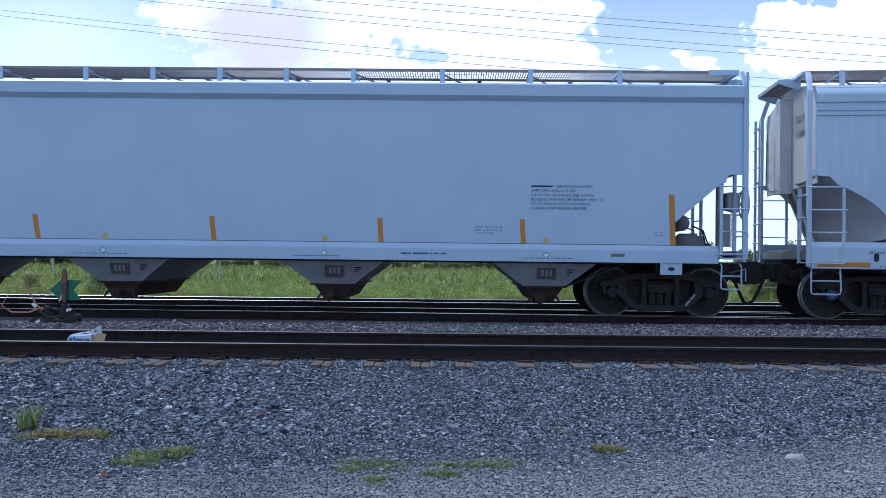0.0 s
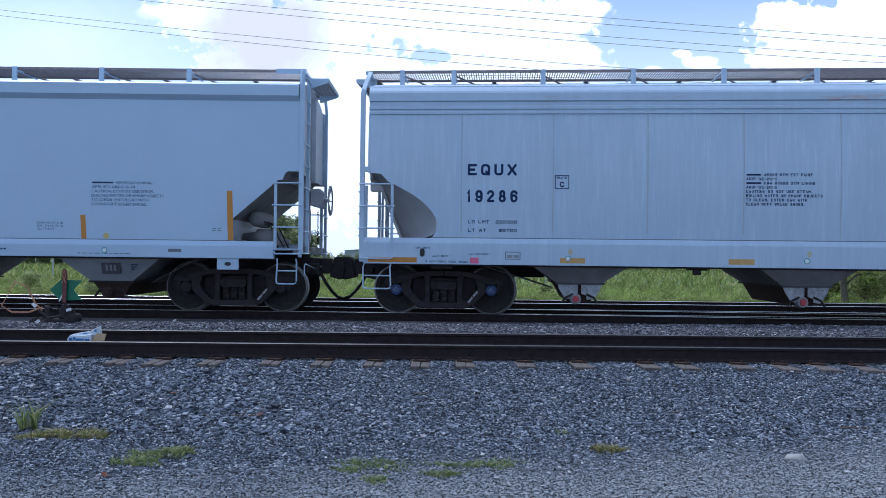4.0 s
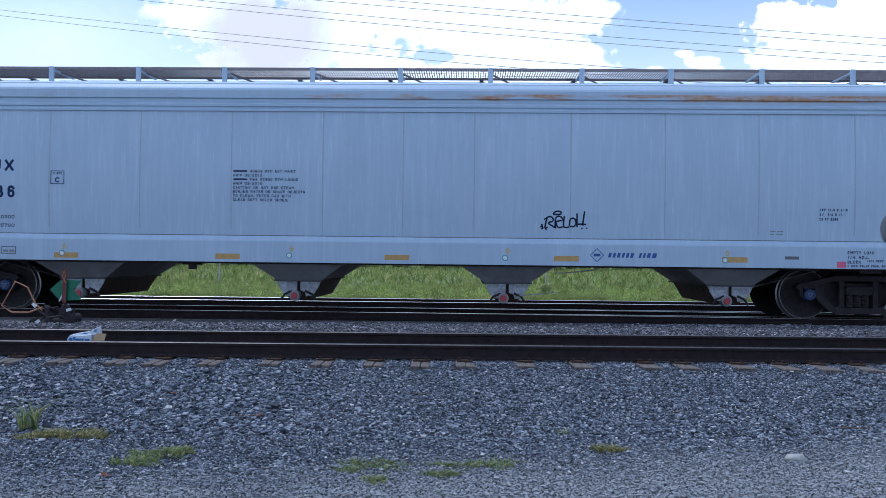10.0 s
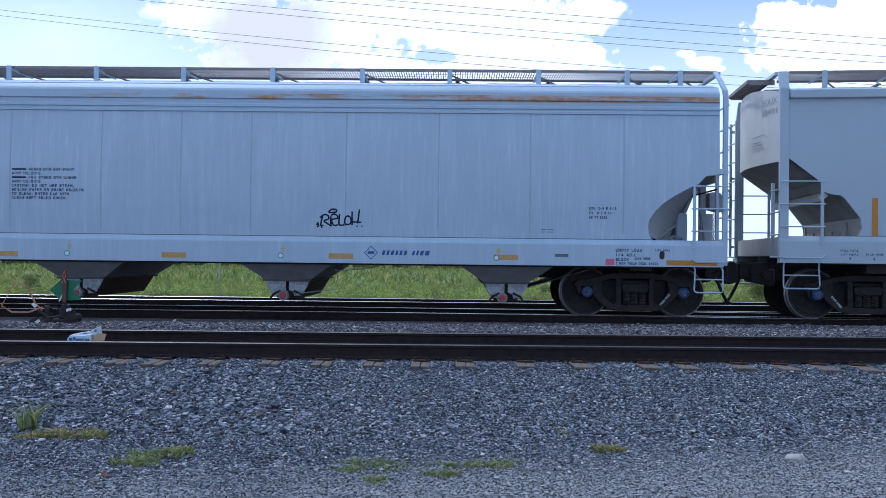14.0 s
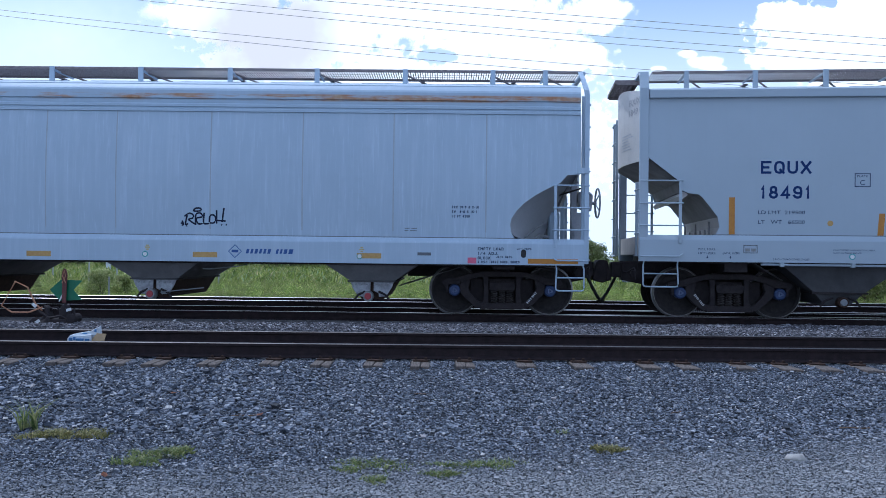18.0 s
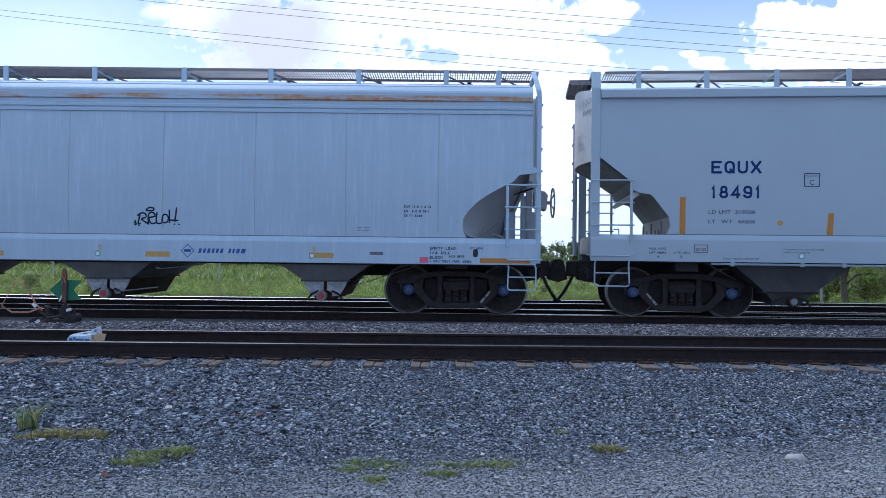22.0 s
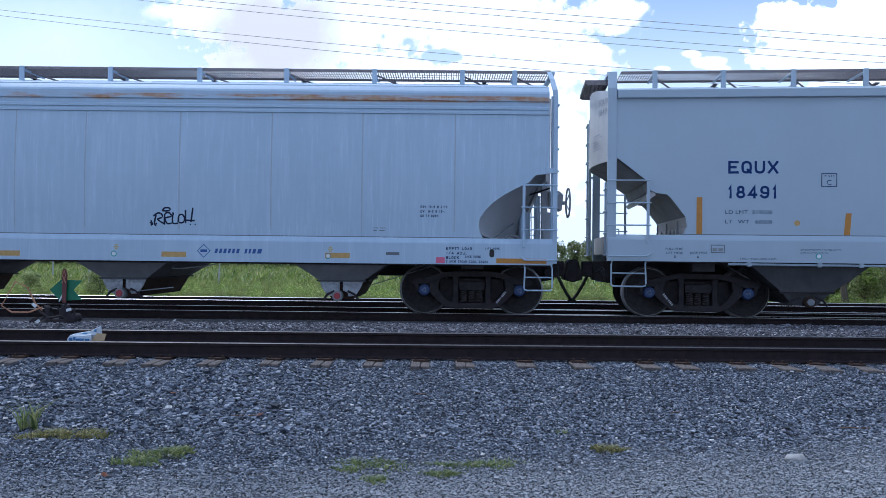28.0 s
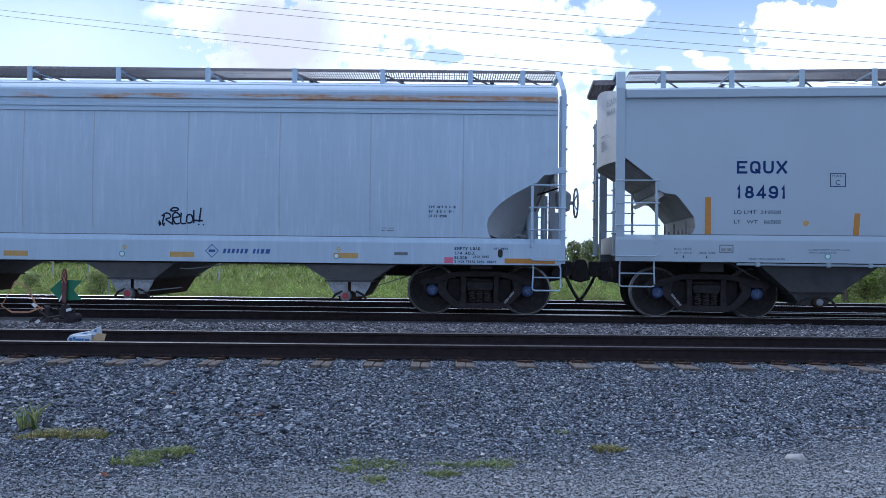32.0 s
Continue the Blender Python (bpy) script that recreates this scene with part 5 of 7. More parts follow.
for x in (-8.69, -8.29):
    bm = B()
    slab_xz(bm, [(x - 0.006, 1.15), (x + 0.006, 1.15), (x + 0.006, 1.125), (x + 0.02, 1.125), (x, 1.10), (x - 0.02, 1.125), (x - 0.006, 1.125)], -1.669, -1.664)
    part("arrow", bm, LETTER, car_c, "small dark arrow")
label_holder(car_c, sill_c, -8.07, -7.83, 1.20, 1.345)
letters(car_c, sill_c, "CAR EQUIPPED WITH VENTED COVERS,", -6.55, 1.258, 0.70, 0.026)
letters(car_c, sill_c, "CLEAR ALL SNOW AND ICE", -6.55, 1.208, 0.47, 0.026)
letters(car_c, sill_c, "2 INCH TREAD COND. SHOES", -7.57, 1.085, 0.62, 0.034)
teal_ring(car_c, sill_c, -6.23, 1.157)
disc_on(car_c, side_c, "sticker", -6.58, 1.74, 0.05, AMBER_WORN, "round dull yellow sticker")
bm = B()
tube(bm, [(-7.76, -1.62, 1.005), (-4.9, -1.62, 1.0), (-0.5, -1.62, 1.005)], 0.022, 8)
part("side_pipe", bm, PAINT_C, car_c, "pale pipe below the sill")
for x in (-7.4, -6.2, -5.5, -4.3, -3.1, -1.9):
    bm = B()
    box(bm, x - 0.035, x + 0.035, -1.65, -1.59, 0.965, 1.045)
    part("pipe_clip", bm, PAINT_C, car_c, bevel=0.006)


# end lettering and brake gear
def end_letters(car, cfg, e, text, y, z, width, height, mat=SEAL):
    ew = cfg["cut"][0][0] - cfg["end_inset"]
    me = text_mesh(text, width, height, mat, 0.005)
    for v in me.vertices:
        yy = v.co.x * (1 if e > 0 else -1)
        v.co = (e * (ew + cfg["bulge"] * (1 - ((y + yy) / 1.57) ** 2) + 0.006), y + yy, z + v.co.z)
    return tagged(put("lettering", me, car), "grey stencilled end lettering", kind="stuff")


end_letters(car_b, CAR_B, -1, "EQUX", -0.46, 3.70, 0.50, 0.13)
end_letters(car_b, CAR_B, -1, "19286", -0.46, 3.40, 0.50, 0.13)
end_letters(car_c, CAR_C, -1, "EQUX", -0.86, 3.95, 0.45, 0.12, GEAR_GREY)
end_letters(car_c, CAR_C, -1, "18491", -0.86, 3.76, 0.45, 0.12, GEAR_GREY)


bm = B()
for k, w in enumerate((0.50, 0.62, 0.36, 0.44, 0.48, 0.52)):
    y0 = -0.42
    z = 3.42 - 0.055 * k
    xa, xb = (-(CAR_C["cut"][0][0] + CAR_C["bulge"] * (1 - (y / 1.57) ** 2)) for y in (y0, y0 - w))
    loft(bm, [[(x - d, y, z + h) for d, h in ((0.004, 0.0), (0.004, 0.013), (-0.002, 0.013), (-0.002, 0.0))] for x, y in ((xa, y0), ((xa + xb) / 2 - 0.012, y0 - w / 2), (xb, y0 - w))])
tagged(part("fine_print", bm, END_GREY, car_c), "rows of unreadable grey fine print", kind="stuff")


def brake_gear(car, cfg, paint):
    L, zt = cfg["half"], cfg["sill_top"]
    g = group_empty("hand_brake", car)
    bm = B()
    slab_xz(bm, [(L - 0.02, 2.05), (L + 0.22, 1.98), (L + 0.25, 2.30), (L + 0.16, 2.38), (L - 0.02, 2.36)], -0.62, -0.30)
    part("housing", bm, paint, g, bevel=0.02)
    bm = B()
    ring = [(L + 0.36, -0.46 + 0.28 * math.cos(a), 2.15 + 0.28 * math.sin(a)) for a in (2 * math.pi * k / 24 for k in range(25))]
    tube(bm, ring, 0.018, 6)
    for k in range(5):
        a = 2 * math.pi * k / 5
        tube(bm, [(L + 0.31, -0.46, 2.15), (L + 0.36, -0.46 + 0.27 * math.cos(a), 2.15 + 0.27 * math.sin(a))], 0.013, 5)
    tube(bm, [(L + 0.2, -0.46, 2.15), (L + 0.34, -0.46, 2.15)], 0.035, 8)
    part("hand_wheel", bm, paint, g, "spoked hand brake wheel")
    bm = B()
    for k in range(14):
        z = 1.95 - 0.047 * k
        r, flat = 0.018, (k % 2)
        pts = [(L + 0.12 + (r * math.cos(a) if flat else 0), -0.46 + (0 if flat else r * math.cos(a)), z + 0.03 * math.sin(a)) for a in (2 * math.pi * j / 8 for j in range(9))]
        tube(bm, pts, 0.006, 4)
    part("brake_chain", bm, DARK_STEEL, g, "hanging brake chain")
    bm = B()
    slab_xz(bm, [(L - 0.20, 1.95), (L + 0.02, 1.95), (L + 0.02, zt), (L - 0.12, zt)], -0.715, -0.675)
    part("support_plate", bm, paint, g)
    bm = B()
    box(bm, L - 0.16, L - 0.04, -0.50, -0.38, zt - 0.1, 2.6)
    part("brake_mast", bm, paint, g, bevel=0.01)


def air_gear(car, x, y, zt, paint):
    g = group_empty("air_brake_gear", car)
    bm = B()
    lathe_y(bm, [(-0.52, 0.03), (-0.50, 0.09), (-0.45, 0.135), (-0.38, 0.155), (0.38, 0.155), (0.45, 0.135), (0.50, 0.09), (0.52, 0.03)], 24)
    part("air_reservoir", bm, paint, g, "rounded air reservoir", m=pose(x, y + 0.5, zt + 0.46), smooth=True)
    bm = B()
    lathe_y(bm, [(-0.40, 0.05), (-0.38, 0.15), (-0.05, 0.15), (0.0, 0.10), (0.35, 0.06)], 18)
    part("brake_cylinder", bm, paint, g, "brake cylinder", m=pose(x - 0.05, y + 0.3, zt + 0.12, 0, 0, 70), smooth=True)
    bm = B()
    box(bm, x + 0.25, x + 0.45, y + 0.1, y + 0.4, zt - 0.05, zt + 0.22)
    box(bm, x + 0.30, x + 0.60, y + 0.15, y + 0.3, zt - 0.05, zt + 0.08)
    part("control_valve", bm, paint, g, bevel=0.03)
    for k, (a, b) in enumerate(((0.15, 0.42), (0.2, 0.5), (0.05, 0.3))):
        bm = B()
        tube(bm, [(x + a, y + 0.1 * k, zt + 0.4), (x + a + 0.2, y + 0.1 * k, zt + 0.32), (x + b, y + 0.12 * k + 0.05, zt + 0.1), (x + b + 0.1, y + 0.1, zt - 0.08)], 0.014, 5)
        part("air_pipe", bm, DARK_STEEL, g)


brake_gear(car_a, CAR_A, GEAR_GREY)
brake_gear(car_b, CAR_B, GEAR_GREY)
air_gear(car_a, 8.78, -1.05, 1.30, SLOPE_SHADE)
bm = B()
slab_xz(bm, [(8.75, 1.43), (9.0, 1.43), (9.28, 1.95), (9.22, 2.12), (9.12, 2.12)], 0.9, 0.95)
part("gusset", bm, PAINT_B, car_b)
bm = B()
box(bm, 9.28, 9.50, -0.35, -0.05, 1.40, 1.98)
part("brake_box", bm, PAINT_B, car_b, bevel=0.03)
bm = B()
tube(bm, [(9.75, -1.3, 2.36), (9.40, -0.9, 2.26), (9.05, -0.7, 2.12), (9.0, -0.6, 1.55), (8.8, -0.5, 1.45)], 0.016, 5)
part("brake_rod", bm, DARK_STEEL, car_b)
bm = B()
tube(bm, [(8.72, -1.2, 1.43), (8.95, -1.1, 1.62), (9.12, -1.0, 1.72)], 0.018, 5)
tube(bm, [(8.95, -1.1, 1.44), (9.02, -1.1, 1.50), (9.2, -1.05, 1.46)], 0.03, 6)
part("release_rod", bm, GALV, car_b)
# ---- switch stand, litter, far things ----
GREEN = surface("green_target_enamel", (0.01, 0.16, 0.075), (0.012, 0.13, 0.065), 20, 0.45)
RED_DARK = surface("dark_red_target", (0.13, 0.03, 0.03), (0.10, 0.028, 0.026), 20, 0.5)
ORANGE_HOSE = surface("faded_orange_loop", (0.42, 0.20, 0.11), (0.34, 0.16, 0.09), 25, 0.6)
CARD = surface("blue_white_carton", (0.62, 0.66, 0.70), (0.55, 0.60, 0.66), 12, 0.6)
CARD_BLUE = surface("carton_blue_print", (0.09, 0.22, 0.45), (0.07, 0.18, 0.40), 20, 0.6)
BROWN_CARD = surface("brown_cardboard", (0.46, 0.33, 0.19), (0.40, 0.28, 0.16), 15, 0.85)
STONE_PALE = surface("pale_stone", (0.37, 0.36, 0.34), (0.27, 0.26, 0.245), 15, 0.85, 0, 0.4)
GALV_POST = surface("pale_fence_post", (0.42, 0.43, 0.42), (0.34, 0.34, 0.33), 10, 0.7)
HAZE_GREY = surface("distant_grey_cladding", (0.34, 0.38, 0.44), (0.30, 0.34, 0.40), 0.3, 0.8)
CANOPY_WHITE = surface("white_canopy_panel", (0.72, 0.74, 0.76), (0.66, 0.68, 0.70), 0.5, 0.6)
CANOPY_BLUE = surface("blue_canopy_panel", (0.10, 0.20, 0.42), (0.09, 0.18, 0.38), 0.5, 0.6)

stand = tagged(group_empty("switch_stand", None, pose(-6.11, -3.40, -0.130) @ Matrix.Diagonal((0.923, 0.923, 0.923, 1))), "dark iron switch stand with a green arrow target", "switch stand")
bm = B()
box(bm, -0.30, 0.30, -0.24, 0.24, 0.0, 0.05)
box(bm, -0.22, 0.20, -0.16, 0.16, 0.05, 0.16)
part("base_plate", bm, DARK_STEEL, stand, bevel=0.01)
bm = B()
lathe_y(bm, [(-0.15, 0.04), (-0.14, 0.085), (0.14, 0.085), (0.15, 0.04)], 12)
part("gear_case", bm, DARK_STEEL, stand, m=pose(0.27, 0, 0.17))
bm = B()
slab_xz(bm, [(0.02, 0.02), (0.20, 0.02), (0.19, 0.30), (0.16, 0.40), (0.08, 0.40), (0.05, 0.30)], -0.09, 0.09)
part("spindle_housing", bm, DARK_STEEL, stand, bevel=0.02)
bm = B()
slab_xz(bm, [(-0.30, 0.02), (-0.16, 0.02), (-0.10, 0.20), (-0.16, 0.36), (-0.22, 0.40), (-0.19, 0.26), (-0.26, 0.16)], -0.10, 0.08)
part("throw_bracket", bm, DARK_STEEL, stand, bevel=0.015)
bm = B()
slab_xz(bm, [(-0.44, 0.02), (-0.08, 0.02), (-0.04, 0.10), (-0.10, 0.22), (-0.16, 0.14), (-0.28, 0.13), (-0.34, 0.20), (-0.42, 0.12)], -0.20, -0.04)
part("foot_casting", bm, DARK_STEEL, stand, bevel=0.015)
for pts, r in (([(-0.30, -0.1, 0.30), (-0.10, -0.12, 0.18), (0.10, -0.14, 0.22), (0.30, -0.12, 0.12)], 0.022), ([(-0.20, 0.05, 0.10), (-0.12, 0.0, 0.34), (-0.02, 0.0, 0.36), (0.06, 0.0, 0.22)], 0.018), ([(0.24, -0.12, 0.05), (0.34, -0.12, 0.20), (0.31, -0.1, 0.33)], 0.02)):
    bm = B()
    tube(bm, pts, r, 6)
    part("linkage", bm, DARK_STEEL, stand)
bm = B()
tube(bm, [(0.12, 0, 0.2), (0.12, 0, 0.98)], 0.022, 8)
part("mast", bm, DARK_STEEL, stand)
bm = B()
slab_xz(bm, [(-0.15, 0.66), (0.04, 0.835), (0.41, 0.825), (0.26, 0.66), (0.41, 0.49), (0.03, 0.47)], -0.012, -0.004)
part("arrow_target", bm, GREEN, stand, "green notched arrow sheet")
bm = B()
slab_xz(bm, [(0.085, 0.44), (0.15, 0.44), (0.165, 0.78), (0.17, 0.92), (0.15, 1.01), (0.12, 1.03), (0.09, 1.0), (0.07, 0.90), (0.085, 0.76)], -0.06, -0.045)
part("red_target", bm, RED_DARK, stand, "dark red target blade")
bm = B()
tube(bm, [(0.085, -0.068, 0.78), (0.145, -0.068, 0.90), (0.12, -0.068, 1.0), (0.095, -0.068, 0.90), (0.15, -0.068, 0.78)], 0.010, 5)
part("orange_loop", bm, ORANGE_HOSE, stand)
bm = B()
tube(bm, [(0.02, -0.02, 0.46), (0.12, -0.02, 0.66)], 0.012, 5)
part("white_stay", bm, WHITE, stand)
bm = B()
tube(bm, [(-0.24, -0.08, 0.36), (-0.46, -0.1, 0.27), (-0.74, -0.12, 0.27), (-0.92, -0.12, 0.38), (-0.70, -0.1, 0.80), (-0.50, -0.08, 0.70), (-0.36, -0.08, 0.42), (-0.24, -0.08, 0.30)], 0.015, 6)
part("throw_lever", bm, ORANGE_HOSE, stand, "bent rust-orange throw lever loop")
for x, z, r in ((-0.32, 0.40, 40), (-0.26, 0.12, -30), (0.27, 0.33, -15)):
    bm = B()
    box(bm, -0.042, 0.042, -0.012, 0.0, -0.024, 0.024)
    part("tag", bm, WHITE, stand, "white tag", m=pose(x, -0.20, z, 0, r, 0))
bm = B()
tube(bm, [(0.25, 0, 0.06), (1.3, 0.6, 0.06), (1.6, 1.4, 0.06)], 0.025, 6)
part("connecting_rod", bm, DARK_STEEL, stand)
bm = B()
tube(bm, [(0.6, -0.06, 0.02), (0.66, -0.1, 0.10), (0.74, -0.1, 0.06), (0.70, -0.1, 0.0)], 0.016, 5)
part("lock_ring", bm, GALV, stand)

carton = tagged(group_empty("crushed_carton", None, pose(-4.69, -5.66, -0.165, 0, 0, 8) @ Matrix.Diagonal((0.88, 0.9, 0.95, 1))), "crushed blue and white carton lying between the rails", "litter")
bm = B()
loft(bm, [[(-0.25, -0.07, 0.05), (-0.24, 0.07, 0.05), (-0.24, 0.06, 0.13), (-0.25, -0.05, 0.11)], [(-0.20, -0.11, 0.05), (-0.19, 0.08, 0.05), (-0.19, 0.06, 0.17), (-0.20, -0.09, 0.165)],
          [(-0.02, -0.12, 0.05), (0.0, 0.08, 0.05), (0.0, 0.05, 0.17), (-0.02, -0.10, 0.16)], [(0.10, -0.11, 0.05), (0.11, 0.08, 0.06), (0.11, 0.05, 0.175), (0.10, -0.09, 0.17)]])
part("carton_body", bm, CARD, carton, bevel=0.005)
bm = B()
slab_xz(bm, [(-0.20, 0.165), (-0.06, 0.195), (0.08, 0.215), (0.21, 0.285), (0.23, 0.175), (0.12, 0.15), (-0.02, 0.15)], -0.03, 0.02)
part("carton_flap", bm, CARD, carton, "torn white carton flap", bevel=0.004)
for x, w, z, h, y in ((-0.21, 0.05, 0.07, 0.06, -0.118), (-0.145, 0.03, 0.10, 0.04, -0.124), (-0.10, 0.10, 0.075, 0.045, -0.128), (0.02, 0.06, 0.08, 0.035, -0.122), (0.13, 0.03, 0.20, 0.04, -0.036), (-0.04, 0.07, 0.172, 0.016, -0.036)):
    bm = B()
    box(bm, x, x + w, y, y + 0.02, z, z + h)
    part("print_patch", bm, CARD_BLUE, carton)
scrap = tagged(part("cardboard_scrap", loft(B(), [[(-0.1, -0.02, 0.0), (0.09, -0.02, 0.0), (0.09, 0.01, 0.0), (-0.1, 0.01, 0.0)], [(-0.01, 0.03, 0.13), (0.11, 0.03, 0.12), (0.11, 0.05, 0.12), (-0.01, 0.05, 0.13)]]), BROWN_CARD, None, m=pose(-4.53, -5.70, -0.12)), "torn brown cardboard flap beside the rail", "litter")

# far off: light poles, lattice mast, low buildings, filling-station canopy
def light_pole(x, y, h, arm):
    p = tagged(group_empty("light_pole", None, pose(x, y, -0.45)), "slender grey light pole far across the field", "street lamp", "distant light poles")
    bm = B()
    tube(bm, [(0, 0, 0), (0, 0, h)], 0.10, 6)
    part("pole", bm, HAZE_GREY, p)
    for a in arm:
        bm = B()
        box(bm, min(0, a), max(0, a), -0.15, 0.15, h - 0.1, h + 0.12)
        part("lamp_head", bm, HAZE_GREY, p)


light_pole(6.43, 120, 6.0, (-0.9, 0.9))
light_pole(7.83, 120, 7.1, (-0.35, 0.35))
light_pole(29.5, 120, 6.6, (-0.9,))
light_pole(-54.0, 120, 12.0, (-1.2,))
mast = tagged(group_empty("lattice_mast", None, pose(22.8, 200, -0.45)), "tall pale lattice radio mast in the haze", "radio mast")
for sx, sy in ((-1, -1), (1, -1), (0, 1)):
    bm = B()
    tube(bm, [(1.0 * sx, sy, 0), (0.6 * sx, 0.6 * sy, 20.5)], 0.09, 5)
    part("leg", bm, GALV_POST, mast)
for k in range(12):
    w = 1.0 - 0.4 * k / 12
    bm = B()
    tube(bm, [(-w, -w, 1.7 * k), (w, -w, 1.7 * k + 1.7)], 0.06, 4)
    part("lacing", bm, GALV_POST, mast)
    bm = B()
    tube(bm, [(w, -w, 1.7 * k), (-w, -w, 1.7 * k + 1.7)], 0.06, 4)
    part("lacing", bm, GALV_POST, mast)


def shed(x0, x1, y, h, rise):
    s = tagged(group_empty("warehouse", None, pose((x0 + x1) / 2, y, -0.45)), "low grey warehouse with a shallow roof in the distance", "building", "distant buildings")
    w = (x1 - x0) / 2
    bm = B()
    box(bm, -w, w, 0, 20, 0, h)
    part("wall", bm, HAZE_GREY, s)
    bm = B()
    slab_xz(bm, [(-w - 0.4, h), (w + 0.4, h), (0, h + rise)], -0.4, 20.4)
    part("roof", bm, HAZE_GREY, s)
    for k in range(3):
        bm = B()
        box(bm, -w * 0.6 + k * w * 0.6 - 1, -w * 0.6 + k * w * 0.6 + 1, -0.05, 0.02, 0, h * 0.7)
        part("door", bm, GALV_POST, s)


shed(6.5, 16, 150, 3.2, 0.8)
shed(-22, -8, 170, 3.0, 0.6)
canopy = tagged(group_empty("filling_station_canopy", None, pose(-29.5, 60, -0.45)), "white and blue filling station canopy on posts", "canopy")
bm = B()
box(bm, -3.4, 3.0, 0, 6, 6.9, 8.4)
part("fascia", bm, CANOPY_WHITE, canopy, bevel=0.05)
bm = B()
box(bm, -3.42, 2.2, -0.06, 0.0, 7.2, 7.8)
part("blue_band", bm, CANOPY_BLUE, canopy)
bm = B()
box(bm, 0.6, 2.4, -0.12, -0.07, 7.3, 8.2)
sign = part("sign_panel", bm, CANOPY_BLUE, canopy)
for k in range(4):
    bm = B()
    box(bm, 0.75 + 0.4 * k, 1.05 + 0.4 * k, -0.16, -0.121, 7.6, 7.95)
    part("sign_bar", bm, WHITE, sign)
for x in (-2.2, 1.6):
    bm = B()
    box(bm, x - 0.18, x + 0.18, 1.5, 1.86, 0, 6.9)
    part("post", bm, CANOPY_WHITE, canopy)


# fence posts along the field
bm = B()
box(bm, -0.032, 0.032, -0.032, 0.032, 0, 1.25)
POST = mesh_of("fence_post", bm, GALV_POST, bevel=0.008)
for x, y, h, lean in ((-17.8, 25, 1.2, 0), (-16.3, 25, 1.25, -8), (-22.0, 30, 1.2, 0), (-11.0, 24, 1.15, 3), (3.68, 24, 1.25, 0), (5.4, 26, 1.2, 2), (11.39, 8.0, 1.6, 0), (20, 26, 1.2, 0)):
    tagged(put("fence_post", POST, None, pose(x, y, -0.47, 0, lean, 0)), "weathered pale fence post standing in the grass", "fence post", "fence posts")
marker = tagged(put("marker_stake", POST, None, pose(-9.35, 6.6, -0.45) @ Matrix.Diagonal((0.6, 0.6, 0.7, 1))), "thin rusty marker stake beside the siding", "stake")
rock = B()
bmesh.ops.create_icosphere(rock, subdivisions=2, radius=0.085)
for v in rock.verts:
    v.co *= 1 + 0.45 * noise.noise(v.co * 17)
    v.co.z *= 0.46
    v.co.y *= 0.8
tagged(part("pale_rock", rock, STONE_PALE, None, smooth=True, m=pose(2.65, -10.44, -0.405, 0, 0, 15)), "pale flat rock lying on the gravel", "rock")
TWIG = surface("dry_brown_twig", (0.10, 0.06, 0.035), (0.17, 0.11, 0.07), 30, 0.9)
DEAD_LEAF = surface("dead_red_brown_leaf", (0.22, 0.08, 0.045), (0.30, 0.13, 0.07), 30, 0.8)
for x, y, length, turn in ((-1.74, -9.22, 0.22, 4), (3.58, -9.45, 0.26, -6), (2.2, -8.9, 0.14, 30), (-0.2, -8.3, 0.12, -20)):
    bm = B()
    tube(bm, [(-length / 2, 0, 0.0), (-length / 6, 0.012, 0.006), (length / 5, -0.006, 0.004), (length / 2, 0.01, 0.008)], 0.005, 5)
    tagged(part("twig", bm, TWIG, None, m=pose(x, y, ground_z(y) + 0.016, 0, 0, turn)), "thin dry brown twig lying on the gravel", "twig", "litter on the gravel")
for x, y, turn in ((-2.62, -8.40, 20), (-1.60, -9.20, 70), (-2.21, -11.1, 120)):
    bm = B()
    loft(bm, [[(-0.05, 0.0, 0.0), (-0.02, 0.02, 0.012), (0.02, 0.018, 0.006), (0.05, 0.0, 0.014)], [(-0.05, 0.0, 0.003), (-0.02, -0.022, 0.004), (0.02, -0.02, 0.012), (0.05, 0.0, 0.017)]], closed=False)
    bmesh.ops.solidify(bm, geom=bm.faces[:], thickness=0.002)
    tagged(part("dead_leaf", bm, DEAD_LEAF, None, m=pose(x, y, ground_z(y) + 0.024, 0, 0, turn)), "curled dead brown leaf on the gravel", "leaf", "litter on the gravel")
# ---- loose stones, grass, weeds, shrubs and trees ----
def quick_mesh(name, verts, faces, mat):
    """A mesh from arrays; all faces have the same number of corners."""
    me = bpy.data.meshes.new(name)
    n, k = faces.shape
    me.vertices.add(len(verts))
    me.vertices.foreach_set("co", np.asarray(verts, dtype=np.float32).ravel())
    me.loops.add(n * k)
    me.loops.foreach_set("vertex_index", faces.astype(np.int32).ravel())
    me.polygons.add(n)
    me.polygons.foreach_set("loop_start", np.arange(0, n * k, k, dtype=np.int32))
    me.polygons.foreach_set("use_smooth", np.zeros(n, dtype=bool))
    me.update(calc_edges=True)
    me.materials.append(mat)
    return me


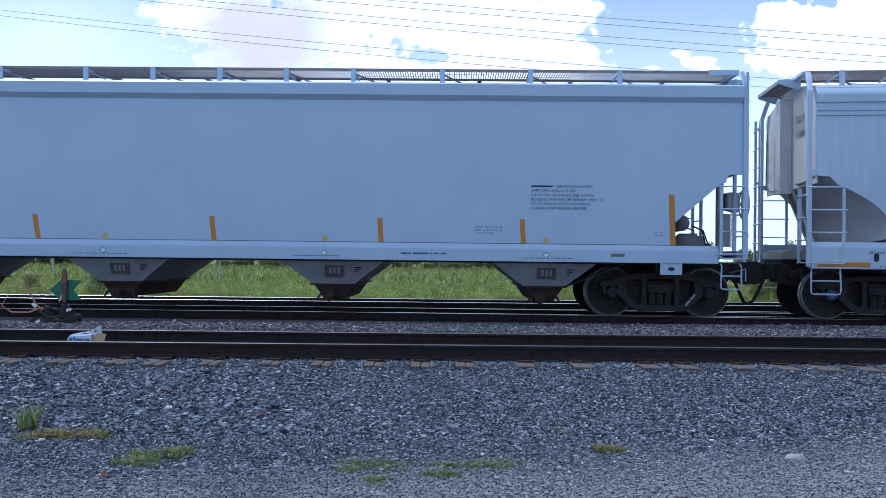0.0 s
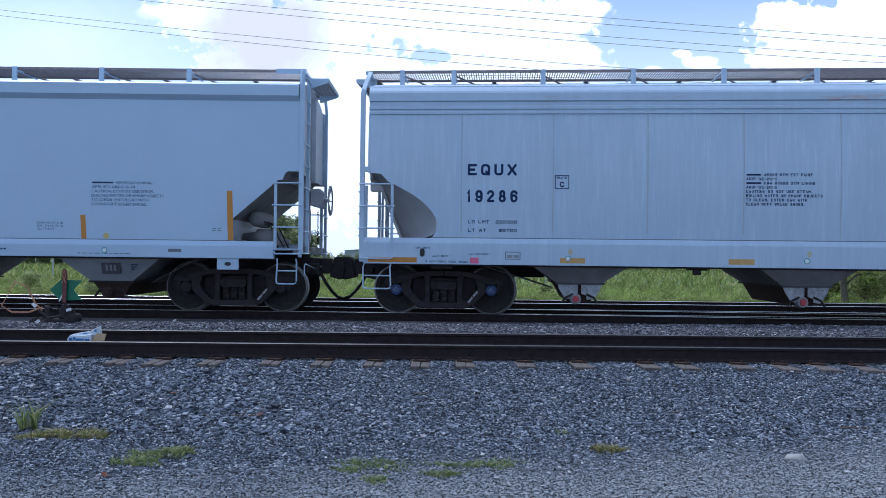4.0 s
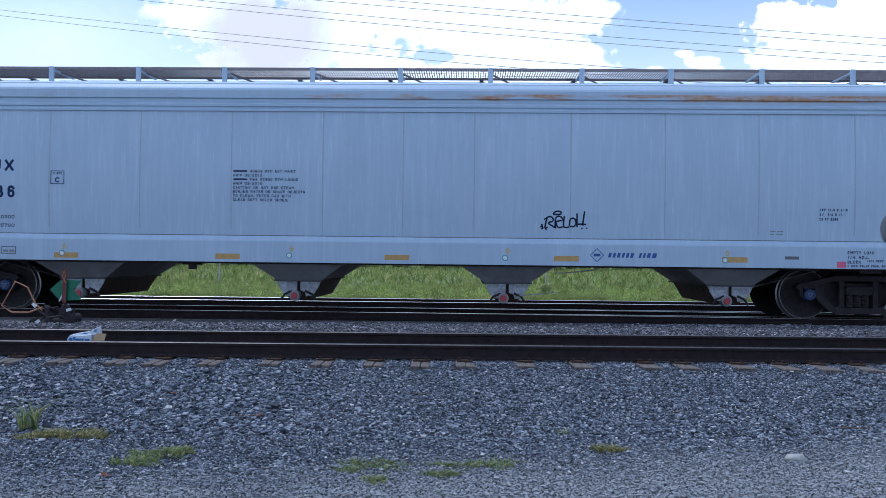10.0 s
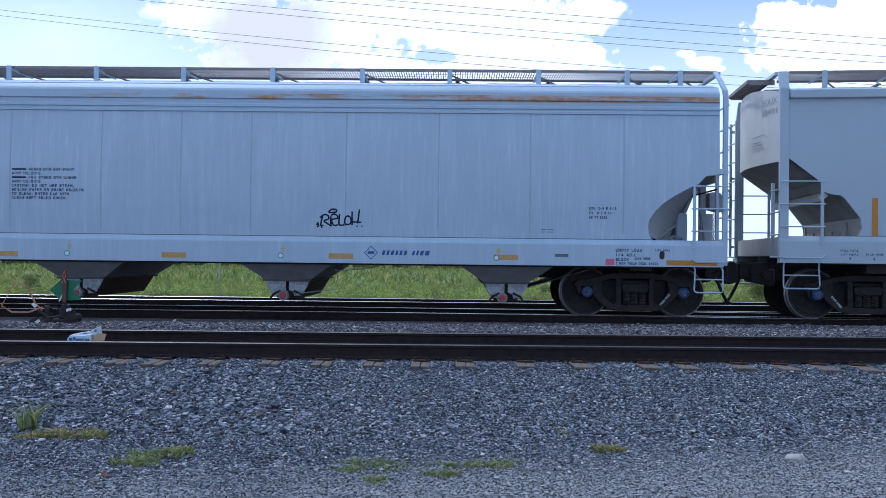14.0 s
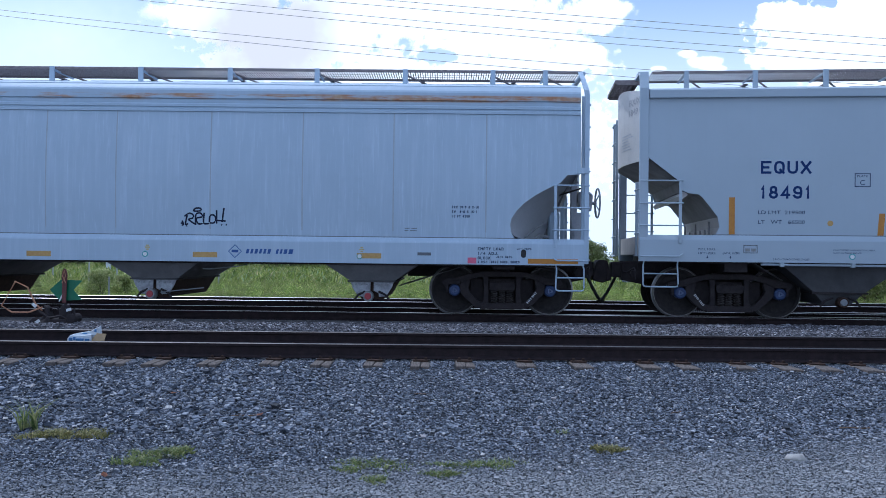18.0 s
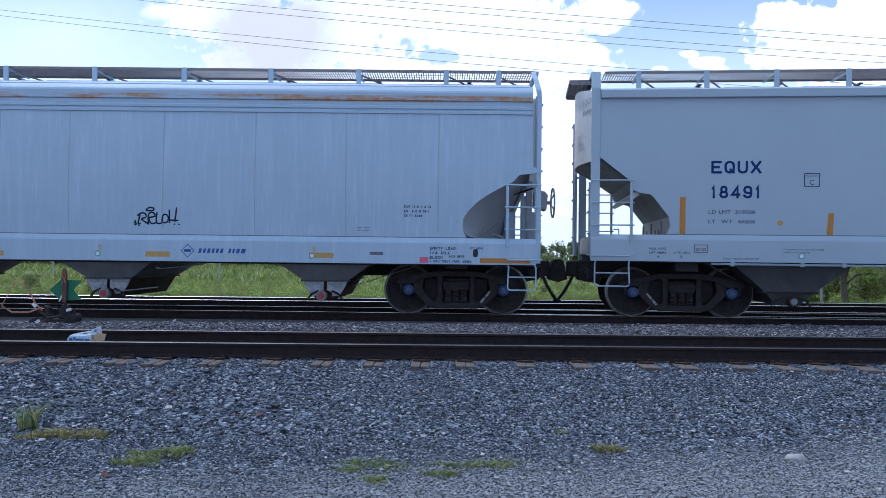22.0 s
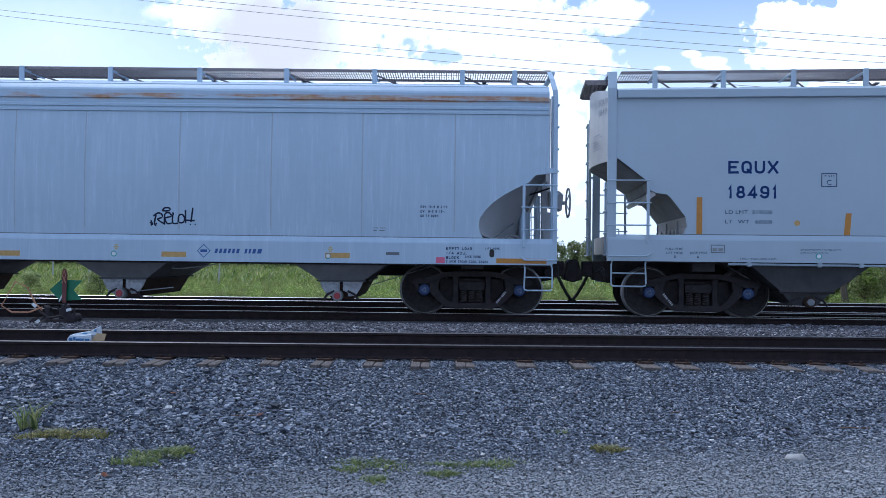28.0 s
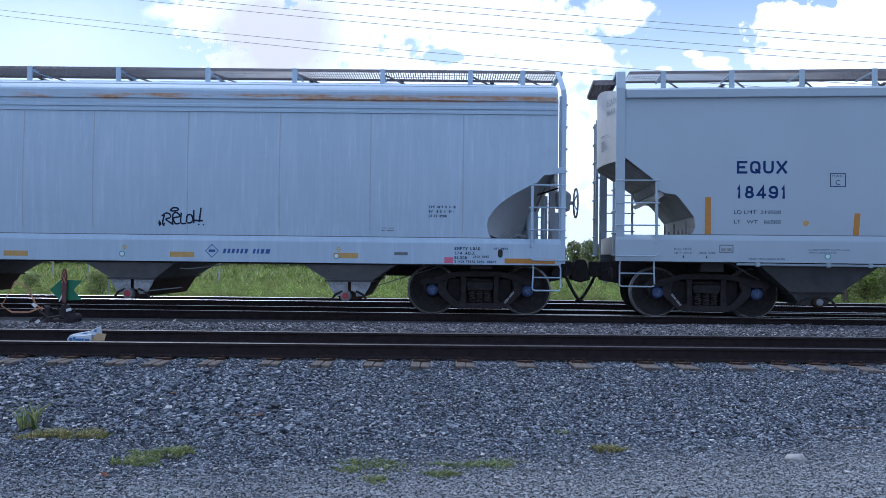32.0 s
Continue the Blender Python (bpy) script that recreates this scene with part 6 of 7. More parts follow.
def island_mat(name, stops, rough, leafy=0.0, relief=0.0, dust=False, patchy=0.75):
    m, nt, bsdf, out = node_mat(name)
    g = nt.nodes.new("ShaderNodeNewGeometry")
    r = nt.nodes.new("ShaderNodeValToRGB")
    while len(r.color_ramp.elements) < len(stops):
        r.color_ramp.elements.new(0.5)
    for e, (p, c) in zip(r.color_ramp.elements, stops):
        e.position, e.color = p, (*c, 1)
    nt.links.new(g.outputs["Random Per Island"], r.inputs["Fac"])
    col = blend(nt, ramp(nt, noise_node(nt, 55.0 if not leafy else 1.1, 4), 0.35, 0.65, (0, 0, 0), (0.4 if not leafy else patchy,) * 3), r.outputs["Color"], tuple(0.55 * v for v in stops[0][1]))
    if dust:
        tc = nt.nodes.new("ShaderNodeTexCoord")
        sp = nt.nodes.new("ShaderNodeVectorMath")
        sp.operation = "DOT_PRODUCT"
        sp.inputs[1].default_value = (0.12, -0.60, 0.0)
        nt.links.new(tc.outputs["Object"], sp.inputs[0])
        ad = nt.nodes.new("ShaderNodeMath")
        ad.operation = "ADD"
        nt.links.new(sp.outputs["Value"], ad.inputs[0])
        nt.links.new(noise_node(nt, 0.9, 6), ad.inputs[1])
        mr = nt.nodes.new("ShaderNodeMapRange")
        for k, v in enumerate((6.7, 7.3, 0.0, 0.8)):
            mr.inputs[k + 1].default_value = v
        nt.links.new(ad.outputs[0], mr.inputs[0])
        col = blend(nt, mr.outputs[0], col, (0.272, 0.275, 0.283))
    nt.links.new(col, bsdf.inputs["Base Color"])
    bsdf.inputs["Roughness"].default_value = rough
    if relief:
        bump(nt, bsdf, noise_node(nt, 90.0, 3), relief, 0.004)
    if leafy:
        tr = nt.nodes.new("ShaderNodeBsdfTranslucent")
        mx = nt.nodes.new("ShaderNodeMixShader")
        mx.inputs[0].default_value = leafy
        nt.links.new(col, tr.inputs["Color"])
        nt.links.new(bsdf.outputs[0], mx.inputs[1])
        nt.links.new(tr.outputs[0], mx.inputs[2])
        nt.links.new(mx.outputs[0], out.inputs["Surface"])
    return m


STONES = island_mat("crushed_stone", [(0.0, (0.019, 0.022, 0.028)), (0.35, (0.076, 0.089, 0.119)), (0.82, (0.224, 0.250, 0.305)), (0.985, (0.42, 0.425, 0.45)), (1.0, (0.62, 0.60, 0.57))], 0.85, 0.0, 0.3, True)
FIELD = island_mat("field_grass", [(0.0, (0.13, 0.19, 0.035)), (0.45, (0.30, 0.36, 0.08)), (0.85, (0.48, 0.46, 0.16)), (1.0, (0.60, 0.51, 0.29))], 0.6, 0.5, patchy=0.85)
WEED = island_mat("yard_weed", [(0.0, (0.10, 0.15, 0.04)), (0.5, (0.21, 0.27, 0.08)), (1.0, (0.40, 0.38, 0.18))], 0.6, 0.35, patchy=0.3)
LEAF = island_mat("shrub_leaf", [(0.0, (0.15, 0.23, 0.04)), (0.6, (0.40, 0.50, 0.11)), (1.0, (0.62, 0.64, 0.22))], 0.55, 0.6, patchy=0.25)
DRY_WEED = island_mat("dry_yard_weed", [(0.0, (0.13, 0.14, 0.04)), (0.5, (0.28, 0.27, 0.09)), (1.0, (0.46, 0.38, 0.18))], 0.6, 0.3, patchy=0.3)
SHRUB_LEAF = island_mat("pale_shrub_leaf", [(0.0, (0.20, 0.25, 0.08)), (0.6, (0.42, 0.46, 0.18)), (1.0, (0.64, 0.62, 0.34))], 0.55, 0.65, patchy=0.3)
TREE_LEAF = island_mat("tree_leaf", [(0.0, (0.14, 0.17, 0.06)), (0.6, (0.31, 0.35, 0.14)), (1.0, (0.52, 0.51, 0.29))], 0.55, 0.6, patchy=0.4)
BARK = surface("grey_brown_bark", (0.10, 0.08, 0.06), (0.16, 0.13, 0.10), 8, 0.9, 0, 0.5)
rng = np.random.default_rng(7)
CUBE = np.array([[x, y, z] for x in (-1, 1) for y in (-1, 1) for z in (-1, 1)], float)
QUADS = np.array([(0, 1, 3, 2), (4, 6, 7, 5), (0, 4, 5, 1), (2, 3, 7, 6), (1, 5, 7, 3)])


def stones(x0, x1, y0, y1, pitch, size, seed, flat=0.52, clear=None, far=None):
    """Angular stones on a jittered grid over a stretch of ground."""
    r = np.random.default_rng(seed)
    gx, gy = np.meshgrid(np.arange(x0, x1, pitch), np.arange(y0, y1, pitch))
    x, y = gx.ravel() + r.uniform(-0.6, 0.6, gx.size) * pitch, gy.ravel() + r.uniform(-0.6, 0.6, gx.size) * pitch
    if clear is not None:
        gap = np.abs(x[:, None] - np.asarray(clear)[None]).min(1)
        keep = (gap > 0.118) | (y < -7.04)
        x, y = x[keep], y[keep]
    if far:
        keep = y < far[0] + far[1] * np.clip(x, -6, 6)
        x, y = x[keep], y[keep]
    n = len(x)
    s = size * np.exp(r.normal(0, 0.26, n))
    shape = CUBE[None] * (1 + r.uniform(-0.42, 0.25, (n, 8, 3)))
    shape[:, :, 0] *= r.uniform(0.9, 1.55, (n, 1))
    a, b = r.uniform(0, 6.28, (n, 1)), r.uniform(-0.75, 0.75, (n, 1))
    px, py, pz = shape[:, :, 0], shape[:, :, 1], shape[:, :, 2] * flat
    py, pz = py * np.cos(b) - pz * np.sin(b), py * np.sin(b) + pz * np.cos(b)
    px, py = px * np.cos(a) - py * np.sin(a), px * np.sin(a) + py * np.cos(a)
    z = ground_z(y) + r.uniform(0.1, 1.5, n) * s
    v = np.stack([px, py, pz], 2) * s[:, None, None] + np.stack([x, y, z], 1)[:, None, :]
    f = QUADS[None] + (np.arange(n) * 8)[:, None, None]
    return v.reshape(-1, 3), f.reshape(-1, 4)


PURPLE_STONES = island_mat("dusty_purple_ballast", [(0.0, (0.035, 0.033, 0.04)), (0.5, (0.12, 0.115, 0.13)), (0.9, (0.26, 0.255, 0.28)), (1.0, (0.46, 0.46, 0.48))], 0.85, 0.0, 0.3)


def stone_field(label, *args, mat=None, **kw):
    v, f = stones(*args, **kw)
    return tagged(put("gravel_stones", quick_mesh("gravel_stones", v, f, mat or STONES)), label, "gravel", kind="stuff")


stone_field("loose angular grey gravel of the yard", -4.2, 4.2, -12.1, -9.9, 0.0155, 0.0057, 1)
stone_field("coarser grey ballast stones beside the track", -6.1, 6.1, -9.95, -6.45, 0.0195, 0.0073, 2, clear=near_ties)
stone_field("grey ballast stones between the tracks", -8.6, 8.6, -4.55, -2.2, 0.026, 0.0100, 3, far=(-2.75, 0.08), mat=PURPLE_STONES)
stone_field("scattered ballast stones along the siding", -10.5, 10.5, 1.3, 2.9, 0.06, 0.022, 4, mat=PURPLE_STONES)


PALE_STONES = island_mat("pale_limestone", [(0.0, (0.24, 0.22, 0.23)), (0.6, (0.36, 0.34, 0.34)), (1.0, (0.52, 0.51, 0.50))], 0.85, 0.0, 0.3)
stone_field("larger rough grey stones strewn on the gravel", -5.6, -1.2, -9.9, -7.3, 0.060, 0.0135, 5)
stone_field("pale stones strewn on the gravel", -4.2, 5.6, -11.0, -7.2, 0.36, 0.0105, 7, mat=PALE_STONES)


def blades(x, y, z, h, w, lean, seed):
    """Bent grass blades as three triangles each."""
    r = np.random.default_rng(seed)
    n = len(x)
    a, d = r.uniform(0, 6.28, n), r.uniform(0, 6.28, n)
    L = h * lean * r.uniform(0.3, 1.3, n)
    sx, sy = np.cos(a) * w / 2, np.sin(a) * w / 2
    v = np.zeros((n, 5, 3))
    v[:, 0] = np.stack([x - sx, y - sy, z], 1)
    v[:, 1] = np.stack([x + sx, y + sy, z], 1)
    mx, my = x + 0.3 * L * np.cos(d), y + 0.3 * L * np.sin(d)
    v[:, 2] = np.stack([mx - 0.8 * sx, my - 0.8 * sy, z + 0.6 * h], 1)
    v[:, 3] = np.stack([mx + 0.8 * sx, my + 0.8 * sy, z + 0.6 * h], 1)
    v[:, 4] = np.stack([x + L * np.cos(d), y + L * np.sin(d), z + h], 1)
    f = np.array([(0, 1, 3), (0, 3, 2), (2, 3, 4)])[None] + (np.arange(n) * 5)[:, None, None]
    return v.reshape(-1, 3), f.reshape(-1, 3)


def meadow(label, n, half, y0, y1, hmin, hmax, w, seed):
    r = np.random.default_rng(seed)
    y = y0 + (y1 - y0) * r.uniform(0, 1, n) ** 1.3
    x = r.uniform(-half, half, n)
    lump = np.array([noise.noise((a * 0.35, b * 0.35, 3.0)) + 0.5 * noise.noise((a * 1.1, b * 1.1, 8.0)) for a, b in zip(x, y)])
    h = np.clip(hmin + (hmax - hmin) * (0.45 + 1.1 * lump + r.normal(0, 0.16, n)), 0.08, hmax * 1.4)
    z = ground_z(y) - 0.02
    v, f = blades(x, y, z, h, w * r.uniform(0.6, 1.5, n), 0.95, seed + 1)
    return tagged(put("grass", quick_mesh("grass", v, f, FIELD)), label, "grass", kind="stuff")


meadow("tall sunlit green weeds along the siding", 60000, 14, 6.1, 10.5, 0.08, 0.44, 0.013, 11)
meadow("rough green grass of the field", 60000, 24, 10.5, 28, 0.08, 0.42, 0.026, 12)
meadow("distant green field grass", 40000, 72, 28, 110, 0.15, 0.60, 0.09, 13)


def weed_patch(label, spots, n, h, w, seed, lean=0.8, mat=None):
    r = np.random.default_rng(seed)
    xs, ys = [], []
    for cx, cy, rx, ry in spots:
        k = n // len(spots)
        t, q = r.uniform(0, 6.28, k), np.sqrt(r.uniform(0, 1, k))
        edge = 1 + 0.35 * np.sin(3 * t + seed) + 0.2 * np.sin(7 * t)
        xs.append(cx + rx * q * edge * np.cos(t))
        ys.append(cy + ry * q * edge * np.sin(t))
    x, y = np.concatenate(xs), np.concatenate(ys)
    z = ground_z(y) + 0.005
    v, f = blades(x, y, z, h * r.uniform(0.4, 1.3, len(x)), w * r.uniform(0.6, 1.4, len(x)), lean, seed)
    return tagged(put("weed_patch", quick_mesh("weed_patch", v, f, mat or WEED)), label, "weeds", "weeds in the gravel")


weed_patch("upright tuft of green grass in the gravel", [(-3.36, -9.78, 0.06, 0.05)], 90, 0.22, 0.009, 21, 0.75)
weed_patch("low straggling grass on the gravel", [(-3.10, -9.98, 0.17, 0.14), (-2.80, -9.96, 0.16, 0.13)], 1000, 0.045, 0.008, 22, 1.2, DRY_WEED)
weed_patch("flat bright green grass patch in the gravel", [(-2.02, -10.5, 0.20, 0.13), (-2.12, -10.72, 0.16, 0.10), (-1.92, -10.42, 0.10, 0.06)], 1500, 0.036, 0.008, 23, 1.2)
weed_patch("thin mossy weeds creeping over the gravel", [(-0.55, -10.68, 0.16, 0.10), (-0.35, -10.75, 0.17, 0.14), (-0.42, -11.1, 0.08, 0.08), (-0.62, -10.85, 0.10, 0.08)], 800, 0.030, 0.007, 24, 1.3)
weed_patch("flat green weeds on the gravel", [(0.15, -10.72, 0.20, 0.07), (0.43, -10.68, 0.16, 0.10), (0.02, -10.95, 0.12, 0.06)], 900, 0.030, 0.007, 25, 1.3)
weed_patch("small yellowish weed clump on the gravel", [(1.28, -10.26, 0.12, 0.08)], 380, 0.042, 0.008, 26, 1.1, DRY_WEED)
weed_patch("sparse weeds in the stones", [(1.02, -9.72, 0.06, 0.05)], 36, 0.035, 0.007, 27, 1.0)


def leaf_cloud(centres, radii, per, size, seed):
    """Small leaf quads scattered through clumps, denser towards their skins."""
    r = np.random.default_rng(seed)
    c = np.repeat(np.asarray(centres, float), per, 0)
    rad = np.repeat(np.asarray(radii, float), per)
    n = len(c)
    d = r.normal(0, 1, (n, 3))
    d /= np.linalg.norm(d, axis=1, keepdims=True)
    p = c + d * (rad * r.uniform(0.35, 1.0, n) ** 0.5)[:, None]
    face = d + 0.5 * r.normal(0, 1, (n, 3)) + np.array([0, 0, 0.6])
    a = np.cross(face, r.normal(0, 1, (n, 3)))
    a /= np.linalg.norm(a, axis=1, keepdims=True)
    b = np.cross(a, face)
    b /= np.linalg.norm(b, axis=1, keepdims=True)
    s = (size * r.uniform(0.6, 1.4, n))[:, None]
    v = np.stack([p - a * s, p + b * s * 0.5, p + a * s, p - b * s * 0.5], 1)
    f = np.arange(n * 4).reshape(n, 4)
    return v.reshape(-1, 3), f


def make_tree(height, spread, clumps, per, size, seed, trunk=0.12, leaf=None):
    r = random.Random(seed)
    bm = B()
    pts = [(0, 0, -0.1)]
    for k in range(1, 6):
        pts.append((r.uniform(-0.05, 0.05) * height * k / 5, r.uniform(-0.05, 0.05) * height * k / 5, height * 0.6 * k / 5))
    rings = []
    for k, p in enumerate(pts):
        w = trunk * (1.25 - k / 6.5)
        rings.append([(p[0] + w * math.cos(a), p[1] + w * math.sin(a), p[2]) for a in (2 * math.pi * j / 7 for j in range(7))])
    loft(bm, rings)
    cs, rs = [], []
    for k in range(clumps):
        a, u = r.uniform(0, 6.28), r.random()
        z = height * (0.30 + 0.62 * u)
        q = spread * (1 - abs(u - 0.4) * 0.9) * r.uniform(0.25, 1.0)
        c = (q * math.cos(a), q * math.sin(a), z)
        cs.append(c)
        rs.append(spread * r.uniform(0.18, 0.42))
        if k % 3 == 0:
            base = pts[2 + k % 3]
            tube(bm, [base, ((base[0] + c[0]) / 2, (base[1] + c[1]) / 2, (base[2] + c[2]) / 2 + 0.05 * height), c], trunk * 0.28, 5)
    v, f = leaf_cloud(cs, rs, per, size, seed)
    return mesh_of("trunk", bm, BARK), quick_mesh("crown", v, f, leaf or LEAF)


def tree(name, label, cat, group, meshes, x, y, turn, scale):
    t = tagged(group_empty(name, None, pose(x, y, ground_z(y), 0, 0, turn)), label, cat, group)
    sc = Matrix.Diagonal((scale, scale, scale, 1))
    put("trunk", meshes[0], t, sc)
    put("crown", meshes[1], t, sc)
    return t


FAR_TREES = [make_tree(5.0, 2.3, 30, 80, 0.19, s, 0.16, TREE_LEAF) for s in (31, 32, 33)]
rt = random.Random(5)
for k in range(66):
    x = -62 + 1.98 * k + rt.uniform(-1.4, 1.4)
    big = 1.32 if x < -18 else (0.55 if x < 11 else 0.80)
    tree("tree", "leafy green roadside tree across the field", "tree", "distant trees", FAR_TREES[k % 3], x, 92 + rt.uniform(-9, 14), rt.uniform(0, 360), big * rt.uniform(0.62, 1.12))
HEDGE = [make_tree(2.2, 1.5, 26, 60, 0.12, s, 0.06, TREE_LEAF) for s in (35, 36)]
for k in range(96):
    tree("bush", "olive green bush in the hedge across the field", "bush", "distant hedge", HEDGE[k % 2], -62 + 1.36 * k + rt.uniform(-0.6, 0.6), 84 + rt.uniform(-3, 5), rt.uniform(0, 360), rt.uniform(0.55, 0.95))
SHRUBS = [make_tree(1.5, 0.80, 34, 110, 0.040, s, 0.035, SHRUB_LEAF) for s in (41, 42)]
for k, (x, y, s) in enumerate(((9.9, 9.2, 0.65), (10.4, 9.6, 0.95), (11.0, 9.1, 1.1), (11.6, 9.9, 1.2), (12.4, 10.2, 1.15), (13.3, 9.2, 1.05), (14.0, 9.8, 1.2), (14.9, 9.2, 1.1), (12.9, 11.0, 1.2), (15.6, 10.5, 1.2))):
    tree("shrub", "dense green shrub at the edge of the siding", "bush", "shrubs by the siding", SHRUBS[k % 2], x, y, 70 * k, s)
for x, y, s in ((-10.25, 8.2, 0.70), (-9.75, 8.8, 0.62), (-13.5, 10.5, 0.6), (3.6, 11.5, 0.45)):
    tree("shrub", "low green bush in the field grass", "bush", "field bushes", SHRUBS[0], x, y, 50 * x, s)
young = make_tree(3.2, 1.0, 16, 90, 0.07, 51, 0.10)
tree("tree", "young tree with a grey trunk behind the siding", "tree", "", young, 12.28, 8.35, 0, 1.0)
rk = np.random.default_rng(61)
ky = rk.uniform(6.7, 13, 700) + np.abs(rk.normal(0, 5, 700)) * (rk.uniform(0, 1, 700) > 0.55)
kx = rk.uniform(-17, 17, 700)
kr = rk.uniform(0.10, 0.27, 700)
v, f = leaf_cloud(np.stack([kx, ky, ground_z(ky) + 0.9 * kr + rk.uniform(0, 0.15, 700)], 1), kr, 60, 0.030, 62)
tagged(put("weed_clumps", quick_mesh("weed_clumps", v, f, LEAF)), "leafy green weed clumps among the field grass", "weeds", kind="stuff")
# ---- clouds far off, drifting, and overhead wires ----
drifting = []
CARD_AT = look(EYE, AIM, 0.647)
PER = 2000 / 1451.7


def cloud_mat(name, puffs, holes, grey, rag, soft, seed, glow=1.25):
    """White cloud: rounded masses with a ragged edge, greyer at heart."""
    m, nt, bsdf, out = node_mat(name)
    nt.nodes.remove(bsdf)
    tc = nt.nodes.new("ShaderNodeTexCoord")

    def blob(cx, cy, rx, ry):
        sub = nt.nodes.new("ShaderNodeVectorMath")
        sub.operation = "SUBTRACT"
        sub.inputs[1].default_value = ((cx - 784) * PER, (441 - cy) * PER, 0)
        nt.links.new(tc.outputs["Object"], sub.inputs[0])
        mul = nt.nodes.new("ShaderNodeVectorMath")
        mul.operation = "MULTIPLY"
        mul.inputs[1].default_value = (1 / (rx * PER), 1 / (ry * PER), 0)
        nt.links.new(sub.outputs[0], mul.inputs[0])
        ln = nt.nodes.new("ShaderNodeVectorMath")
        ln.operation = "LENGTH"
        nt.links.new(mul.outputs[0], ln.inputs[0])
        inv = nt.nodes.new("ShaderNodeMath")
        inv.operation = "SUBTRACT"
        inv.inputs[0].default_value = 1.0
        nt.links.new(ln.outputs["Value"], inv.inputs[1])
        return inv.outputs[0]

    def join(op, a, b):
        n = nt.nodes.new("ShaderNodeMath")
        n.operation = op
        for sock, v in zip(n.inputs, (a, b)):
            if isinstance(v, float):
                sock.default_value = v
            else:
                nt.links.new(v, sock)
        return n.outputs[0]

    def swirl(scale, k):
        mp = nt.nodes.new("ShaderNodeMapping")
        mp.inputs["Location"].default_value = (seed * 131.0, k * 57.0, seed)
        nt.links.new(tc.outputs["Object"], mp.inputs[0])
        n = nt.nodes.new("ShaderNodeTexNoise")
        n.inputs["Scale"].default_value, n.inputs["Detail"].default_value, n.inputs["Roughness"].default_value = scale, 7, 0.55
        nt.links.new(mp.outputs[0], n.inputs["Vector"])
        return join("SUBTRACT", n.outputs["Fac"], 0.5)

    mask = None
    for p in puffs:
        mask = blob(*p) if mask is None else join("MAXIMUM", mask, blob(*p))
    for h in holes:
        mask = join("MINIMUM", mask, join("MULTIPLY", blob(*h), -1.0))
    ragged = join("ADD", mask, join("MULTIPLY", swirl(0.030, 1), rag))
    al = nt.nodes.new("ShaderNodeMapRange")
    al.interpolation_type = "SMOOTHSTEP"
    for k, v in enumerate((0.0, soft, 0.0, 1.0)):
        al.inputs[k + 1].default_value = v
    nt.links.new(ragged, al.inputs[0])
    shade = nt.nodes.new("ShaderNodeMapRange")
    shade.interpolation_type = "SMOOTHSTEP"
    for k, v in enumerate((-0.1, 0.55, 0.0, 1.0)):
        shade.inputs[k + 1].default_value = v
    if grey:
        nt.links.new(join("ADD", blob(*grey), join("MULTIPLY", swirl(0.012, 2), 0.9)), shade.inputs[0])
    else:
        shade.inputs[0].default_value = -1
    col = blend(nt, shade.outputs[0], (glow, glow, glow), (0.93, 0.865, 0.85))
    em = nt.nodes.new("ShaderNodeEmission")
    nt.links.new(col, em.inputs["Color"])
    tr = nt.nodes.new("ShaderNodeBsdfTransparent")
    mx = nt.nodes.new("ShaderNodeMixShader")
    nt.links.new(al.outputs[0], mx.inputs[0])
    nt.links.new(tr.outputs[0], mx.inputs[1])
    nt.links.new(em.outputs[0], mx.inputs[2])
    nt.links.new(mx.outputs[0], out.inputs["Surface"])
    return m


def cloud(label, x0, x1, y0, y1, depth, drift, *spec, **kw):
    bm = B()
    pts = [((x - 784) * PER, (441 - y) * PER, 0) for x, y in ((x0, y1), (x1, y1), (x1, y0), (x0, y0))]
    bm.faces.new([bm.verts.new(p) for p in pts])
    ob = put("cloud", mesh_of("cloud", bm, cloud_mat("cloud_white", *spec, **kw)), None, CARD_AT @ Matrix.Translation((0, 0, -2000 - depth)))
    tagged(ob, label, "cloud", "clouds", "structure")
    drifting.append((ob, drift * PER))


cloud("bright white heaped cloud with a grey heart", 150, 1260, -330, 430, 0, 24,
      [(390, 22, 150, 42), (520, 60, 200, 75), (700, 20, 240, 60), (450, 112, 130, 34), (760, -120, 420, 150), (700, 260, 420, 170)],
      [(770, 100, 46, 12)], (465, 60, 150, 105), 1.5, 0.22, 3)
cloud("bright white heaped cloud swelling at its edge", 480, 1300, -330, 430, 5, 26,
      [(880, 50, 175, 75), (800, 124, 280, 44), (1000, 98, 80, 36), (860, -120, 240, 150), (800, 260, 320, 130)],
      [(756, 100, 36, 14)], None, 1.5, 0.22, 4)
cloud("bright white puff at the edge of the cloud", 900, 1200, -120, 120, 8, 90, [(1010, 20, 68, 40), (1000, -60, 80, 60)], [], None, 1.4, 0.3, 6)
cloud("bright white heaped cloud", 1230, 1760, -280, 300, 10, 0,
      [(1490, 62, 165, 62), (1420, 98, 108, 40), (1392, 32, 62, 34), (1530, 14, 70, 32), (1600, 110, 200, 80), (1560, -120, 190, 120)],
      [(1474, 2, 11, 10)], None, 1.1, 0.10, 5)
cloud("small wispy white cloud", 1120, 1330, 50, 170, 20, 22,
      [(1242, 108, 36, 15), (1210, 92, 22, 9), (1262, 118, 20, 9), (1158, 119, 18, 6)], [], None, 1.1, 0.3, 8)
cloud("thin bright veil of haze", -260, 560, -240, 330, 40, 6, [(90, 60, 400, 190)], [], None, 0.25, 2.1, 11)
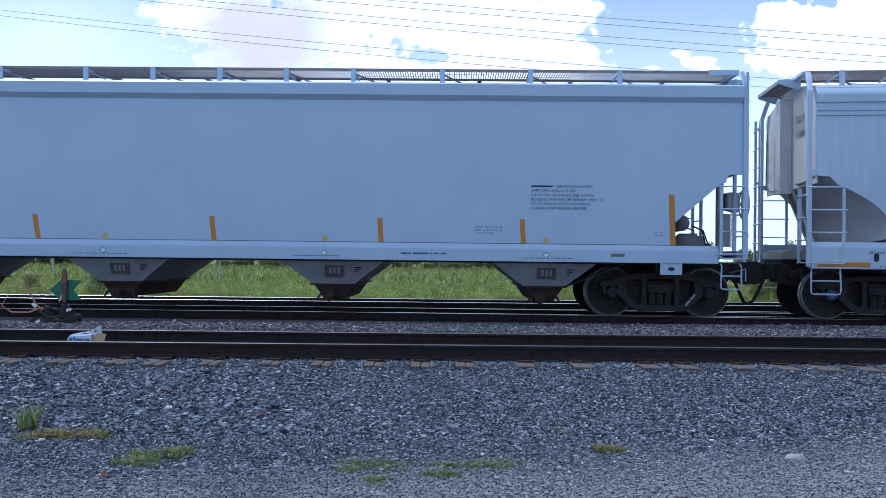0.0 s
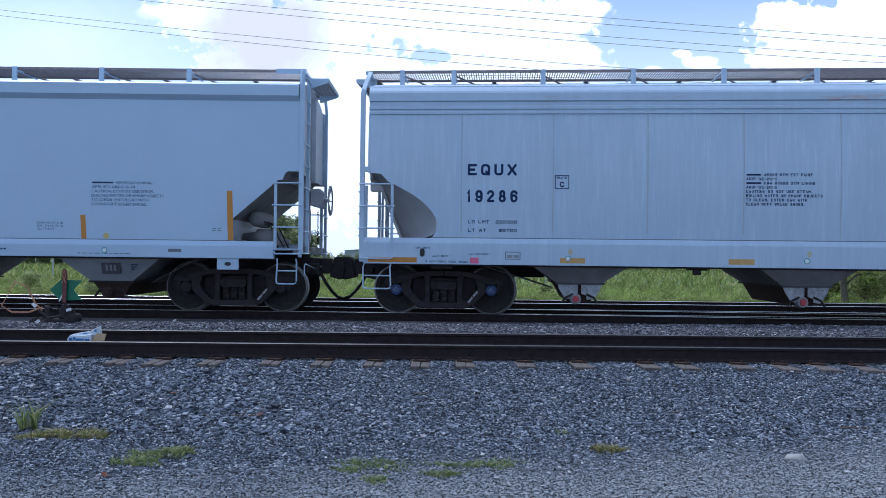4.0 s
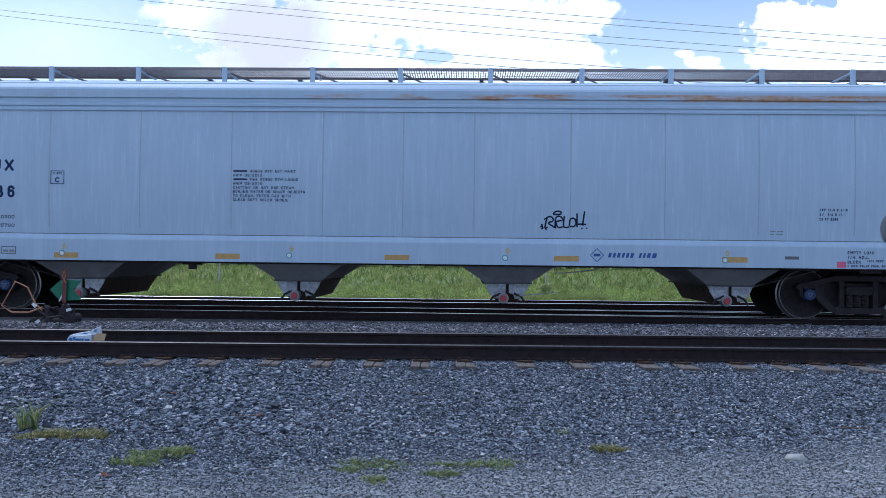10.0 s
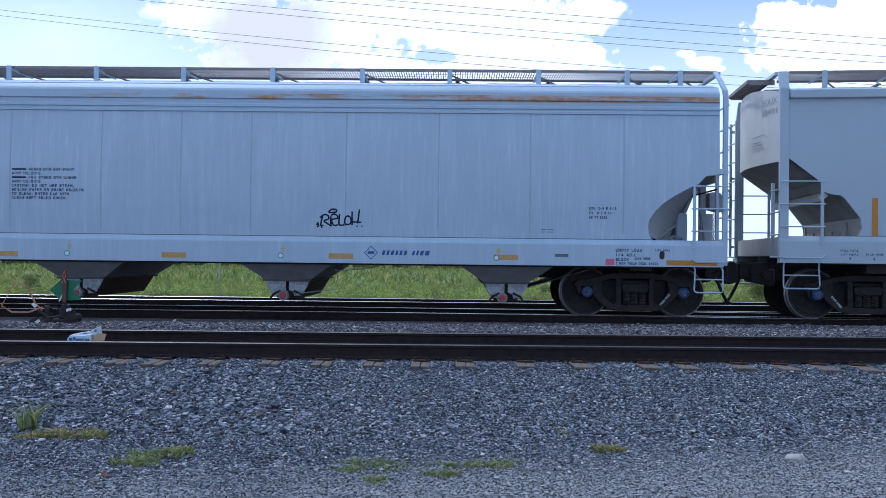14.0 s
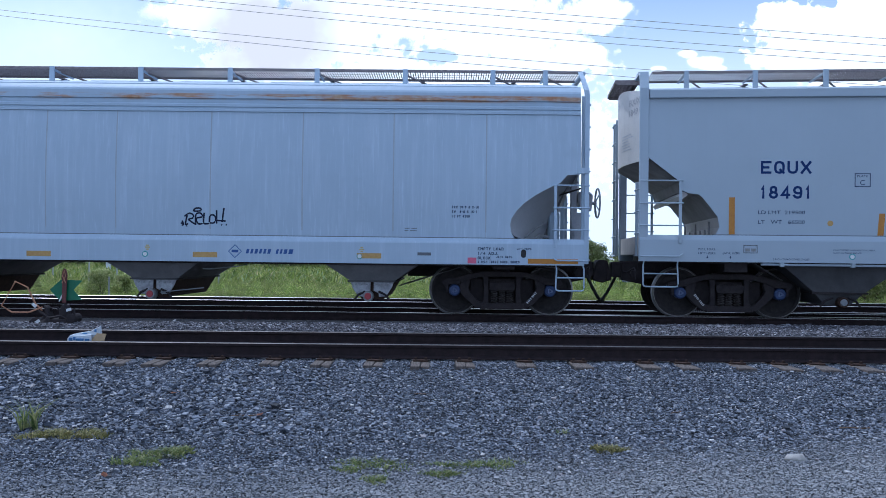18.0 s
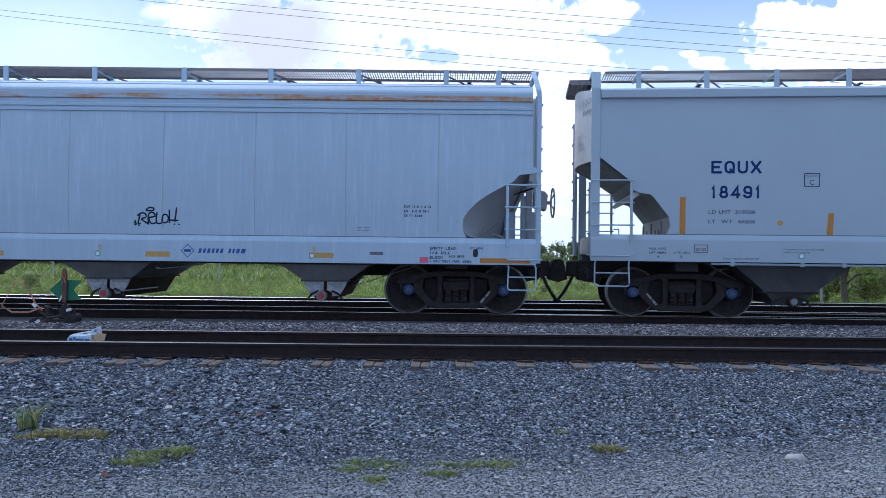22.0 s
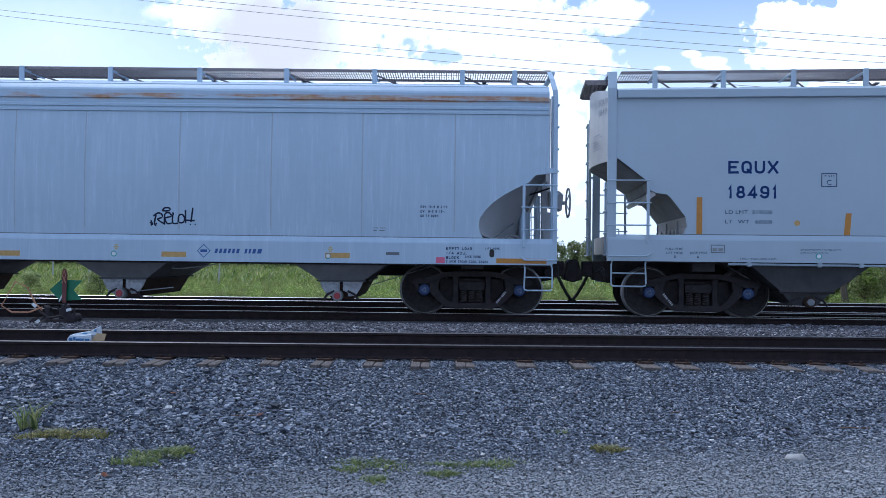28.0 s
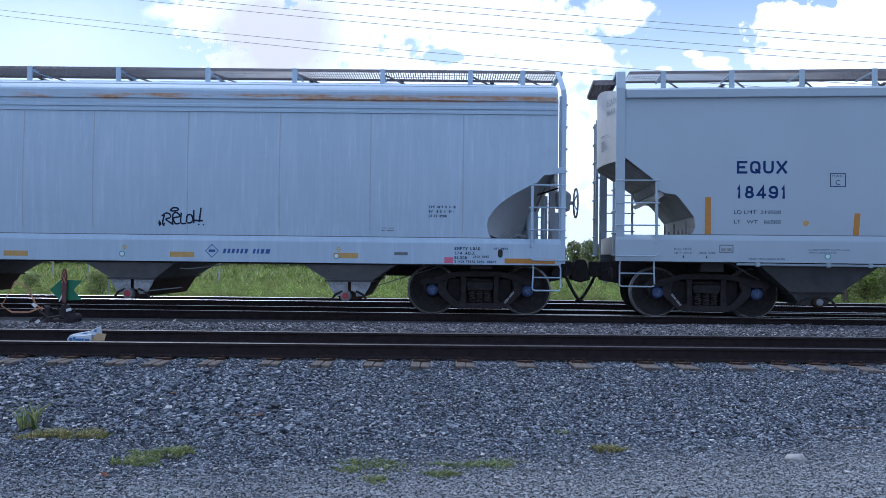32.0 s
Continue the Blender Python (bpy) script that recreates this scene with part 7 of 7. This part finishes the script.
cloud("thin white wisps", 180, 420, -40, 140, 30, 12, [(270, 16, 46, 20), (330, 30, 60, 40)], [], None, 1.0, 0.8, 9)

# Cable grey lightened in place of the glare of bright cloud behind.
WIRE = surface("pale_overhead_cable", (0.33, 0.31, 0.30), (0.40, 0.38, 0.37), 3, 0.6, 0.3)


def wire(x0, z0, xm, zm, x1, z1):
    """A cable hanging in a shallow curve through three points, 45 m beyond the tracks."""
    bm = B()
    pts = []
    for k in range(25):
        x = -110 + 220 * k / 24
        l0 = (x - xm) * (x - x1) / ((x0 - xm) * (x0 - x1))
        l1 = (x - x0) * (x - x1) / ((xm - x0) * (xm - x1))
        l2 = (x - x0) * (x - xm) / ((x1 - x0) * (x1 - xm))
        pts.append((x, 45.0, z0 * l0 + zm * l1 + z1 * l2))
    tube(bm, pts, 0.020, 5)
    tagged(part("overhead_wire", bm, WIRE, None), "thin dark overhead power cable against the sky", "cable", "overhead wires")


wire(-33.4, 19.33, -0.1, 16.44, 14.4, 15.45)
wire(-33.4, 18.90, -0.1, 15.84, 5.7, 15.40)
wire(-18.8, 20.27, -0.1, 18.74, 33.3, 16.58)
wire(-23.2, 20.21, -0.1, 18.23, 33.3, 16.11)
wire(-4.7, 20.44, -0.1, 20.11, 33.3, 17.94)
wire(-10.0, 20.37, -0.1, 19.64, 33.3, 17.43)
# ---- the train's run: seconds and metres still to go to its mark ----
RUN = [(0, 24.407), (1, 22.275), (2, 20.229), (3, 18.265), (3.5, 17.313), (5.5, 13.775), (6, 12.946), (7, 11.360), (8, 9.898), (9, 8.546), (10, 7.274),
       (11, 6.132), (12, 5.075), (13, 4.120), (14, 3.241), (14.5, 2.849), (16.5, 1.517), (17, 1.248), (18, 0.778), (19, 0.413), (20, 0.148), (21, -0.015),
       (22, -0.085), (23, -0.067), (24, 0.000), (25, 0.047), (25.5, 0.073), (27.5, 0.185), (28, 0.210), (29, 0.260), (30, 0.310), (31, 0.344), (32, 0.360)]


def run(t):
    """How far the train stands from its mark, gliding through the rows of RUN."""
    ts, ss = [r[0] for r in RUN], [r[1] for r in RUN]
    slope = [(ss[min(i + 1, len(ss) - 1)] - ss[max(i - 1, 0)]) / (ts[min(i + 1, len(ss) - 1)] - ts[max(i - 1, 0)]) for i in range(len(ss))]
    i = max(k for k in range(len(ts) - 1) if ts[k] <= t)
    h = ts[i + 1] - ts[i]
    u = (t - ts[i]) / h
    return ((1 + 2 * u) * (1 - u) ** 2 * ss[i] + u * (1 - u) ** 2 * h * slope[i] + u * u * (3 - 2 * u) * ss[i + 1] + u * u * (u - 1) * h * slope[i + 1])


def car_pose(car, t):
    x = CENTRES[car] + run(t)
    h = TRUCKS[car]
    a, b = branch(x - h), branch(x + h)
    return pose(x, (a + b) / 2, 0, 0, 0, math.degrees(math.atan2(b - a, 2 * h)))


def motions():
    times = [0.25 * k for k in range(57)] + [14.5 + 0.5 * k for k in range(36)]
    for car in (car_a, car_b, car_c):
        walk(car, [(t, car_pose(car, t)) for t in times])
    for w, car, wx, turn in spinning:
        walk(w, [(t, pose(wx, 0, AXLE) @ Matrix.Rotation(run(t) / AXLE, 4, "Y") @ pose(0, 0, 0, 0, 0, turn)) for t in times])
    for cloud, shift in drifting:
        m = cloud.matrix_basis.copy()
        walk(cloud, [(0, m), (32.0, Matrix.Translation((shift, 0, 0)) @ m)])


motions()
